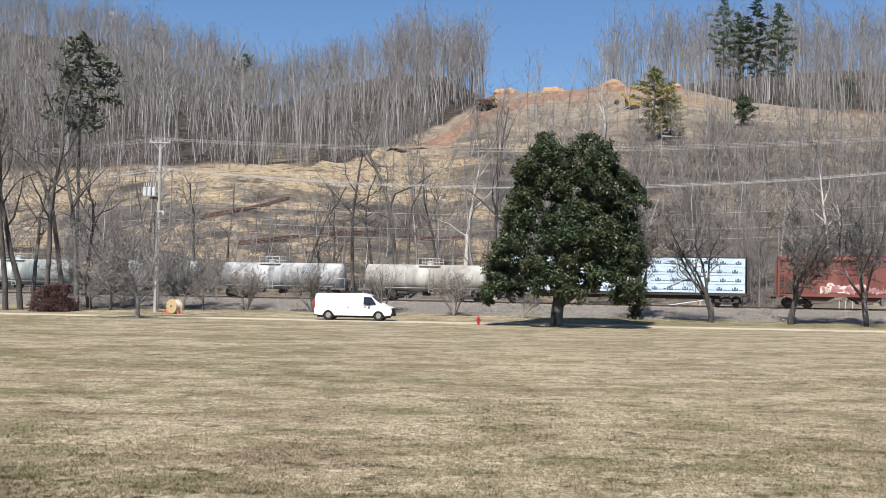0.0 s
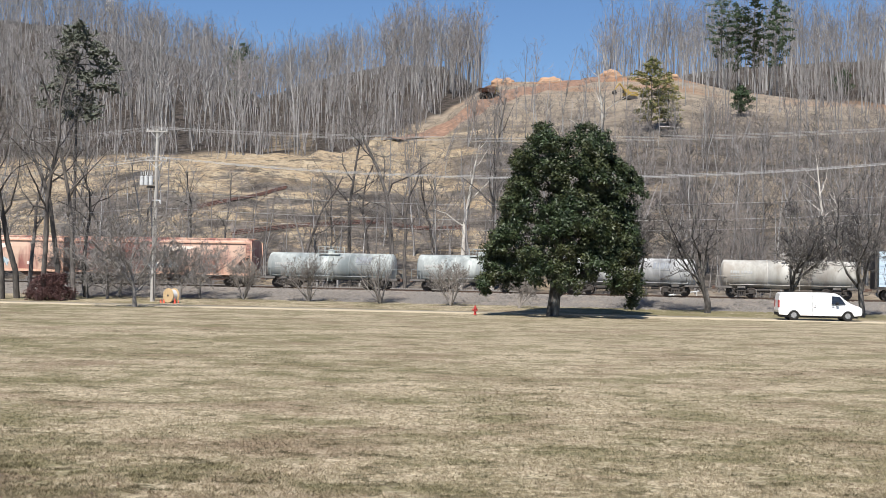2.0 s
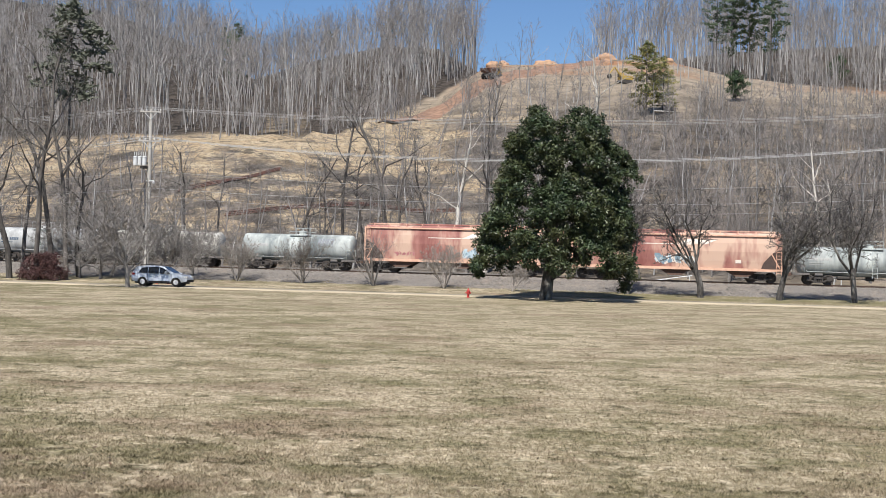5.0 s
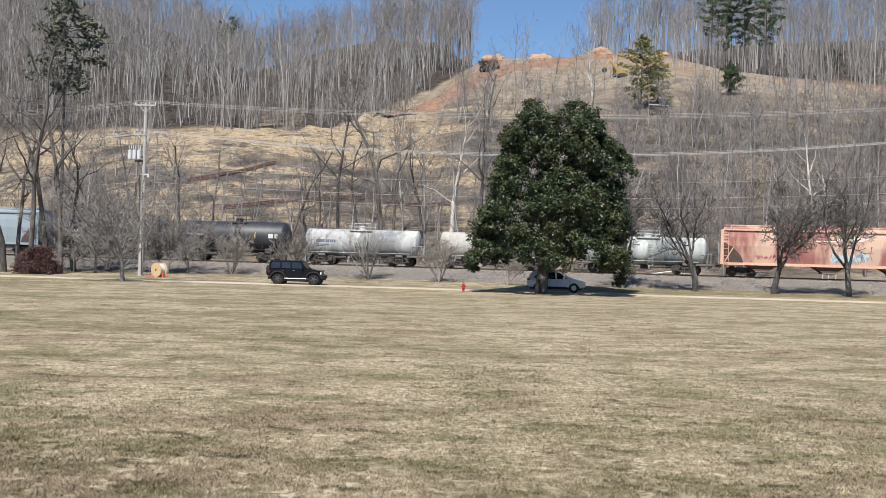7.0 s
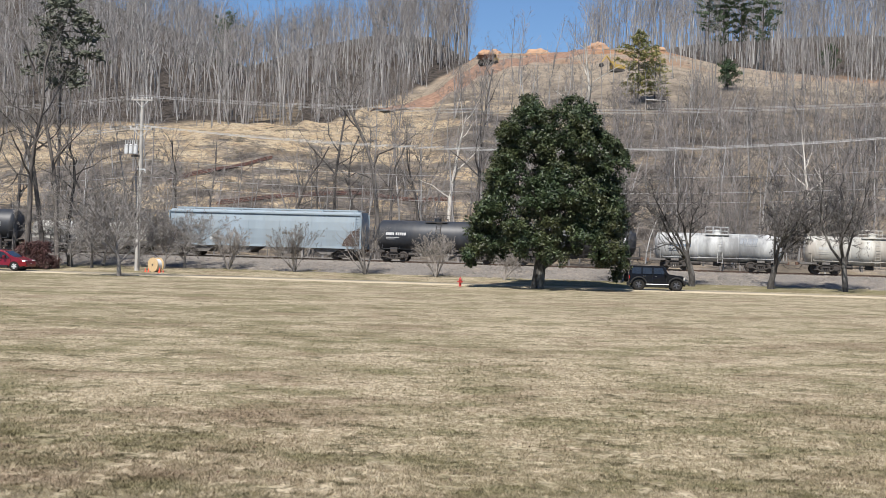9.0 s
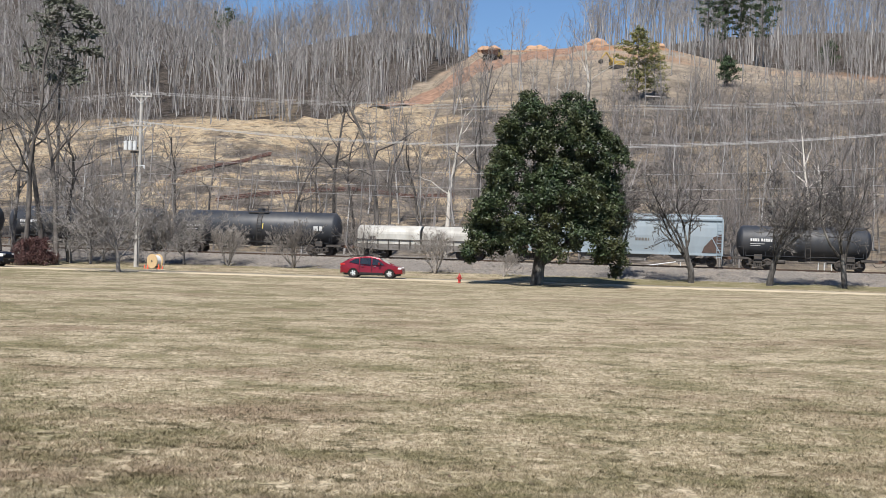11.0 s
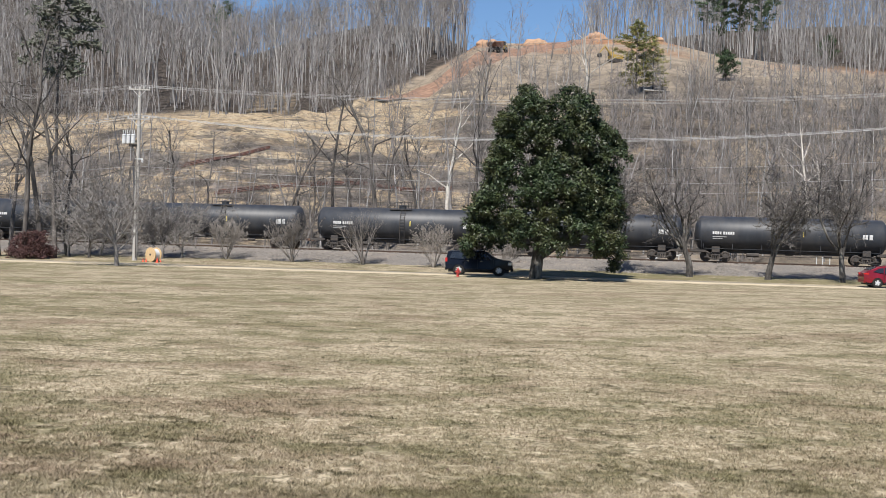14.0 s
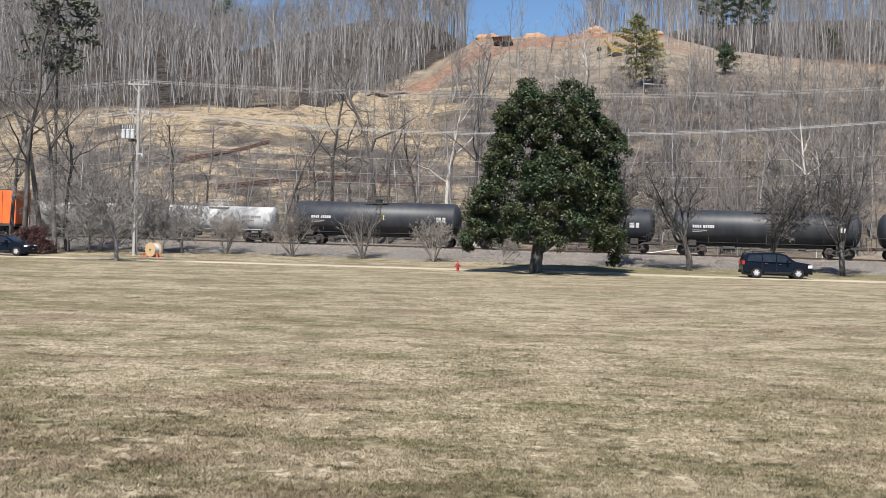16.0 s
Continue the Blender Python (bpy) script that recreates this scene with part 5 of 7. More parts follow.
def bars(car, name, x, z, widths, h, y, material, gap=0.35, tilt=None, label=""):
    """A row of plain bars that stand for lettering on a curved or flat side; y gives the side's place by height."""
    bm = bmesh.new()
    cx = x
    rows = 5
    for w in widths:
        front, back = [], []
        for i in range(rows + 1):
            t = i / rows
            zz = z + h * t
            x0 = cx + (tilt or 0) * t
            for x1 in (x0, x0 + w):
                front.append(bm.verts.new((x1, y(zz), zz)))
                back.append(bm.verts.new((x1, y(zz) + 0.03, zz)))
        for i in range(rows):
            k = 2 * i
            bm.faces.new((front[k], front[k + 1], front[k + 3], front[k + 2]))
            bm.faces.new((front[k], front[k + 2], back[k + 2], back[k]))
            bm.faces.new((front[k + 1], back[k + 1], back[k + 3], front[k + 3]))
        bm.faces.new((front[0], back[0], back[1], front[1]))
        bm.faces.new((front[-2], front[-1], back[-1], back[-2]))
        cx += w * (1 + gap)
    bmesh.ops.recalc_face_normals(bm, faces=bm.faces)
    return part(name, bm, material, car, label)


def blobs(car, name, x, z, w, h, y, materials, seed, count=9):
    """Rounded sprayed patches on a car's side."""
    rng = random.Random(seed)
    for k, m in enumerate(materials):
        bm = bmesh.new()
        for i in range(count):
            cx, cz = x + w * (i + rng.random()) / count, z + h * rng.uniform(0.3, 0.7)
            a, b, tilt = w / count * rng.uniform(0.25, 0.75), h * rng.uniform(0.2, 0.5), rng.uniform(-0.6, 0.6)
            ring = []
            for j in range(14):
                t = 6.2832 * j / 14
                g = 1 + 0.25 * math.sin(3 * t + i)
                px, pz = a * g * math.cos(t), b * g * math.sin(t)
                zz = cz + pz
                ring.append(bm.verts.new((cx + px + tilt * pz, y(zz) - 0.003 * (k + 1), zz)))
            bm.faces.new(ring)
        ext = bmesh.ops.extrude_face_region(bm, geom=list(bm.faces))
        bmesh.ops.translate(bm, verts=[v for v in ext["geom"] if isinstance(v, bmesh.types.BMVert)], vec=(0, 0.02, 0))
        bmesh.ops.recalc_face_normals(bm, faces=bm.faces)
        tagged(part(name, bm, m, car), kind="stuff")


def tank_car(s0, s1, paint, label, r=1.33, zc=2.12, bands=0, platform=0.0, lettering=None, marks=None, ladder_side=0.3, big=False, panels=False):
    ln = s1 - s0
    car = tagged(new("tank_car"), label, "railway tank car", "train cars")
    h = ln / 2
    flat = 0.34 if not big else 0.55
    prof = [(-h, 0.02), (-h + 0.03, r * 0.45), (-h + flat * 0.35, r * 0.75), (-h + flat * 0.7, r * 0.93), (-h + flat, r)]
    body = [(a, b) for a, b in prof]
    if bands:
        for i in range(bands):
            x = -h + flat + (ln - 2 * flat) * (i + 1) / (bands + 1)
            body += [(x - 0.05, r), (x - 0.05, r + 0.018), (x + 0.05, r + 0.018), (x + 0.05, r)]
    body += [(-a, b) for a, b in prof[::-1]]
    part("tank", lathe(bmesh.new(), body, "X", 36, (0, 0, zc)), paint, car, smooth=False).data.polygons.foreach_set("use_smooth", [True] * (36 * (len(body) - 1) + 2))
    # sill, bolsters, end platforms
    bm = bmesh.new()
    box(bm, -h - 0.1, h + 0.1, -0.3, 0.3, 0.80, 1.08)
    for sx in (-1, 1):
        x = sx * (h - 1.9)
        box(bm, x - 0.35, x + 0.35, -1.15, 1.15, 0.82, zc - r * 0.80)
        x = sx * (h - 0.3)
        box(bm, x - 0.75, x + 0.75, -1.42, 1.42, 0.98, 1.05)
        box(bm, x - 0.75, x + 0.75, -1.44, -1.38, 0.86, 1.05)
    part("underframe", bm, M_STEEL if paint in (M_BLACK,) else M_UNDER, car)
    bm = bmesh.new()
    for sx in (-1, 1):
        x = sx * (h + 0.32)
        for y in (-1.36, 1.36):
            rod(bm, (x, y, 1.0), (x, y, 1.95), 0.022, 5)
        rod(bm, (x, -1.36, 1.95), (x, 1.36, 1.95), 0.022, 5)
        rod(bm, (x - sx * 0.9, -1.40, 1.95), (x, -1.36, 1.95), 0.022, 5)
        rod(bm, (x - sx * 0.9, -1.40, 1.02), (x - sx * 0.9, -1.40, 1.95), 0.022, 5)
    part("end_handrail", bm, paint, car)
    # long side rail below the barrel
    bm = bmesh.new()
    rod(bm, (-h + 0.8, -1.42, 1.18), (h - 0.8, -1.42, 1.18), 0.028, 5)
    for i in range(7):
        x = -h + 0.8 + (ln - 1.6) * i / 6
        rod(bm, (x, -1.42, 1.18), (x, -r * 0.78, zc - r * 0.62), 0.02, 5)
    part("side_handrail", bm, paint, car)
    # manway and walkway on top
    top = zc + r
    x = platform
    part("manway", lathe(bmesh.new(), [(top - 0.1, 0.36), (top + 0.22, 0.36), (top + 0.24, 0.40), (top + 0.30, 0.40), (top + 0.36, 0.12), (top + 0.37, 0.02)], "Z", 16, (x, 0, 0)), paint, car)
    bm = bmesh.new()
    for y in (-0.95, 0.62):
        box(bm, x - 1.05, x + 1.05, y, y + 0.33, top - 0.16, top - 0.11)
    part("walkway", bm, M_STEEL if big else paint, car, "steel grating walkway beside the manway")
    for y in (-0.95, 0.95):
        bm = bmesh.new()
        railing(bm, x - 1.05, x + 1.05, y, top - 0.12, 0.72, 4)
        part("railing", bm, M_STEEL if big else paint, car)
    bm = bmesh.new()
    # ladder that follows the barrel
    for sx in (-0.22, 0.22):
        last = None
        for i in range(11):
            w = radians(-20 + 8 * i)
            p = Vector((x + ladder_side + sx, -(r + 0.09) * math.cos(w), zc + (r + 0.09) * math.sin(w)))
            if last is not None:
                rod(bm, last, p, 0.024, 5)
            last = p
        rod(bm, (x + ladder_side + sx, -(r + 0.09) * math.cos(radians(-20)), zc - (r + 0.09) * math.sin(radians(20))), (x + ladder_side + sx, -1.44, 0.70), 0.024, 5)
    for i in range(9):
        w = radians(-20 + 9 * i)
        y, z = -(r + 0.09) * math.cos(w), zc + (r + 0.09) * math.sin(w)
        rod(bm, (x + ladder_side - 0.22, y, z), (x + ladder_side + 0.22, y, z), 0.018, 5)
    for z in (0.78, 1.08, 1.38):
        rod(bm, (x + ladder_side - 0.22, -1.44, z), (x + ladder_side + 0.22, -1.44, z), 0.018, 5)
    part("ladder", bm, M_STEEL if paint is M_BLACK else paint, car)
    # outlet and brake gear under the belly
    bm = bmesh.new()
    box(bm, -0.35, 0.35, -0.35, 0.35, zc - r - 0.35, zc - r + 0.15, bevel=0.05)
    rod(bm, (-h * 0.45, -0.55, 0.68), (-h * 0.45 + 1.1, -0.55, 0.68), 0.2, 10)
    rod(bm, (h * 0.35, -0.5, 0.72), (h * 0.35 + 0.7, -0.5, 0.72), 0.14, 10)
    rod(bm, (-h + 2.2, -0.45, 0.6), (h - 2.2, -0.45, 0.6), 0.03, 5)
    part("brake_gear", bm, M_STEEL, car)

    def skin(z):
        return -math.sqrt(max(0.0, r * r - (z - zc) ** 2)) - 0.012

    for name, mx, z, widths, hh, m, gap, tilt in (lettering or ()):
        bars(car, name, mx, z, widths, hh, skin, m, gap, tilt)
    add_bogies(car, h - 1.9)
    couplers(car, h)
    if panels:
        bm = bmesh.new()
        box(bm, -h + 0.1, -h + 0.16, -1.3, -0.1, 1.05, 2.1)
        part("end_panel", bm, M_WHITE, car, "slanted white end panel")
    TRAIN.append((car, (s0 + s1) / 2))
    return car


M_UNDER = mat("grimy_underframe", (0.16, 0.15, 0.14), (0.09, 0.08, 0.07), 3, 0.8)


def hopper_car(s0, s1, paint, label, top=4.62, bulge=0.12, trim=None, extras=(), bays=3, sprayed=()):
    """A covered hopper: bulging sides, running board, cut-away ends painted dark and chutes below."""
    ln = s1 - s0
    h = ln / 2
    car = tagged(new("hopper_car"), label, "railway hopper car", "train cars")
    w = 1.55
    # body shell: sections (half width, height) swept along, with slope sheets at the ends
    sect = [(w * 0.93, 1.30), (w * 0.99, 1.9), (w + bulge * 0.6, 2.8), (w + bulge * 0.4, 3.6), (w * 0.96, top - 0.28), (w * 0.72, top - 0.08)]
    bm = bmesh.new()
    xs = [-h + 0.12, -h + 1.0, -h + 2.6, 0, h - 2.6, h - 1.0, h - 0.12]
    rings = []
    for x in xs:
        ring = [bm.verts.new((x, -a, z)) for a, z in sect] + [bm.verts.new((x, a, z)) for a, z in sect[::-1]]
        rings.append(ring)
    for a, b in zip(rings, rings[1:]):
        for i in range(len(a)):
            bm.faces.new((a[i], b[i], b[(i + 1) % len(a)], a[(i + 1) % len(a)]))
    bm.faces.new(rings[0])
    bm.faces.new(rings[-1][::-1])
    # ends stay solid behind the corner posts; dark slabs paint each slope sheet's hollow
    bmesh.ops.recalc_face_normals(bm, faces=bm.faces)
    part("body", bm, paint, car, smooth=False)
    trim = trim or paint
    bm = bmesh.new()
    for y in (-1, 1):
        box(bm, -h, h, y * (w + 0.05) - 0.05, y * (w + 0.05) + 0.05, top - 0.42, top - 0.28)
    part("top_rail", bm, trim, car)
    bm = bmesh.new()
    for y in (-1, 1):
        box(bm, -h, h, y * (w + 0.01) - 0.06, y * (w + 0.01) + 0.06, 1.05, 1.30)
    part("side_sill", bm, trim, car)
    for sx in (-1, 1):
        for y in (-1, 1):
            bm = bmesh.new()
            x = sx * (h - 0.06)
            box(bm, x - 0.07, x + 0.07, y * (w + 0.06) - 0.05, y * (w + 0.06) + 0.05, 1.05, top - 0.30)
            part("corner_post", bm, trim, car)
        bm = bmesh.new()
        ladder(bm, sx * (h - 0.35), -w - 0.16, 0.75, top - 0.2)
        part("ladder", bm, trim, car)
        # dark triangular slab that paints the shade of the opening beneath the slope sheet
        bm = bmesh.new()
        x = sx * (h - 0.16)
        prism(bm, [(x, 1.32), (x - sx * 1.75, 1.32), (x - sx * 1.55, 1.85), (x - sx * 0.75, 2.75), (x, 3.05)], -w - 0.115, -w + 0.02)
        part("end_opening", bm, M_SHADE, car, "dark slab painted as the shaded cut-away under the slope sheet")
        bm = bmesh.new()
        rod(bm, (x - sx * 0.1, -w - 0.13, 1.32), (x - sx * 0.85, -w - 0.13, 2.65), 0.05, 5)
        part("end_brace", bm, trim, car)
        bm = bmesh.new()
        box(bm, sx * h - 0.5, sx * h + 0.5, -1.5, 1.5, 1.0, 1.06)
        part("end_platform", bm, M_STEEL, car)
    # welded panel joints on the near side
    for i in range(1, 10):
        x = -h + 1.9 + (ln - 3.8) * i / 10
        bm = bmesh.new()
        last = None
        for a, z in sect[:5]:
            p = [bm.verts.new((x - 0.035, -a - 0.016, z)), bm.verts.new((x + 0.035, -a - 0.016, z))]
            b = [bm.verts.new((x - 0.035, -a + 0.01, z)), bm.verts.new((x + 0.035, -a + 0.01, z))]
            if last:
                bm.faces.new((last[0][0], last[0][1], p[1], p[0]))
                bm.faces.new((last[0][0], p[0], b[0], last[1][0]))
                bm.faces.new((last[0][1], last[1][1], b[1], p[1]))
            last = (p, b)
        bmesh.ops.recalc_face_normals(bm, faces=bm.faces)
        part("panel_joint", bm, paint, car)
    # roof with hatches and running board
    bm = bmesh.new()
    box(bm, -h + 0.1, h - 0.1, -0.33, 0.33, top + 0.06, top + 0.11)
    part("running_board", bm, trim, car)
    bm = bmesh.new()
    for i in range(12):
        x = -h + 0.8 + (ln - 1.6) * i / 11
        box(bm, x - 0.05, x + 0.05, -1.05, 1.05, top - 0.10, top + 0.06)
        rod(bm, (x, -w * 0.92, top - 0.2), (x, -0.4, top + 0.08), 0.03, 5)
    part("roof_ribs", bm, trim, car)
    bm = bmesh.new()
    box(bm, -h + 0.6, h - 0.6, -0.9, -0.45, top - 0.04, top + 0.12, bevel=0.04)
    part("hatch", bm, paint, car)
    # chutes
    for i in range(bays):
        x = -h + 3.6 + (ln - 7.2) * i / max(1, bays - 1)
        bm = bmesh.new()
        prism(bm, [(x - 1.9, 1.32), (x + 1.9, 1.32), (x + 0.55, 0.52), (x - 0.55, 0.52)], -1.35, 1.35)
        part("chute", bm, M_RUST if paint is not M_GREYB else M_UNDER, car)
        bm = bmesh.new()
        box(bm, x - 0.62, x + 0.62, -1.45, 1.45, 0.40, 0.52, bevel=0.02)
        rod(bm, (x - 0.5, -1.5, 0.46), (x + 0.5, -1.5, 0.46), 0.04, 6)
        part("outlet_gate", bm, M_UNDER, car)

    def skin(z):
        return -float(np.interp(z, [a[1] for a in sect], [a[0] for a in sect])) - 0.014

    for name, mx, z, widths, hh, m, gap, tilt in extras:
        bars(car, name, mx, z, widths, hh, skin, m, gap, tilt)
    for bx, bz, bw, bh, mats, seed in sprayed:
        blobs(car, "graffiti", bx, bz, bw, bh, skin, mats, seed)
    add_bogies(car, h - 1.85)
    couplers(car, h)
    TRAIN.append((car, (s0 + s1) / 2))
    return car


# dark colour for the shade inside the hopper ends
M_SHADE = mat("opening_shade_dark", (0.05, 0.035, 0.03), (0.08, 0.05, 0.04), 3, 0.9)


def lumber_car(s0, s1):
    ln = s1 - s0
    h = ln / 2
    car = tagged(new("centerbeam_flatcar"), "black centre-beam flatcar with bulkheads", "railway flatcar", "train cars")
    bm = bmesh.new()
    box(bm, -h, h, -1.35, 1.35, 0.98, 1.18)
    prism(bm, [(-h + 2, 0.98), (h - 2, 0.98), (h - 4, 0.62), (-h + 4, 0.62)], -0.3, 0.3)
    part("deck", bm, M_STEEL, car)
    for sx in (-1, 1):
        bm = bmesh.new()
        x = sx * (h - 0.12)
        box(bm, x - 0.10, x + 0.10, -1.42, 1.42, 1.1, 4.55)
        for z in (1.8, 2.6, 3.4, 4.2):
            box(bm, x - 0.14, x + 0.14, -1.46, 1.46, z, z + 0.12)
        part("bulkhead", bm, M_STEEL, car)
    bm = bmesh.new()
    box(bm, -h, h, -0.12, 0.12, 4.35, 4.55)
    for i in range(11):
        x = -h + 0.4 + (ln - 0.8) * i / 10
        box(bm, x - 0.06, x + 0.06, -0.10, 0.10, 1.1, 4.4)
    part("centre_beam", bm, M_STEEL, car)
    bm = bmesh.new()
    railing(bm, -2.0, 2.0, -1.42, 0.45, 0.5, 2)
    rod(bm, (-2.0, -1.42, 0.95), (-h + 3, -1.42, 0.7), 0.03, 5)
    part("grab_rail", bm, M_STEEL, car)
    rng = random.Random(77)
    cols = 5
    w = (ln - 0.7) / cols
    for i in range(cols):
        for k in range(4):
            x0 = -h + 0.35 + w * i
            z0 = 1.22 + 0.80 * k
            bm = bmesh.new()
            j = rng.uniform(-0.02, 0.02)
            box(bm, x0 + 0.03, x0 + w - 0.03, -1.40 + j, -0.16, z0, z0 + 0.775, bevel=0.035)
            p = part("wrapped_lumber", bm, M_WRAP, car, "white plastic-wrapped lumber bundle")
            bm = bmesh.new()
            for q in range(3):
                cx = x0 + w * (0.17 + 0.31 * q) + (0.30 if k % 2 else 0)
                y = -1.415 + j
                for dx0, dx1, dz0, dz1 in ((-0.26, 0.26, 0.22, 0.33), (-0.26, -0.17, 0.33, 0.46), (0.17, 0.26, 0.33, 0.46), (-0.09, 0.09, 0.36, 0.54), (0.34, 0.70, 0.25, 0.30), (-0.66, -0.36, 0.25, 0.29)):
                    if x0 + 0.1 < cx + dx0 and cx + dx1 < x0 + w - 0.1:
                        box(bm, cx + dx0, cx + dx1, y - 0.004, y + 0.01, z0 + dz0, z0 + dz1)
            part("printed_mark", bm, M_INK, p, "dark printed emblem")
    add_bogies(car, h - 2.0)
    couplers(car, h)
    TRAIN.append((car, (s0 + s1) / 2))


M_HOOD = mat("weathered_hood_steel", (0.46, 0.45, 0.41), (0.36, 0.35, 0.31), 1.2, 0.6, stretch=(1, 1, 0.3), c3=(0.25, 0.235, 0.21), scale3=0.7, amount3=0.7)


def coil_car(s0, s1):
    """A flat car with rounded steel hoods."""
    ln = s1 - s0
    h = ln / 2
    car = tagged(new("coil_car"), "dark coil car under weathered cream hoods", "railway coil car", "train cars")
    bm = bmesh.new()
    prism(bm, [(-h, 1.25), (h, 1.25), (h, 0.95), (h - 2.5, 0.72), (-h + 2.5, 0.72), (-h, 0.95)], -1.45, 1.45)
    part("deck", bm, M_UNDER, car)
    bm = bmesh.new()
    for i in range(13):
        x = -h + 0.3 + (ln - 0.6) * i / 12
        box(bm, x - 0.05, x + 0.05, -1.55, -1.43, 0.9, 1.75)
    box(bm, -h, h, -1.53, -1.47, 1.68, 1.75)
    part("side_stakes", bm, M_STEEL, car)
    for x0, x1 in ((-h + 0.35, -0.12), (0.12, h - 0.35)):
        bm = bmesh.new()
        r = 1.42
        prof = [(y, 1.3) for y in (-r, )] + [(-r, 2.25)] + [(-r * math.cos(radians(a)), 2.25 + 0.85 * math.sin(radians(a))) for a in range(15, 180, 15)] + [(r, 2.25), (r, 1.3)]
        a = [bm.verts.new((x0, y, z)) for y, z in prof]
        b = [bm.verts.new((x1, y, z)) for y, z in prof]
        bm.faces.new(a)
        bm.faces.new(b[::-1])
        for i in range(len(prof) - 1):
            bm.faces.new((a[i], a[i + 1], b[i + 1], b[i]))
        bmesh.ops.recalc_face_normals(bm, faces=bm.faces)
        hood = part("hood", bm, M_HOOD, car, "rounded cream steel hood")
        bm = bmesh.new()
        for k in range(5):
            x = x0 + (x1 - x0) * (k + 0.5) / 5
            box(bm, x - 0.03, x + 0.03, -r - 0.03, -r + 0.01, 1.3, 2.3)
        part("hood_rib", bm, M_HOOD, hood)
        bm = bmesh.new()
        x = (x0 + x1) / 2
        box(bm, x - 0.35, x + 0.35, -0.1, 0.1, 3.08, 3.2)
        rod(bm, (x - 0.3, 0, 3.1), (x - 0.3, 0, 3.45), 0.03, 5)
        rod(bm, (x + 0.3, 0, 3.1), (x + 0.3, 0, 3.45), 0.03, 5)
        rod(bm, (x - 0.3, 0, 3.45), (x + 0.3, 0, 3.45), 0.03, 5)
        part("lifting_eye", bm, M_UNDER, hood)
        bars(car, "stencil", x0 + 1.2, 1.75, (0.28, 0.28), 0.30, lambda z: -r - 0.012, M_STEEL, 0.3, None)
    add_bogies(car, h - 2.0)
    couplers(car, h)
    TRAIN.append((car, (s0 + s1) / 2))


def box_car(s0, s1):
    ln = s1 - s0
    h = ln / 2
    car = tagged(new("boxcar"), "bright orange ribbed freight car", "railway boxcar", "train cars")
    part("body", box(bmesh.new(), -h, h, -1.5, 1.5, 1.1, 4.5, bevel=0.05), M_ORANGE, car)
    bm = bmesh.new()
    for i in range(15):
        x = -h + 0.4 + (ln - 0.8) * i / 14
        box(bm, x - 0.06, x + 0.06, -1.58, -1.48, 1.15, 4.4)
    part("side_rib", bm, M_ORANGE, car)
    part("side_sill", box(bmesh.new(), -h, h, -1.5, 1.5, 0.85, 1.1), M_STEEL, car)
    add_bogies(car, h - 1.9)
    couplers(car, h)
    TRAIN.append((car, (s0 + s1) / 2))


def name_bar(h):
    """A slanted big word as plain bars, with a small line below it."""
    return [("lettering", h - 0.3, 2.50, (0.30, 0.24, 0.12, 0.26, 0.12, 0.26), 0.55, M_INK_B, 0.25, 0.12),
            ("lettering", h - 0.1, 2.34, (1.4,), 0.05, M_INK_B, 0.3, None)]


M_STEN = mat("faded_stencil", (0.30, 0.30, 0.29), (0.38, 0.38, 0.36), 6, 0.7)


def stencil(x, z, m=None, n=(0.16, 0.16, 0.16, 0.16), hgt=0.26):
    return [("stencil", x, z, n, hgt, m or M_STEN, 0.3, None), ("stencil", x + 0.55 + 0.4, z, n[:3] + (0.16, 0.16), hgt, m or M_STEN, 0.3, None),
            ("stencil", x, z - 0.25, (1.3,), 0.06, m or M_STEN, 0.3, None), ("stencil", x, z - 0.40, (0.9,), 0.05, m or M_STEN, 0.3, None)]


M_PINKD = mat("dull_rose_graffiti", (0.45, 0.20, 0.20), (0.36, 0.15, 0.15), 1.6, 0.6)
M_TEALD = mat("slate_blue_graffiti", (0.16, 0.25, 0.31), (0.24, 0.32, 0.36), 1.6, 0.6)


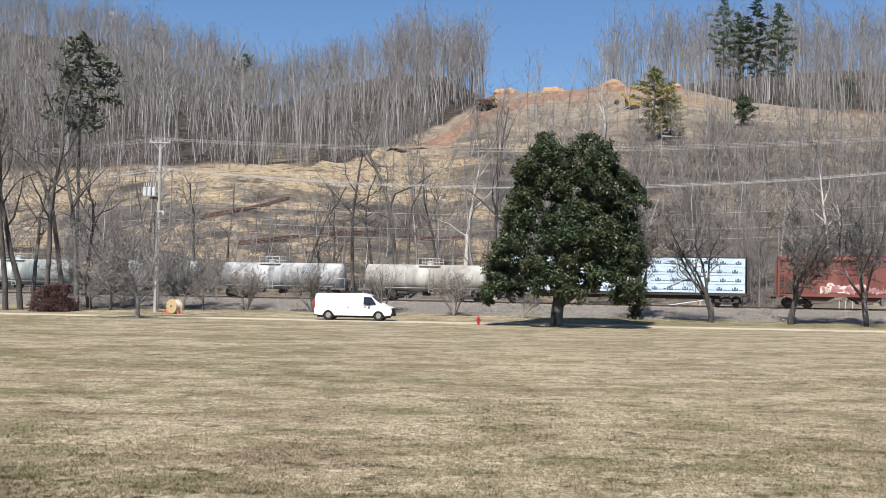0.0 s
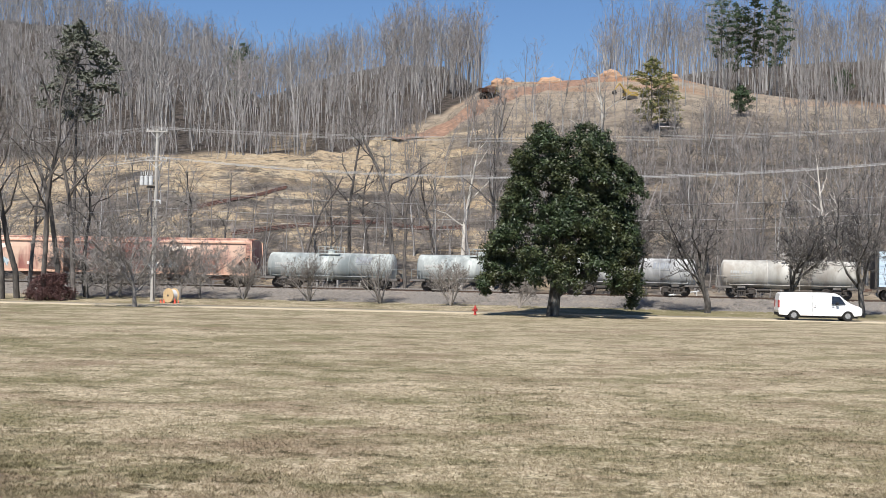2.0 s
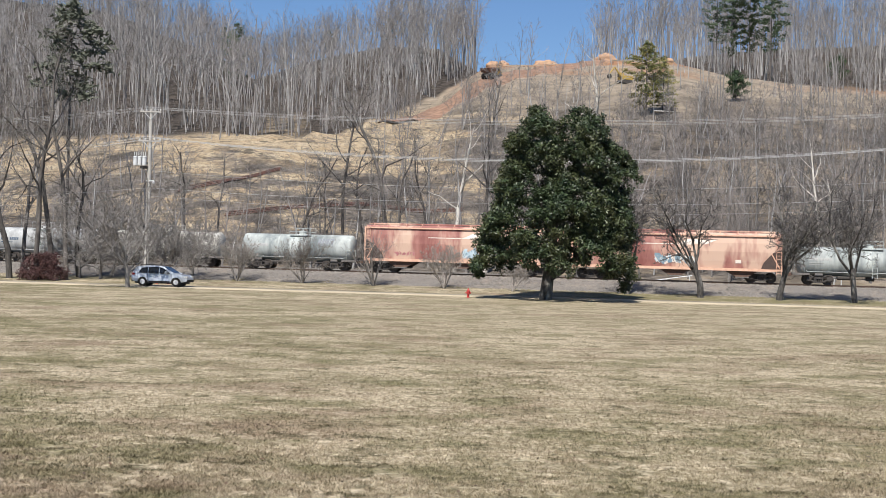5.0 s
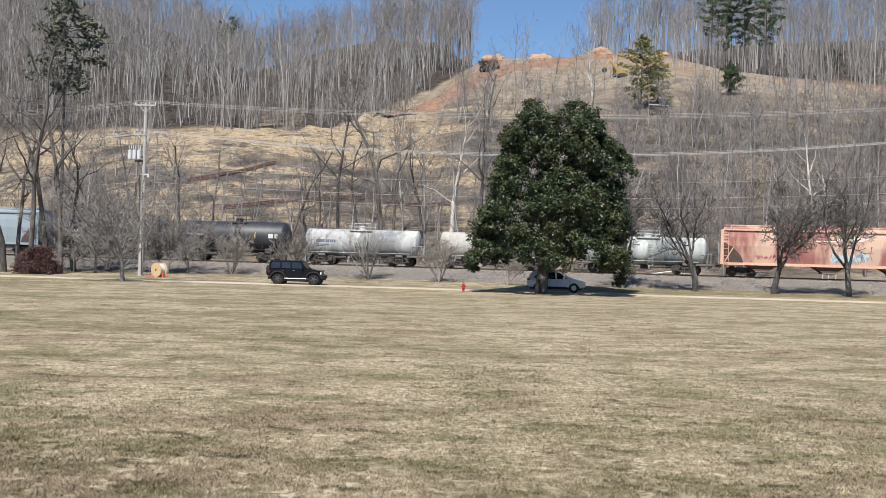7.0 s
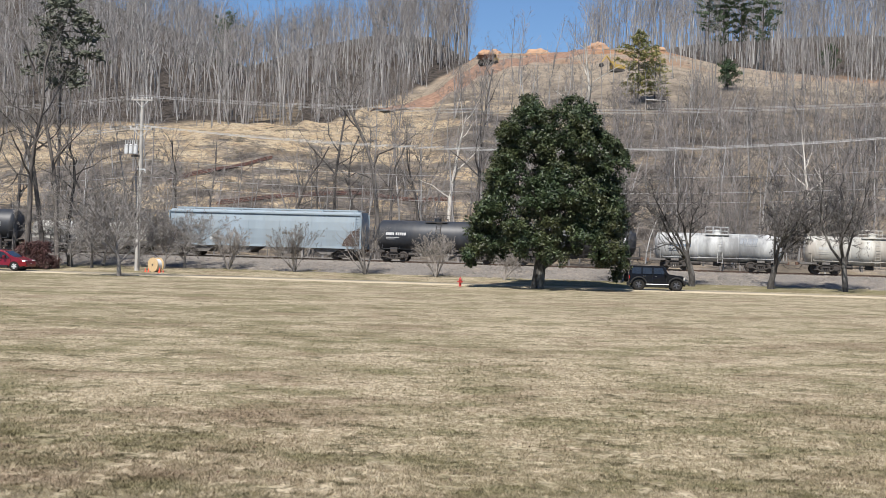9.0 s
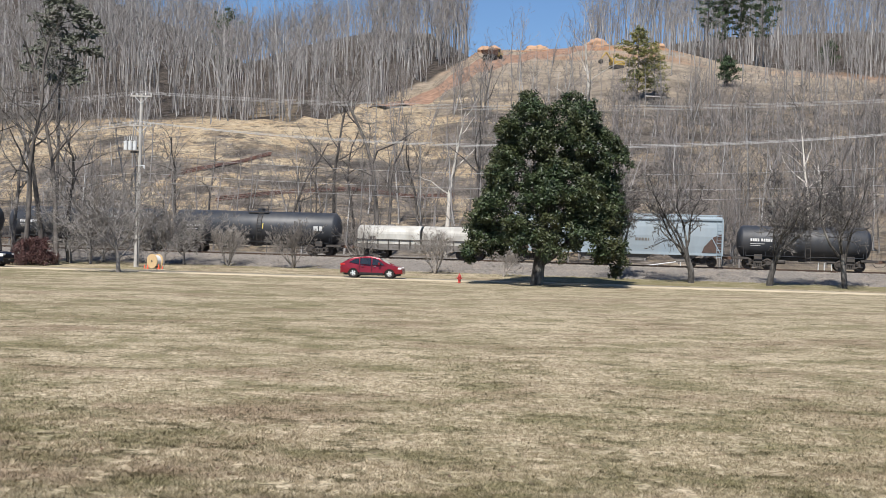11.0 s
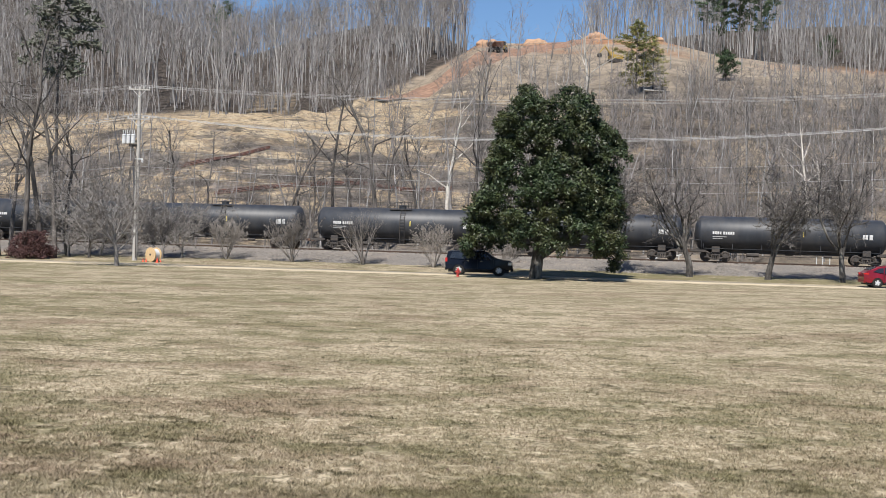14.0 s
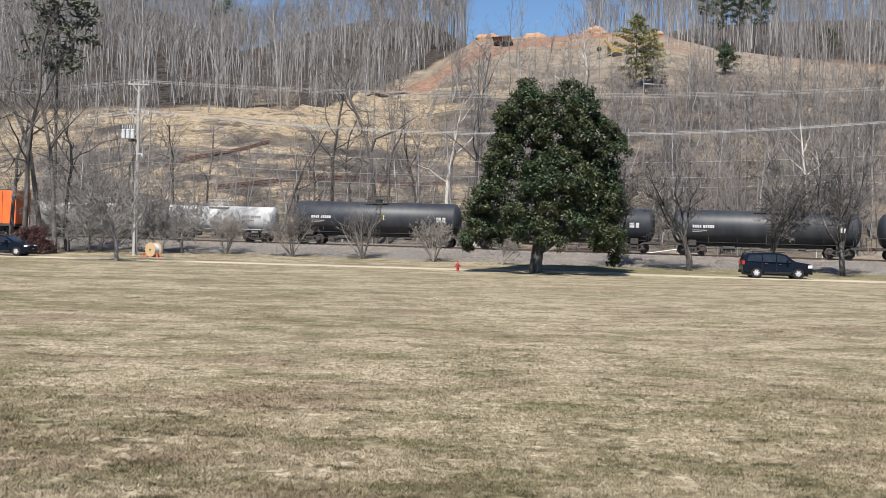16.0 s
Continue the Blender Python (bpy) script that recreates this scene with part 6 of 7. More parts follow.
def build_train():
    red = lambda g: [("stripe", -3.2, 3.36, (4.6,), 0.07, M_CREAM, 0.3, 0.0), ("stripe", 0.2, 3.43, (2.6,), 0.42, M_CREAM, 0.3, 0.9),
                     ("placard", 5.4, 1.75, (0.5,), 0.32, M_CREAM, 0.3, None)]
    hopper_car(31.39, 50.9, M_RED2, "dull red hopper car with pink graffiti", 4.75, 0.02, None,
               [], 4, [(-6.0, 1.32, 4.2, 0.85, (M_PINK, M_CREAM, M_PINKD), 3), (-1.6, 1.35, 2.4, 0.6, (M_PINK, M_PINKD), 5)])
    lumber_car(5.84, 28.9)
    tank_car(-7.66, 4.55, M_WHITE2, "weathered cream tank car", bands=2, platform=0.4, lettering=stencil(-5.2, 2.2))
    tank_car(-22.5, -9.81, M_WHITE, "weathered white tank car with a blue wordmark", bands=3, platform=-1.2, lettering=name_bar(2.6) + stencil(-5.4, 2.2))
    tank_car(-36.42, -25.0, M_GREEN, "pale green tank car with a blue wordmark", bands=2, platform=0.6, lettering=name_bar(2.4) + stencil(-4.8, 2.2))
    tank_car(-51.58, -38.6, M_GREEN, "pale green tank car with a railed walkway", bands=2, platform=-0.1, lettering=name_bar(3.0) + stencil(-5.5, 2.2))
    hopper_car(-72.11, -52.9, M_RED, "faded red covered hopper with a white swoosh", trim=M_PEACH, extras=red(-1.5), sprayed=[(-1.8, 1.6, 3.6, 0.9, (M_TEAL, M_CREAM, M_TEALD), 7)])
    hopper_car(-92.13, -73.13, M_RED, "faded red covered hopper with pale blue graffiti", trim=M_PEACH, extras=red(0.6), sprayed=[(0.2, 1.5, 3.2, 0.9, (M_TEALD, M_TEAL), 11), (-6.5, 1.6, 2.0, 0.5, (M_PINKD,), 12)])
    tank_car(-104.96, -93.4, M_GREEN, "pale green tank car with a slanted end panel", bands=2, platform=0.3, lettering=name_bar(2.5) + stencil(-4.8, 2.2), panels=True)
    tank_car(-118.73, -107.1, M_WHITE2, "grimy cream tank car", bands=2, platform=0.2, lettering=stencil(-4.6, 2.2))
    tank_car(-132.23, -120.66, M_WHITE, "weathered white tank car with a blue wordmark", bands=2, platform=-0.1, lettering=name_bar(2.2) + stencil(-4.4, 2.15, M_INK))
    tank_car(-145.56, -133.9, M_BLACK, "black tank car with white stencils", 1.46, 2.5, platform=0.5, lettering=stencil(-4.6, 2.5, M_MARK) + [("reflector", 2.6, 2.4, (0.07,), 0.5, M_YELLOW, 0.3, None), ("placard", 4.0, 2.35, (0.5, 0.3), 0.42, M_MARK, 0.3, None)], big=True)
    tank_car(-158.94, -147.0, M_BLACK, "black tank car with white stencils", 1.46, 2.5, platform=0.0, lettering=stencil(-4.8, 2.5, M_MARK), big=True)
    hopper_car(-179.97, -160.2, M_GREYB, "blue-grey covered hopper with smooth sides", 4.7, 0.1, None,
               [("stencil", 1.9, 2.3, (0.22,) * 5, 0.26, M_UNDER, 0.3, None), ("stencil", -5.6, 1.6, (0.3, 0.3), 0.3, M_MARK, 0.4, None)], 4)
    coil_car(-195.16, -181.87)
    for i, (a, b) in enumerate(((-213.99, -196.86), (-231.93, -215.1), (-250.36, -233.42), (-269.01, -251.88), (-287.08, -270.4))):
        tank_car(a, b, M_BLACK, "long black tank car with white stencils", 1.55, 2.62, platform=0.35 - 0.2 * (i % 3), big=True,
                 lettering=stencil(-7.0 + 0.2 * i, 2.5, M_MARK) + [("reflector", 1.0, 2.45, (0.07,), 0.5, M_YELLOW, 0.3, None), ("placard", 6.2, 2.35, (0.45, 0.3), 0.45, M_MARK, 0.3, None)])
    tank_car(-301.0, -288.9, M_WHITE, "weathered white tank car", bands=2, platform=0.2, lettering=stencil(2.8, 2.3, M_UNDER))
    tank_car(-314.6, -302.1, M_WHITE2, "grimy cream tank car", bands=2, platform=0.2)
    box_car(-333.0, -316.3)


build_train()

# ---------------- road vehicles ----------------
M_GLASS = mat("tinted_glass", (0.014, 0.017, 0.021), (0.022, 0.026, 0.031), 2, 0.05, spec=0.75)
M_VANW = mat("white_van_paint", (0.80, 0.80, 0.79), (0.76, 0.76, 0.75), 2, 0.35, coat=0.6, spec=0.4)
M_SILV = mat("silver_white_car_paint", (0.44, 0.47, 0.52), (0.40, 0.43, 0.48), 2, 0.3, 0.2, coat=0.8)
M_BLK = mat("black_car_paint", (0.006, 0.006, 0.008), (0.008, 0.008, 0.009), 2, 0.22, coat=0.05, spec=0.14)
M_NAVY = mat("dark_blue_black_paint", (0.005, 0.007, 0.013), (0.007, 0.009, 0.016), 2, 0.22, coat=0.06, spec=0.15)
M_CRIM = mat("metallic_crimson_paint", (0.21, 0.005, 0.014), (0.17, 0.004, 0.010), 2, 0.3, 0.3, coat=0.5)
M_TRIM = mat("black_plastic_trim", (0.012, 0.012, 0.013), (0.018, 0.018, 0.018), 6, 0.7, spec=0.25)
M_RIM = mat("alloy_rim", (0.62, 0.62, 0.63), (0.55, 0.55, 0.56), 6, 0.4, 0.2)
M_RIM_S = mat("dull_steel_rim", (0.33, 0.33, 0.33), (0.24, 0.24, 0.24), 6, 0.6, 0.2)
M_RIMD = mat("dark_rim", (0.14, 0.14, 0.15), (0.10, 0.10, 0.11), 6, 0.35, 0.6)
M_LAMP = mat("clear_lamp_lens", (0.78, 0.78, 0.76), (0.7, 0.7, 0.68), 6, 0.1, spec=0.8)
M_TAIL = mat("red_lamp_lens", (0.45, 0.02, 0.02), (0.38, 0.015, 0.015), 6, 0.15)
M_CHROME = mat("chrome", (0.75, 0.75, 0.76), (0.7, 0.7, 0.71), 6, 0.12, 1.0)
FLEET = []


def arch(cx, r, z0):
    """Points along a wheel arch, from the back to the front."""
    a0 = math.asin(max(-1, min(1, (z0 - 0.36) / r)))
    return [(cx - r * math.cos(a0 + (math.pi - 2 * a0) * i / 10), 0.36 + r * math.sin(a0 + (math.pi - 2 * a0) * i / 10)) for i in range(11)]


def shell(bm, poly, half, belt, top, tuck):
    """A side outline made solid, leaning in above the belt line."""
    def yy(z):
        return half - max(0.0, (z - belt) / (top - belt)) * tuck if z > belt else half - max(0.0, (0.55 - z)) * 0.10
    a = [bm.verts.new((x, -yy(z), z)) for x, z in poly]
    b = [bm.verts.new((x, yy(z), z)) for x, z in poly]
    n = len(poly)
    fa, fb = bm.faces.new(a), bm.faces.new(b[::-1])
    for i in range(n):
        bm.faces.new((a[i], b[i], b[(i + 1) % n], a[(i + 1) % n]))
    rim = [e for f in (fa, fb) for e in f.edges]
    bmesh.ops.bevel(bm, geom=rim, offset=0.05, segments=3, affect="EDGES", profile=0.6)
    bmesh.ops.triangulate(bm, faces=[f for f in bm.faces if len(f.verts) > 4])
    bmesh.ops.recalc_face_normals(bm, faces=bm.faces)
    return yy


def slab_on(bm, poly, yy, side, out=0.012, thick=0.03):
    a = [bm.verts.new((x, side * (yy(z) + out), z)) for x, z in poly]
    b = [bm.verts.new((x, side * (yy(z) + out - thick), z)) for x, z in poly]
    n = len(poly)
    bm.faces.new(a)
    bm.faces.new(b[::-1])
    for i in range(n):
        bm.faces.new((a[i], b[i], b[(i + 1) % n], a[(i + 1) % n]))
    bmesh.ops.recalc_face_normals(bm, faces=bm.faces)


def quad_slab(bm, p, thick=0.02):
    v = [Vector(q) for q in p]
    nrm = (v[1] - v[0]).cross(v[2] - v[0]).normalized() * thick
    a = [bm.verts.new(q + nrm) for q in v]
    b = [bm.verts.new(q - nrm) for q in v]
    bm.faces.new(a)
    bm.faces.new(b[::-1])
    for i in range(4):
        bm.faces.new((a[i], b[i], b[(i + 1) % 4], a[(i + 1) % 4]))
    bmesh.ops.recalc_face_normals(bm, faces=bm.faces)


def road_wheel(parent, x, y, r, rim, spokes):
    s = -1 if y < 0 else 1
    w = part("wheel", lathe(bmesh.new(), [(-0.10, r * 0.55), (-0.115, r * 0.68), (-0.11, r * 0.93), (-0.085, r), (0.085, r), (0.11, r * 0.93), (0.115, r * 0.68), (0.10, r * 0.55)], "Y", 28, ring=True), M_RUBBER, parent, "black rubber tyre on its rim", at=pose(x, y, r))
    part("rim", lathe(bmesh.new(), [(s * 0.02, r * 0.60), (s * 0.09, r * 0.64), (s * 0.108, r * 0.62), (s * 0.09, r * 0.56), (s * 0.03, r * 0.52)], "Y", 24, ring=True), rim, w)
    # added dark disc that closes the rim behind its spokes
    part("brake_disc", lathe(bmesh.new(), [(s * 0.01, 0.02), (s * 0.01, r * 0.60), (s * 0.03, r * 0.60), (s * 0.03, 0.02)], "Y", 20), M_TRIM, w)
    bm = bmesh.new()
    for i in range(spokes):
        a = 6.2832 * i / spokes
        m = Matrix.Rotation(a, 4, "Y")
        box(bm, -0.05, 0.05, min(s * 0.05, s * 0.098), max(s * 0.05, s * 0.098), 0.02, r * 0.60, m)
    lathe(bm, [(s * 0.04, 0.08), (s * 0.105, 0.07), (s * 0.11, 0.01)], "Y", 12)
    part("spokes", bm, rim, w)
    return w


def vehicle(name, label, category, paint, poly_top, length, half, belt, top, tuck, axles, r, windows, windscreen, rear_glass, lamps, tails,
            rim=None, spokes=5, sill=0.34, trim_sill=True, rack=False, spare=False, seams=(), handles=()):
    """poly_top runs from the tail's foot over the roof to the nose's foot; the arches close it below."""
    car = tagged(new(name), label, category)
    foot = []
    for cx in sorted(axles, reverse=True):
        foot += arch(cx, r + 0.07, sill)[::-1]
    body_bm = bmesh.new()
    yy = shell(body_bm, poly_top + foot, half, belt, top, tuck)
    part("body", body_bm, paint, car)
    bm = bmesh.new()
    for cx in axles:
        lathe(bm, [(-half + 0.16, r + 0.05), (half - 0.16, r + 0.05)], "Y", 18, (cx, 0, 0.40))
    box(bm, -length / 2 + 0.25, length / 2 - 0.3, -half + 0.12, half - 0.12, 0.22, 0.42)
    part("underbody", bm, M_TRIM, car)
    if trim_sill:
        for s in (-1, 1):
            part("sill", box(bmesh.new(), axles[0] + r + 0.12, axles[1] - r - 0.12, s * (half + 0.005) - 0.035, s * (half + 0.005) + 0.035, sill - 0.07, sill + 0.10, bevel=0.02), M_TRIM, car)
    for w in windows:
        for s in (-1, 1):
            bm = bmesh.new()
            slab_on(bm, w, yy, s)
            part("side_window", bm, M_GLASS, car, "dark tinted window")
    for glass, nm in ((windscreen, "windscreen"), (rear_glass, "rear_window")):
        if glass:
            (x0, z0), (x1, z1) = glass
            bm = bmesh.new()
            quad_slab(bm, [(x0, -yy(z0) + 0.03, z0), (x0, yy(z0) - 0.03, z0), (x1, yy(z1) - 0.04, z1), (x1, -yy(z1) + 0.04, z1)])
            part(nm, bm, M_GLASS, car)
    for (x0, x1, z0, z1), m, nm in [(q, M_LAMP, "headlight") for q in lamps] + [(q, M_TAIL, "tail_light") for q in tails]:
        for s in (-1, 1):
            y0, y1 = sorted((s * (half - 0.42), s * (half + 0.008)))
            part(nm, box(bmesh.new(), x0, x1, y0, y1, z0, z1, bevel=0.02), m, car)
    for x in (axles[1] - r - 0.42,):
        for s in (-1, 1):
            y0, y1 = sorted((s * (half - 0.04), s * (half + 0.20)))
            part("mirror", box(bmesh.new(), x - 0.08, x + 0.10, y0, y1, belt + 0.02, belt + 0.22, bevel=0.03), M_TRIM if paint is M_VANW else paint, car)
    for x, z0, z1 in seams:
        for s in (-1, 1):
            bm = bmesh.new()
            slab_on(bm, [(x - 0.008, z0), (x + 0.008, z0), (x + 0.008, z1), (x - 0.008, z1)], yy, s, 0.006, 0.02)
            part("door_seam", bm, M_TRIM, car)
    for x, z in handles:
        for s in (-1, 1):
            y0, y1 = sorted((s * (half - 0.02), s * (half + 0.035)))
            part("door_handle", box(bmesh.new(), x - 0.09, x + 0.09, y0, y1, z - 0.014, z + 0.014, bevel=0.006), M_TRIM if paint is M_VANW else (M_SILV if paint is M_SILV else M_CHROME), car)
    if rack:
        for s in (-1, 1):
            bm = bmesh.new()
            y = s * (half - tuck - 0.08)
            rod(bm, (-length * 0.36, y, top + 0.05), (length * 0.10, y, top + 0.05), 0.02, 6)
            for x in (-length * 0.36, -length * 0.13, length * 0.10):
                rod(bm, (x, y, top - 0.03), (x, y, top + 0.05), 0.02, 5)
            part("roof_rail", bm, M_TRIM, car)
    for x, w in ((-length / 2 + 0.02, 0.14), (length / 2 - 0.12, 0.14)):
        part("bumper", box(bmesh.new(), x - 0.04, x + w, -half + 0.06, half - 0.06, 0.36, 0.58, bevel=0.04), M_TRIM if paint is not M_CRIM else paint, car)
    part("number_plate", box(bmesh.new(), length / 2 + 0.0, length / 2 + 0.012, -0.15, 0.15, 0.5, 0.62), M_CAN, car)
    if spare:
        part("spare_wheel", lathe(bmesh.new(), [(-0.28, 0.1), (-0.28, r * 0.9), (-0.22, r), (-0.06, r), (0, r * 0.9), (0, 0.1)], "X", 24, (-length / 2 + 0.02, 0, 1.02)), M_RUBBER, car)
    wheels = [(road_wheel(car, x, s * (half - 0.13), r, rim or M_RIM, spokes), x, s * (half - 0.13)) for x in axles for s in (-1, 1)]
    FLEET.append((car, wheels, r))
    return car


def build_fleet():
    vehicle("cargo_van", "white windowless cargo van driving on the road", "van", M_VANW,
            [(-3.02, 0.42), (-3.06, 0.75), (-3.03, 1.5), (-2.95, 1.98), (-2.80, 2.08), (0.6, 2.12), (1.15, 2.06), (1.45, 1.92), (2.12, 1.30), (2.85, 1.10), (3.03, 0.98), (3.08, 0.70), (3.02, 0.42)],
            6.1, 1.0, 1.2, 2.12, 0.17, (-1.92, 2.03), 0.39,
            [[(0.84, 1.25), (1.86, 1.25), (1.46, 1.82), (0.88, 1.86)]], ((2.06, 1.36), (1.47, 1.93)), None,
            [(2.84, 3.04, 0.72, 0.98)], [(-3.06, -2.98, 0.95, 1.5)], M_RIM_S, 8, 0.36, False,
            seams=((0.80, 0.42, 1.9), (1.75, 0.45, 1.3), (-0.55, 0.45, 1.9), (-1.35, 0.8, 1.95)), handles=((0.95, 1.12), (-0.4, 1.12)))
    van = FLEET[-1][0]
    part("grille", box(bmesh.new(), 3.0, 3.10, -0.8, 0.8, 0.60, 0.98, bevel=0.02), M_TRIM, van, "black plastic grille")
    part("nose_bumper", box(bmesh.new(), 2.72, 3.16, -0.98, 0.98, 0.38, 0.60, bevel=0.04), M_TRIM, van)
    vehicle("silver_crossover", "silver-white compact crossover with black lower trim", "car", M_SILV,
            [(-2.22, 0.42), (-2.27, 0.75), (-2.18, 1.02), (-1.98, 1.42), (-1.80, 1.56), (-0.9, 1.64), (-0.1, 1.63), (0.35, 1.54), (1.12, 1.06), (1.95, 0.92), (2.2, 0.76), (2.26, 0.58), (2.20, 0.42)],
            4.5, 0.92, 0.98, 1.64, 0.20, (-1.36, 1.34), 0.36,
            [[(-1.72, 1.05), (-0.98, 1.03), (-0.98, 1.50), (-1.45, 1.44)], [(-0.90, 1.03), (-0.06, 1.01), (-0.10, 1.53), (-0.90, 1.51)], [(0.02, 1.01), (0.86, 1.03), (0.30, 1.44), (-0.02, 1.52)]],
            ((1.08, 1.08), (0.38, 1.54)), ((-2.12, 1.10), (-1.83, 1.53)), [(1.98, 2.22, 0.72, 0.86)], [(-2.25, -1.98, 0.88, 1.02)], M_RIM, 9, 0.34, True, True,
            seams=((-0.94, 0.42, 1.0), (-0.02, 0.42, 1.0), (0.98, 0.42, 1.0)), handles=((-0.72, 0.88), (0.20, 0.88)))
    vehicle("off_roader", "black boxy four-door off-roader with a rear spare wheel", "car", M_BLK,
            [(-2.05, 0.50), (-2.07, 1.15), (-2.02, 1.78), (-1.92, 1.84), (0.42, 1.86), (0.52, 1.80), (0.86, 1.22), (1.96, 1.12), (2.04, 1.02), (2.06, 0.62), (2.02, 0.52)],
            4.3, 0.90, 1.18, 1.86, 0.12, (-1.36, 1.48), 0.44,
            [[(-1.90, 1.24), (-1.18, 1.24), (-1.18, 1.72), (-1.88, 1.72)], [(-1.08, 1.24), (-0.36, 1.24), (-0.36, 1.72), (-1.08, 1.72)], [(-0.26, 1.24), (0.62, 1.24), (0.40, 1.70), (-0.26, 1.72)]],
            ((0.84, 1.26), (0.54, 1.78)), ((-2.07, 1.24), (-2.03, 1.72)), [(2.0, 2.07, 0.82, 1.02)], [(-2.09, -2.03, 0.85, 1.08)], M_RIMD, 5, 0.48, False, False, True,
            seams=((-1.13, 0.55, 1.2), (-0.31, 0.55, 1.2), (0.72, 0.55, 1.2)), handles=((-0.95, 1.08), (-0.10, 1.08)))
    jeep = FLEET[-1][0]
    for s in (-1, 1):
        for cx in (-1.36, 1.48):
            pts = [(cx + 0.60 * math.cos(radians(a)), s * 0.94, 0.42 + 0.56 * math.sin(radians(a))) for a in range(10, 171, 10)]
            new("fender_flare", raw_mesh("fender_flare", *sweep(pts, 0.075, 6), M_TRIM)).parent = jeep
        bm = bmesh.new()
        rod(bm, (-0.80, s * 0.96, 0.46), (0.90, s * 0.96, 0.46), 0.032, 8)
        part("side_step", bm, M_RIM, jeep, "bright tubular side step")
    part("winch_bumper", box(bmesh.new(), 2.02, 2.26, -0.8, 0.8, 0.52, 0.74, bevel=0.04), M_TRIM, jeep)
    crossover = [(-2.40, 0.44), (-2.45, 0.82), (-2.36, 1.10), (-2.02, 1.30), (-1.45, 1.56), (-0.5, 1.68), (0.1, 1.66), (0.6, 1.54), (1.36, 1.08), (2.1, 0.94), (2.36, 0.80), (2.44, 0.58), (2.38, 0.42)]
    glass = [[(-1.75, 1.20), (-0.98, 1.10), (-0.98, 1.50), (-1.30, 1.46)], [(-0.90, 1.09), (-0.02, 1.04), (-0.04, 1.56), (-0.90, 1.53)], [(0.06, 1.04), (1.04, 1.04), (0.52, 1.44), (0.06, 1.55)]]
    vehicle("red_crossover", "metallic crimson crossover with a sloping tail", "car", M_CRIM, crossover, 4.85, 0.94, 1.02, 1.68, 0.22, (-1.42, 1.42), 0.38, glass,
            ((1.32, 1.10), (0.64, 1.53)), ((-1.98, 1.34), (-1.50, 1.56)), [(2.08, 2.36, 0.74, 0.88)], [(-2.43, -2.06, 0.98, 1.10)], M_RIM, 5, 0.34, True, True,
            seams=((-0.94, 0.44, 1.04), (0.02, 0.44, 1.0), (1.14, 0.44, 1.0)), handles=((-0.70, 0.94), (0.26, 0.92)))
    vehicle("large_suv", "large dark blue-black SUV with bright alloy wheels", "car", M_NAVY,
            [(-2.54, 0.48), (-2.60, 0.85), (-2.54, 1.28), (-2.36, 1.78), (-2.20, 1.88), (-0.6, 1.93), (0.25, 1.91), (0.62, 1.80), (1.28, 1.27), (2.34, 1.17), (2.54, 1.04), (2.60, 0.70), (2.54, 0.46)],
            5.2, 1.0, 1.18, 1.93, 0.20, (-1.55, 1.55), 0.42,
            [[(-2.26, 1.26), (-1.18, 1.24), (-1.18, 1.76), (-2.08, 1.76)], [(-1.08, 1.24), (-0.14, 1.23), (-0.14, 1.80), (-1.08, 1.79)], [(-0.04, 1.23), (1.02, 1.22), (0.52, 1.72), (-0.04, 1.79)]],
            ((1.26, 1.27), (0.66, 1.79)), ((-2.50, 1.34), (-2.36, 1.80)), [(2.26, 2.56, 0.84, 1.06)], [(-2.60, -2.44, 1.0, 1.30)], M_RIM, 6, 0.40, True, True,
            seams=((-1.13, 0.5, 1.2), (-0.09, 0.5, 1.2), (1.12, 0.5, 1.2)), handles=((-0.86, 1.10), (0.20, 1.10)))
    vehicle("dark_crossover", "dark blue-black crossover entering on the road", "car", M_NAVY, crossover, 4.85, 0.94, 1.02, 1.68, 0.22, (-1.42, 1.42), 0.38, glass,
            ((1.32, 1.10), (0.64, 1.53)), ((-1.98, 1.34), (-1.50, 1.56)), [(2.08, 2.36, 0.74, 0.88)], [(-2.43, -2.06, 0.98, 1.10)], M_RIM, 5, 0.34, True, True,
            seams=((-0.94, 0.44, 1.04), (0.02, 0.44, 1.0)), handles=((-0.70, 0.94), (0.26, 0.92)))


build_fleet()


# ---------------- what moves ----------------


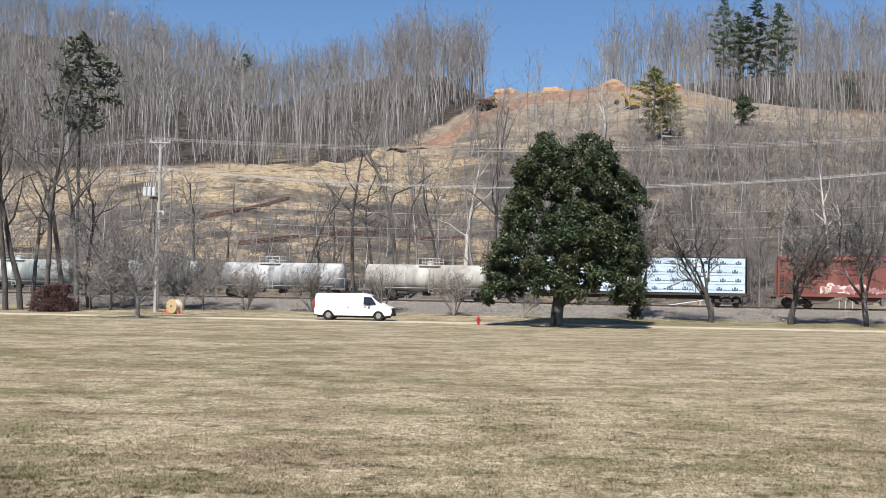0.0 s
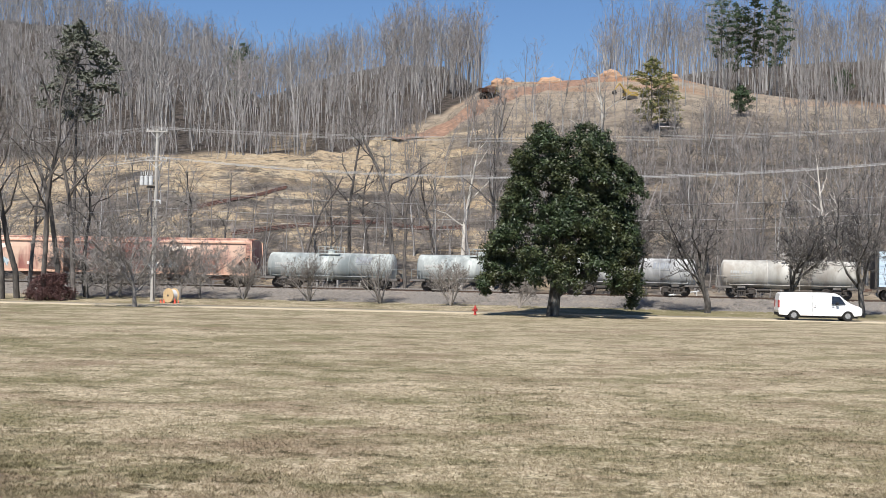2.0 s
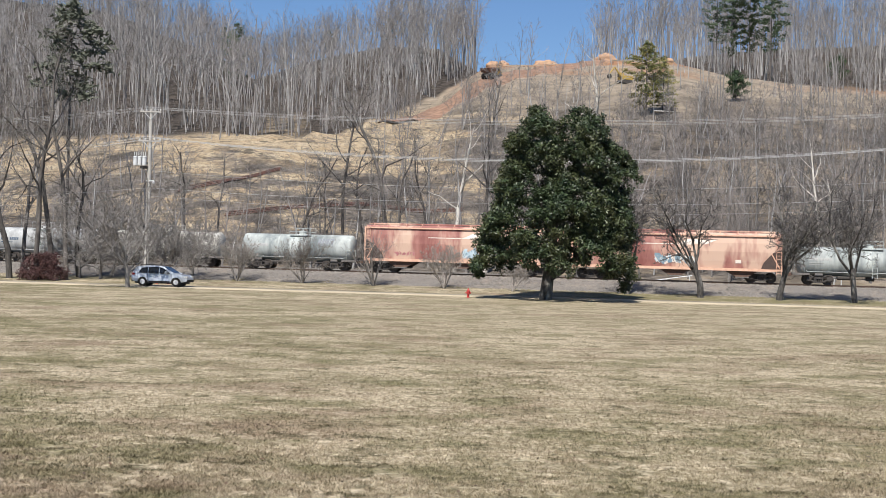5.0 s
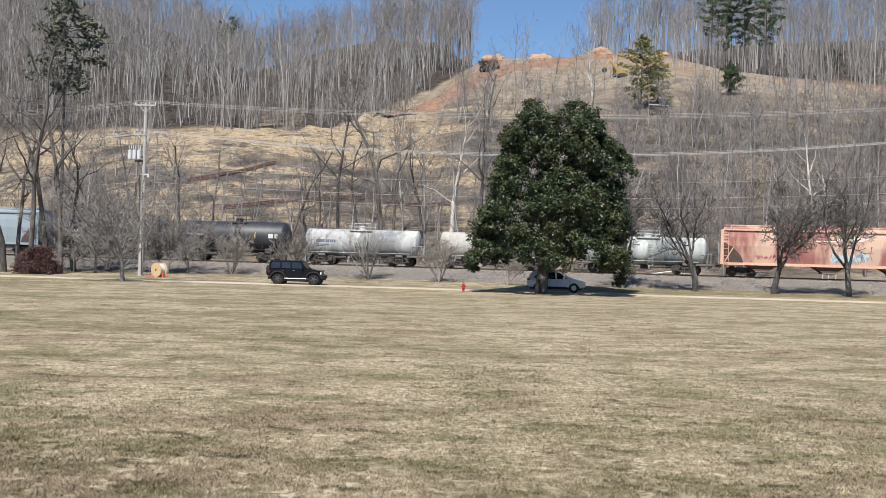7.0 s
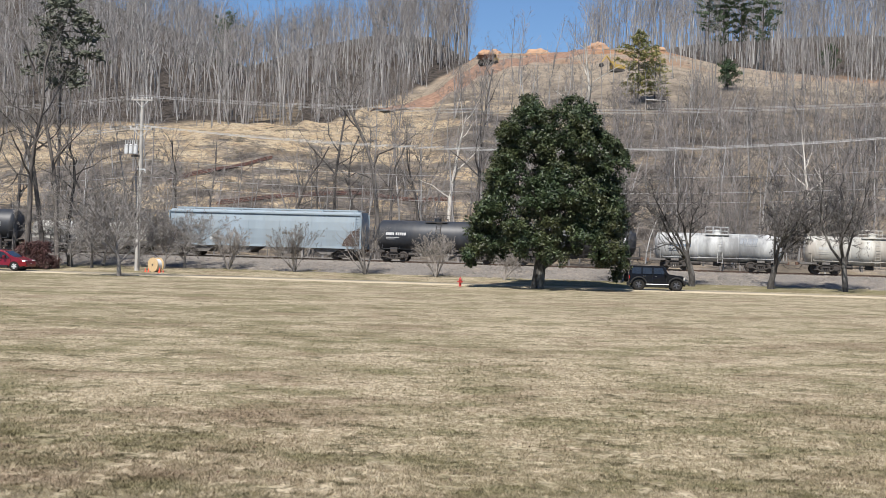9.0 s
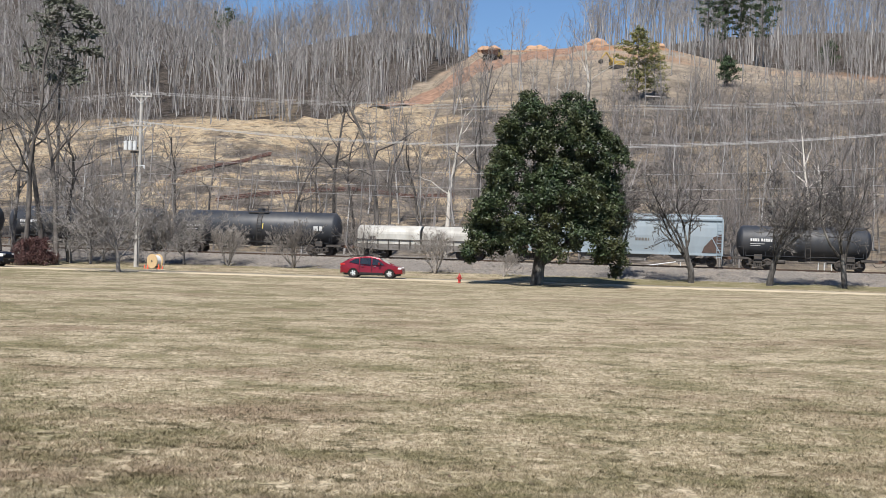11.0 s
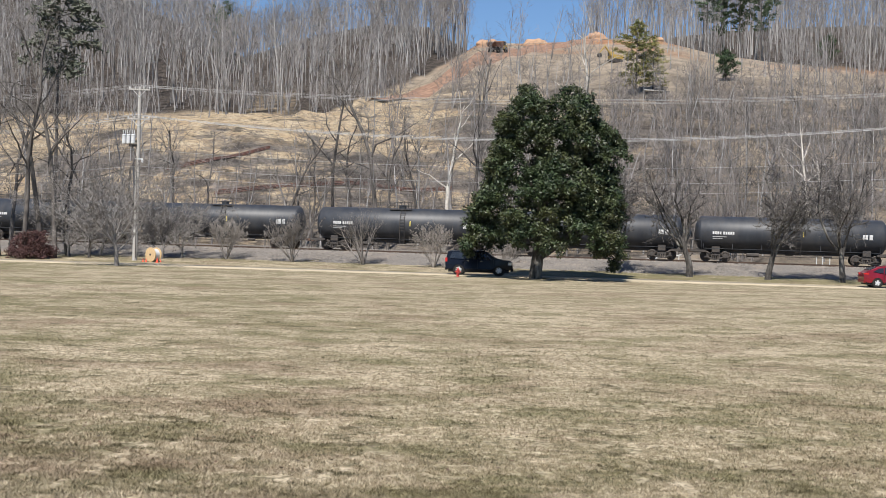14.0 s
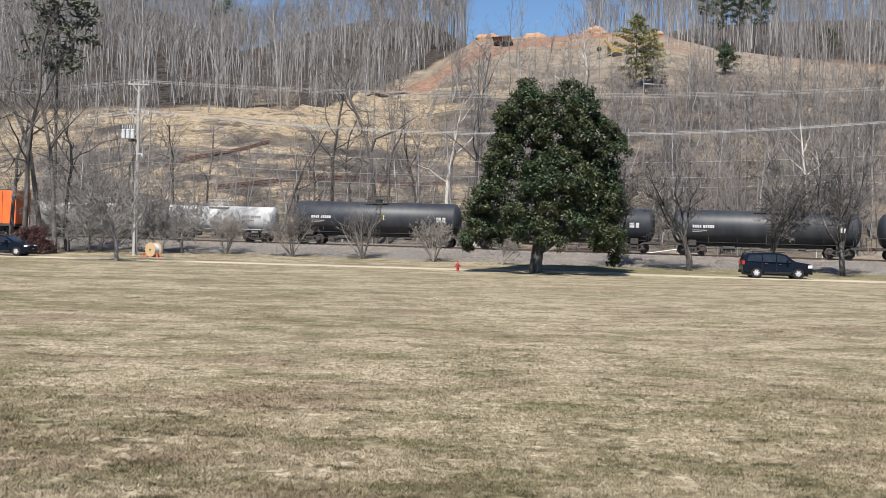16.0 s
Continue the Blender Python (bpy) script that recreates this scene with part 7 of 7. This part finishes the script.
def glide(v0, acc, t0, t1, s_ref):
    """Way along the lane: steady before t0 and after t1, evenly slowing between."""
    def s(t):
        k = min(max(t, t0), t1)
        v = v0 + acc * (k - t0)
        base = s_ref + v0 * (k - t0) + 0.5 * acc * (k - t0) ** 2
        return base + v * (t - k)
    return s


DRIVES = [
    glide(17.85, 0.0, 0.0, 2.0, -6.88),
    glide(16.34, -0.302, 4.2, 8.5, -34.52),
    glide(15.02, -0.545, 6.3, 9.0, -20.66),
    glide(15.81, -0.731, 9.0, 13.5, -34.11),
    glide(14.61, -0.897, 11.3, 16.0, -31.66),
    glide(15.5, 0.0, 0.0, 16.0, -33.73 - 15.5 * 16),
]


def motions():
    for car, s in TRAIN:
        rows = []
        for t in (0.0, 8.0, 16.0):
            x, y = site(s + SPEED * t, 0)
            rows.append((t, pose(x, y, RAIL_Z, 0, 0, HEAD)))
        walk(car, rows)
    # wheelsets roll; those at the same place in their bogie share one turn
    roll = {}
    for w in WHEELSET:
        at = w.matrix_basis.translation.copy()
        key = at.x > 0
        if key not in roll:
            walk(w, [(k / 30, pose(*at, 0, math.degrees(SPEED * k / 30 / 0.46), 0)) for k in range(481)])
            roll[key] = w.animation_data
        else:
            w.rotation_mode = "QUATERNION"
            own = w.animation_data_create()
            own.action, own.action_slot = roll[key].action, roll[key].action_slot
    turn = -math.degrees(math.atan(ROAD_TAN))
    for (car, wheels, r), s in zip(FLEET, DRIVES):
        walk(car, [(k / 2, pose(*lane(s(k / 2)), 0.056, 0, 0, turn)) for k in range(33)])
        for w, x, y in wheels:
            walk(w, [(k / 30, pose(x, y, r, 0, math.degrees(s(k / 30) / r), 0)) for k in range(481)])
    path = [(0.0, 10.9, 325.0), (3.5, 13.6, 329.5), (7.0, 15.4, 333.0), (9.0, 15.9, 334.0), (12.5, 18.6, 339.0), (14.5, 19.8, 341.0), (16.0, 21.3, 344.0)]
    walk(DUMPER, [(t, pose(x, y, on_ground(x, y) + 0.2, 0, -8, 62)) for t, x, y in path])


motions()
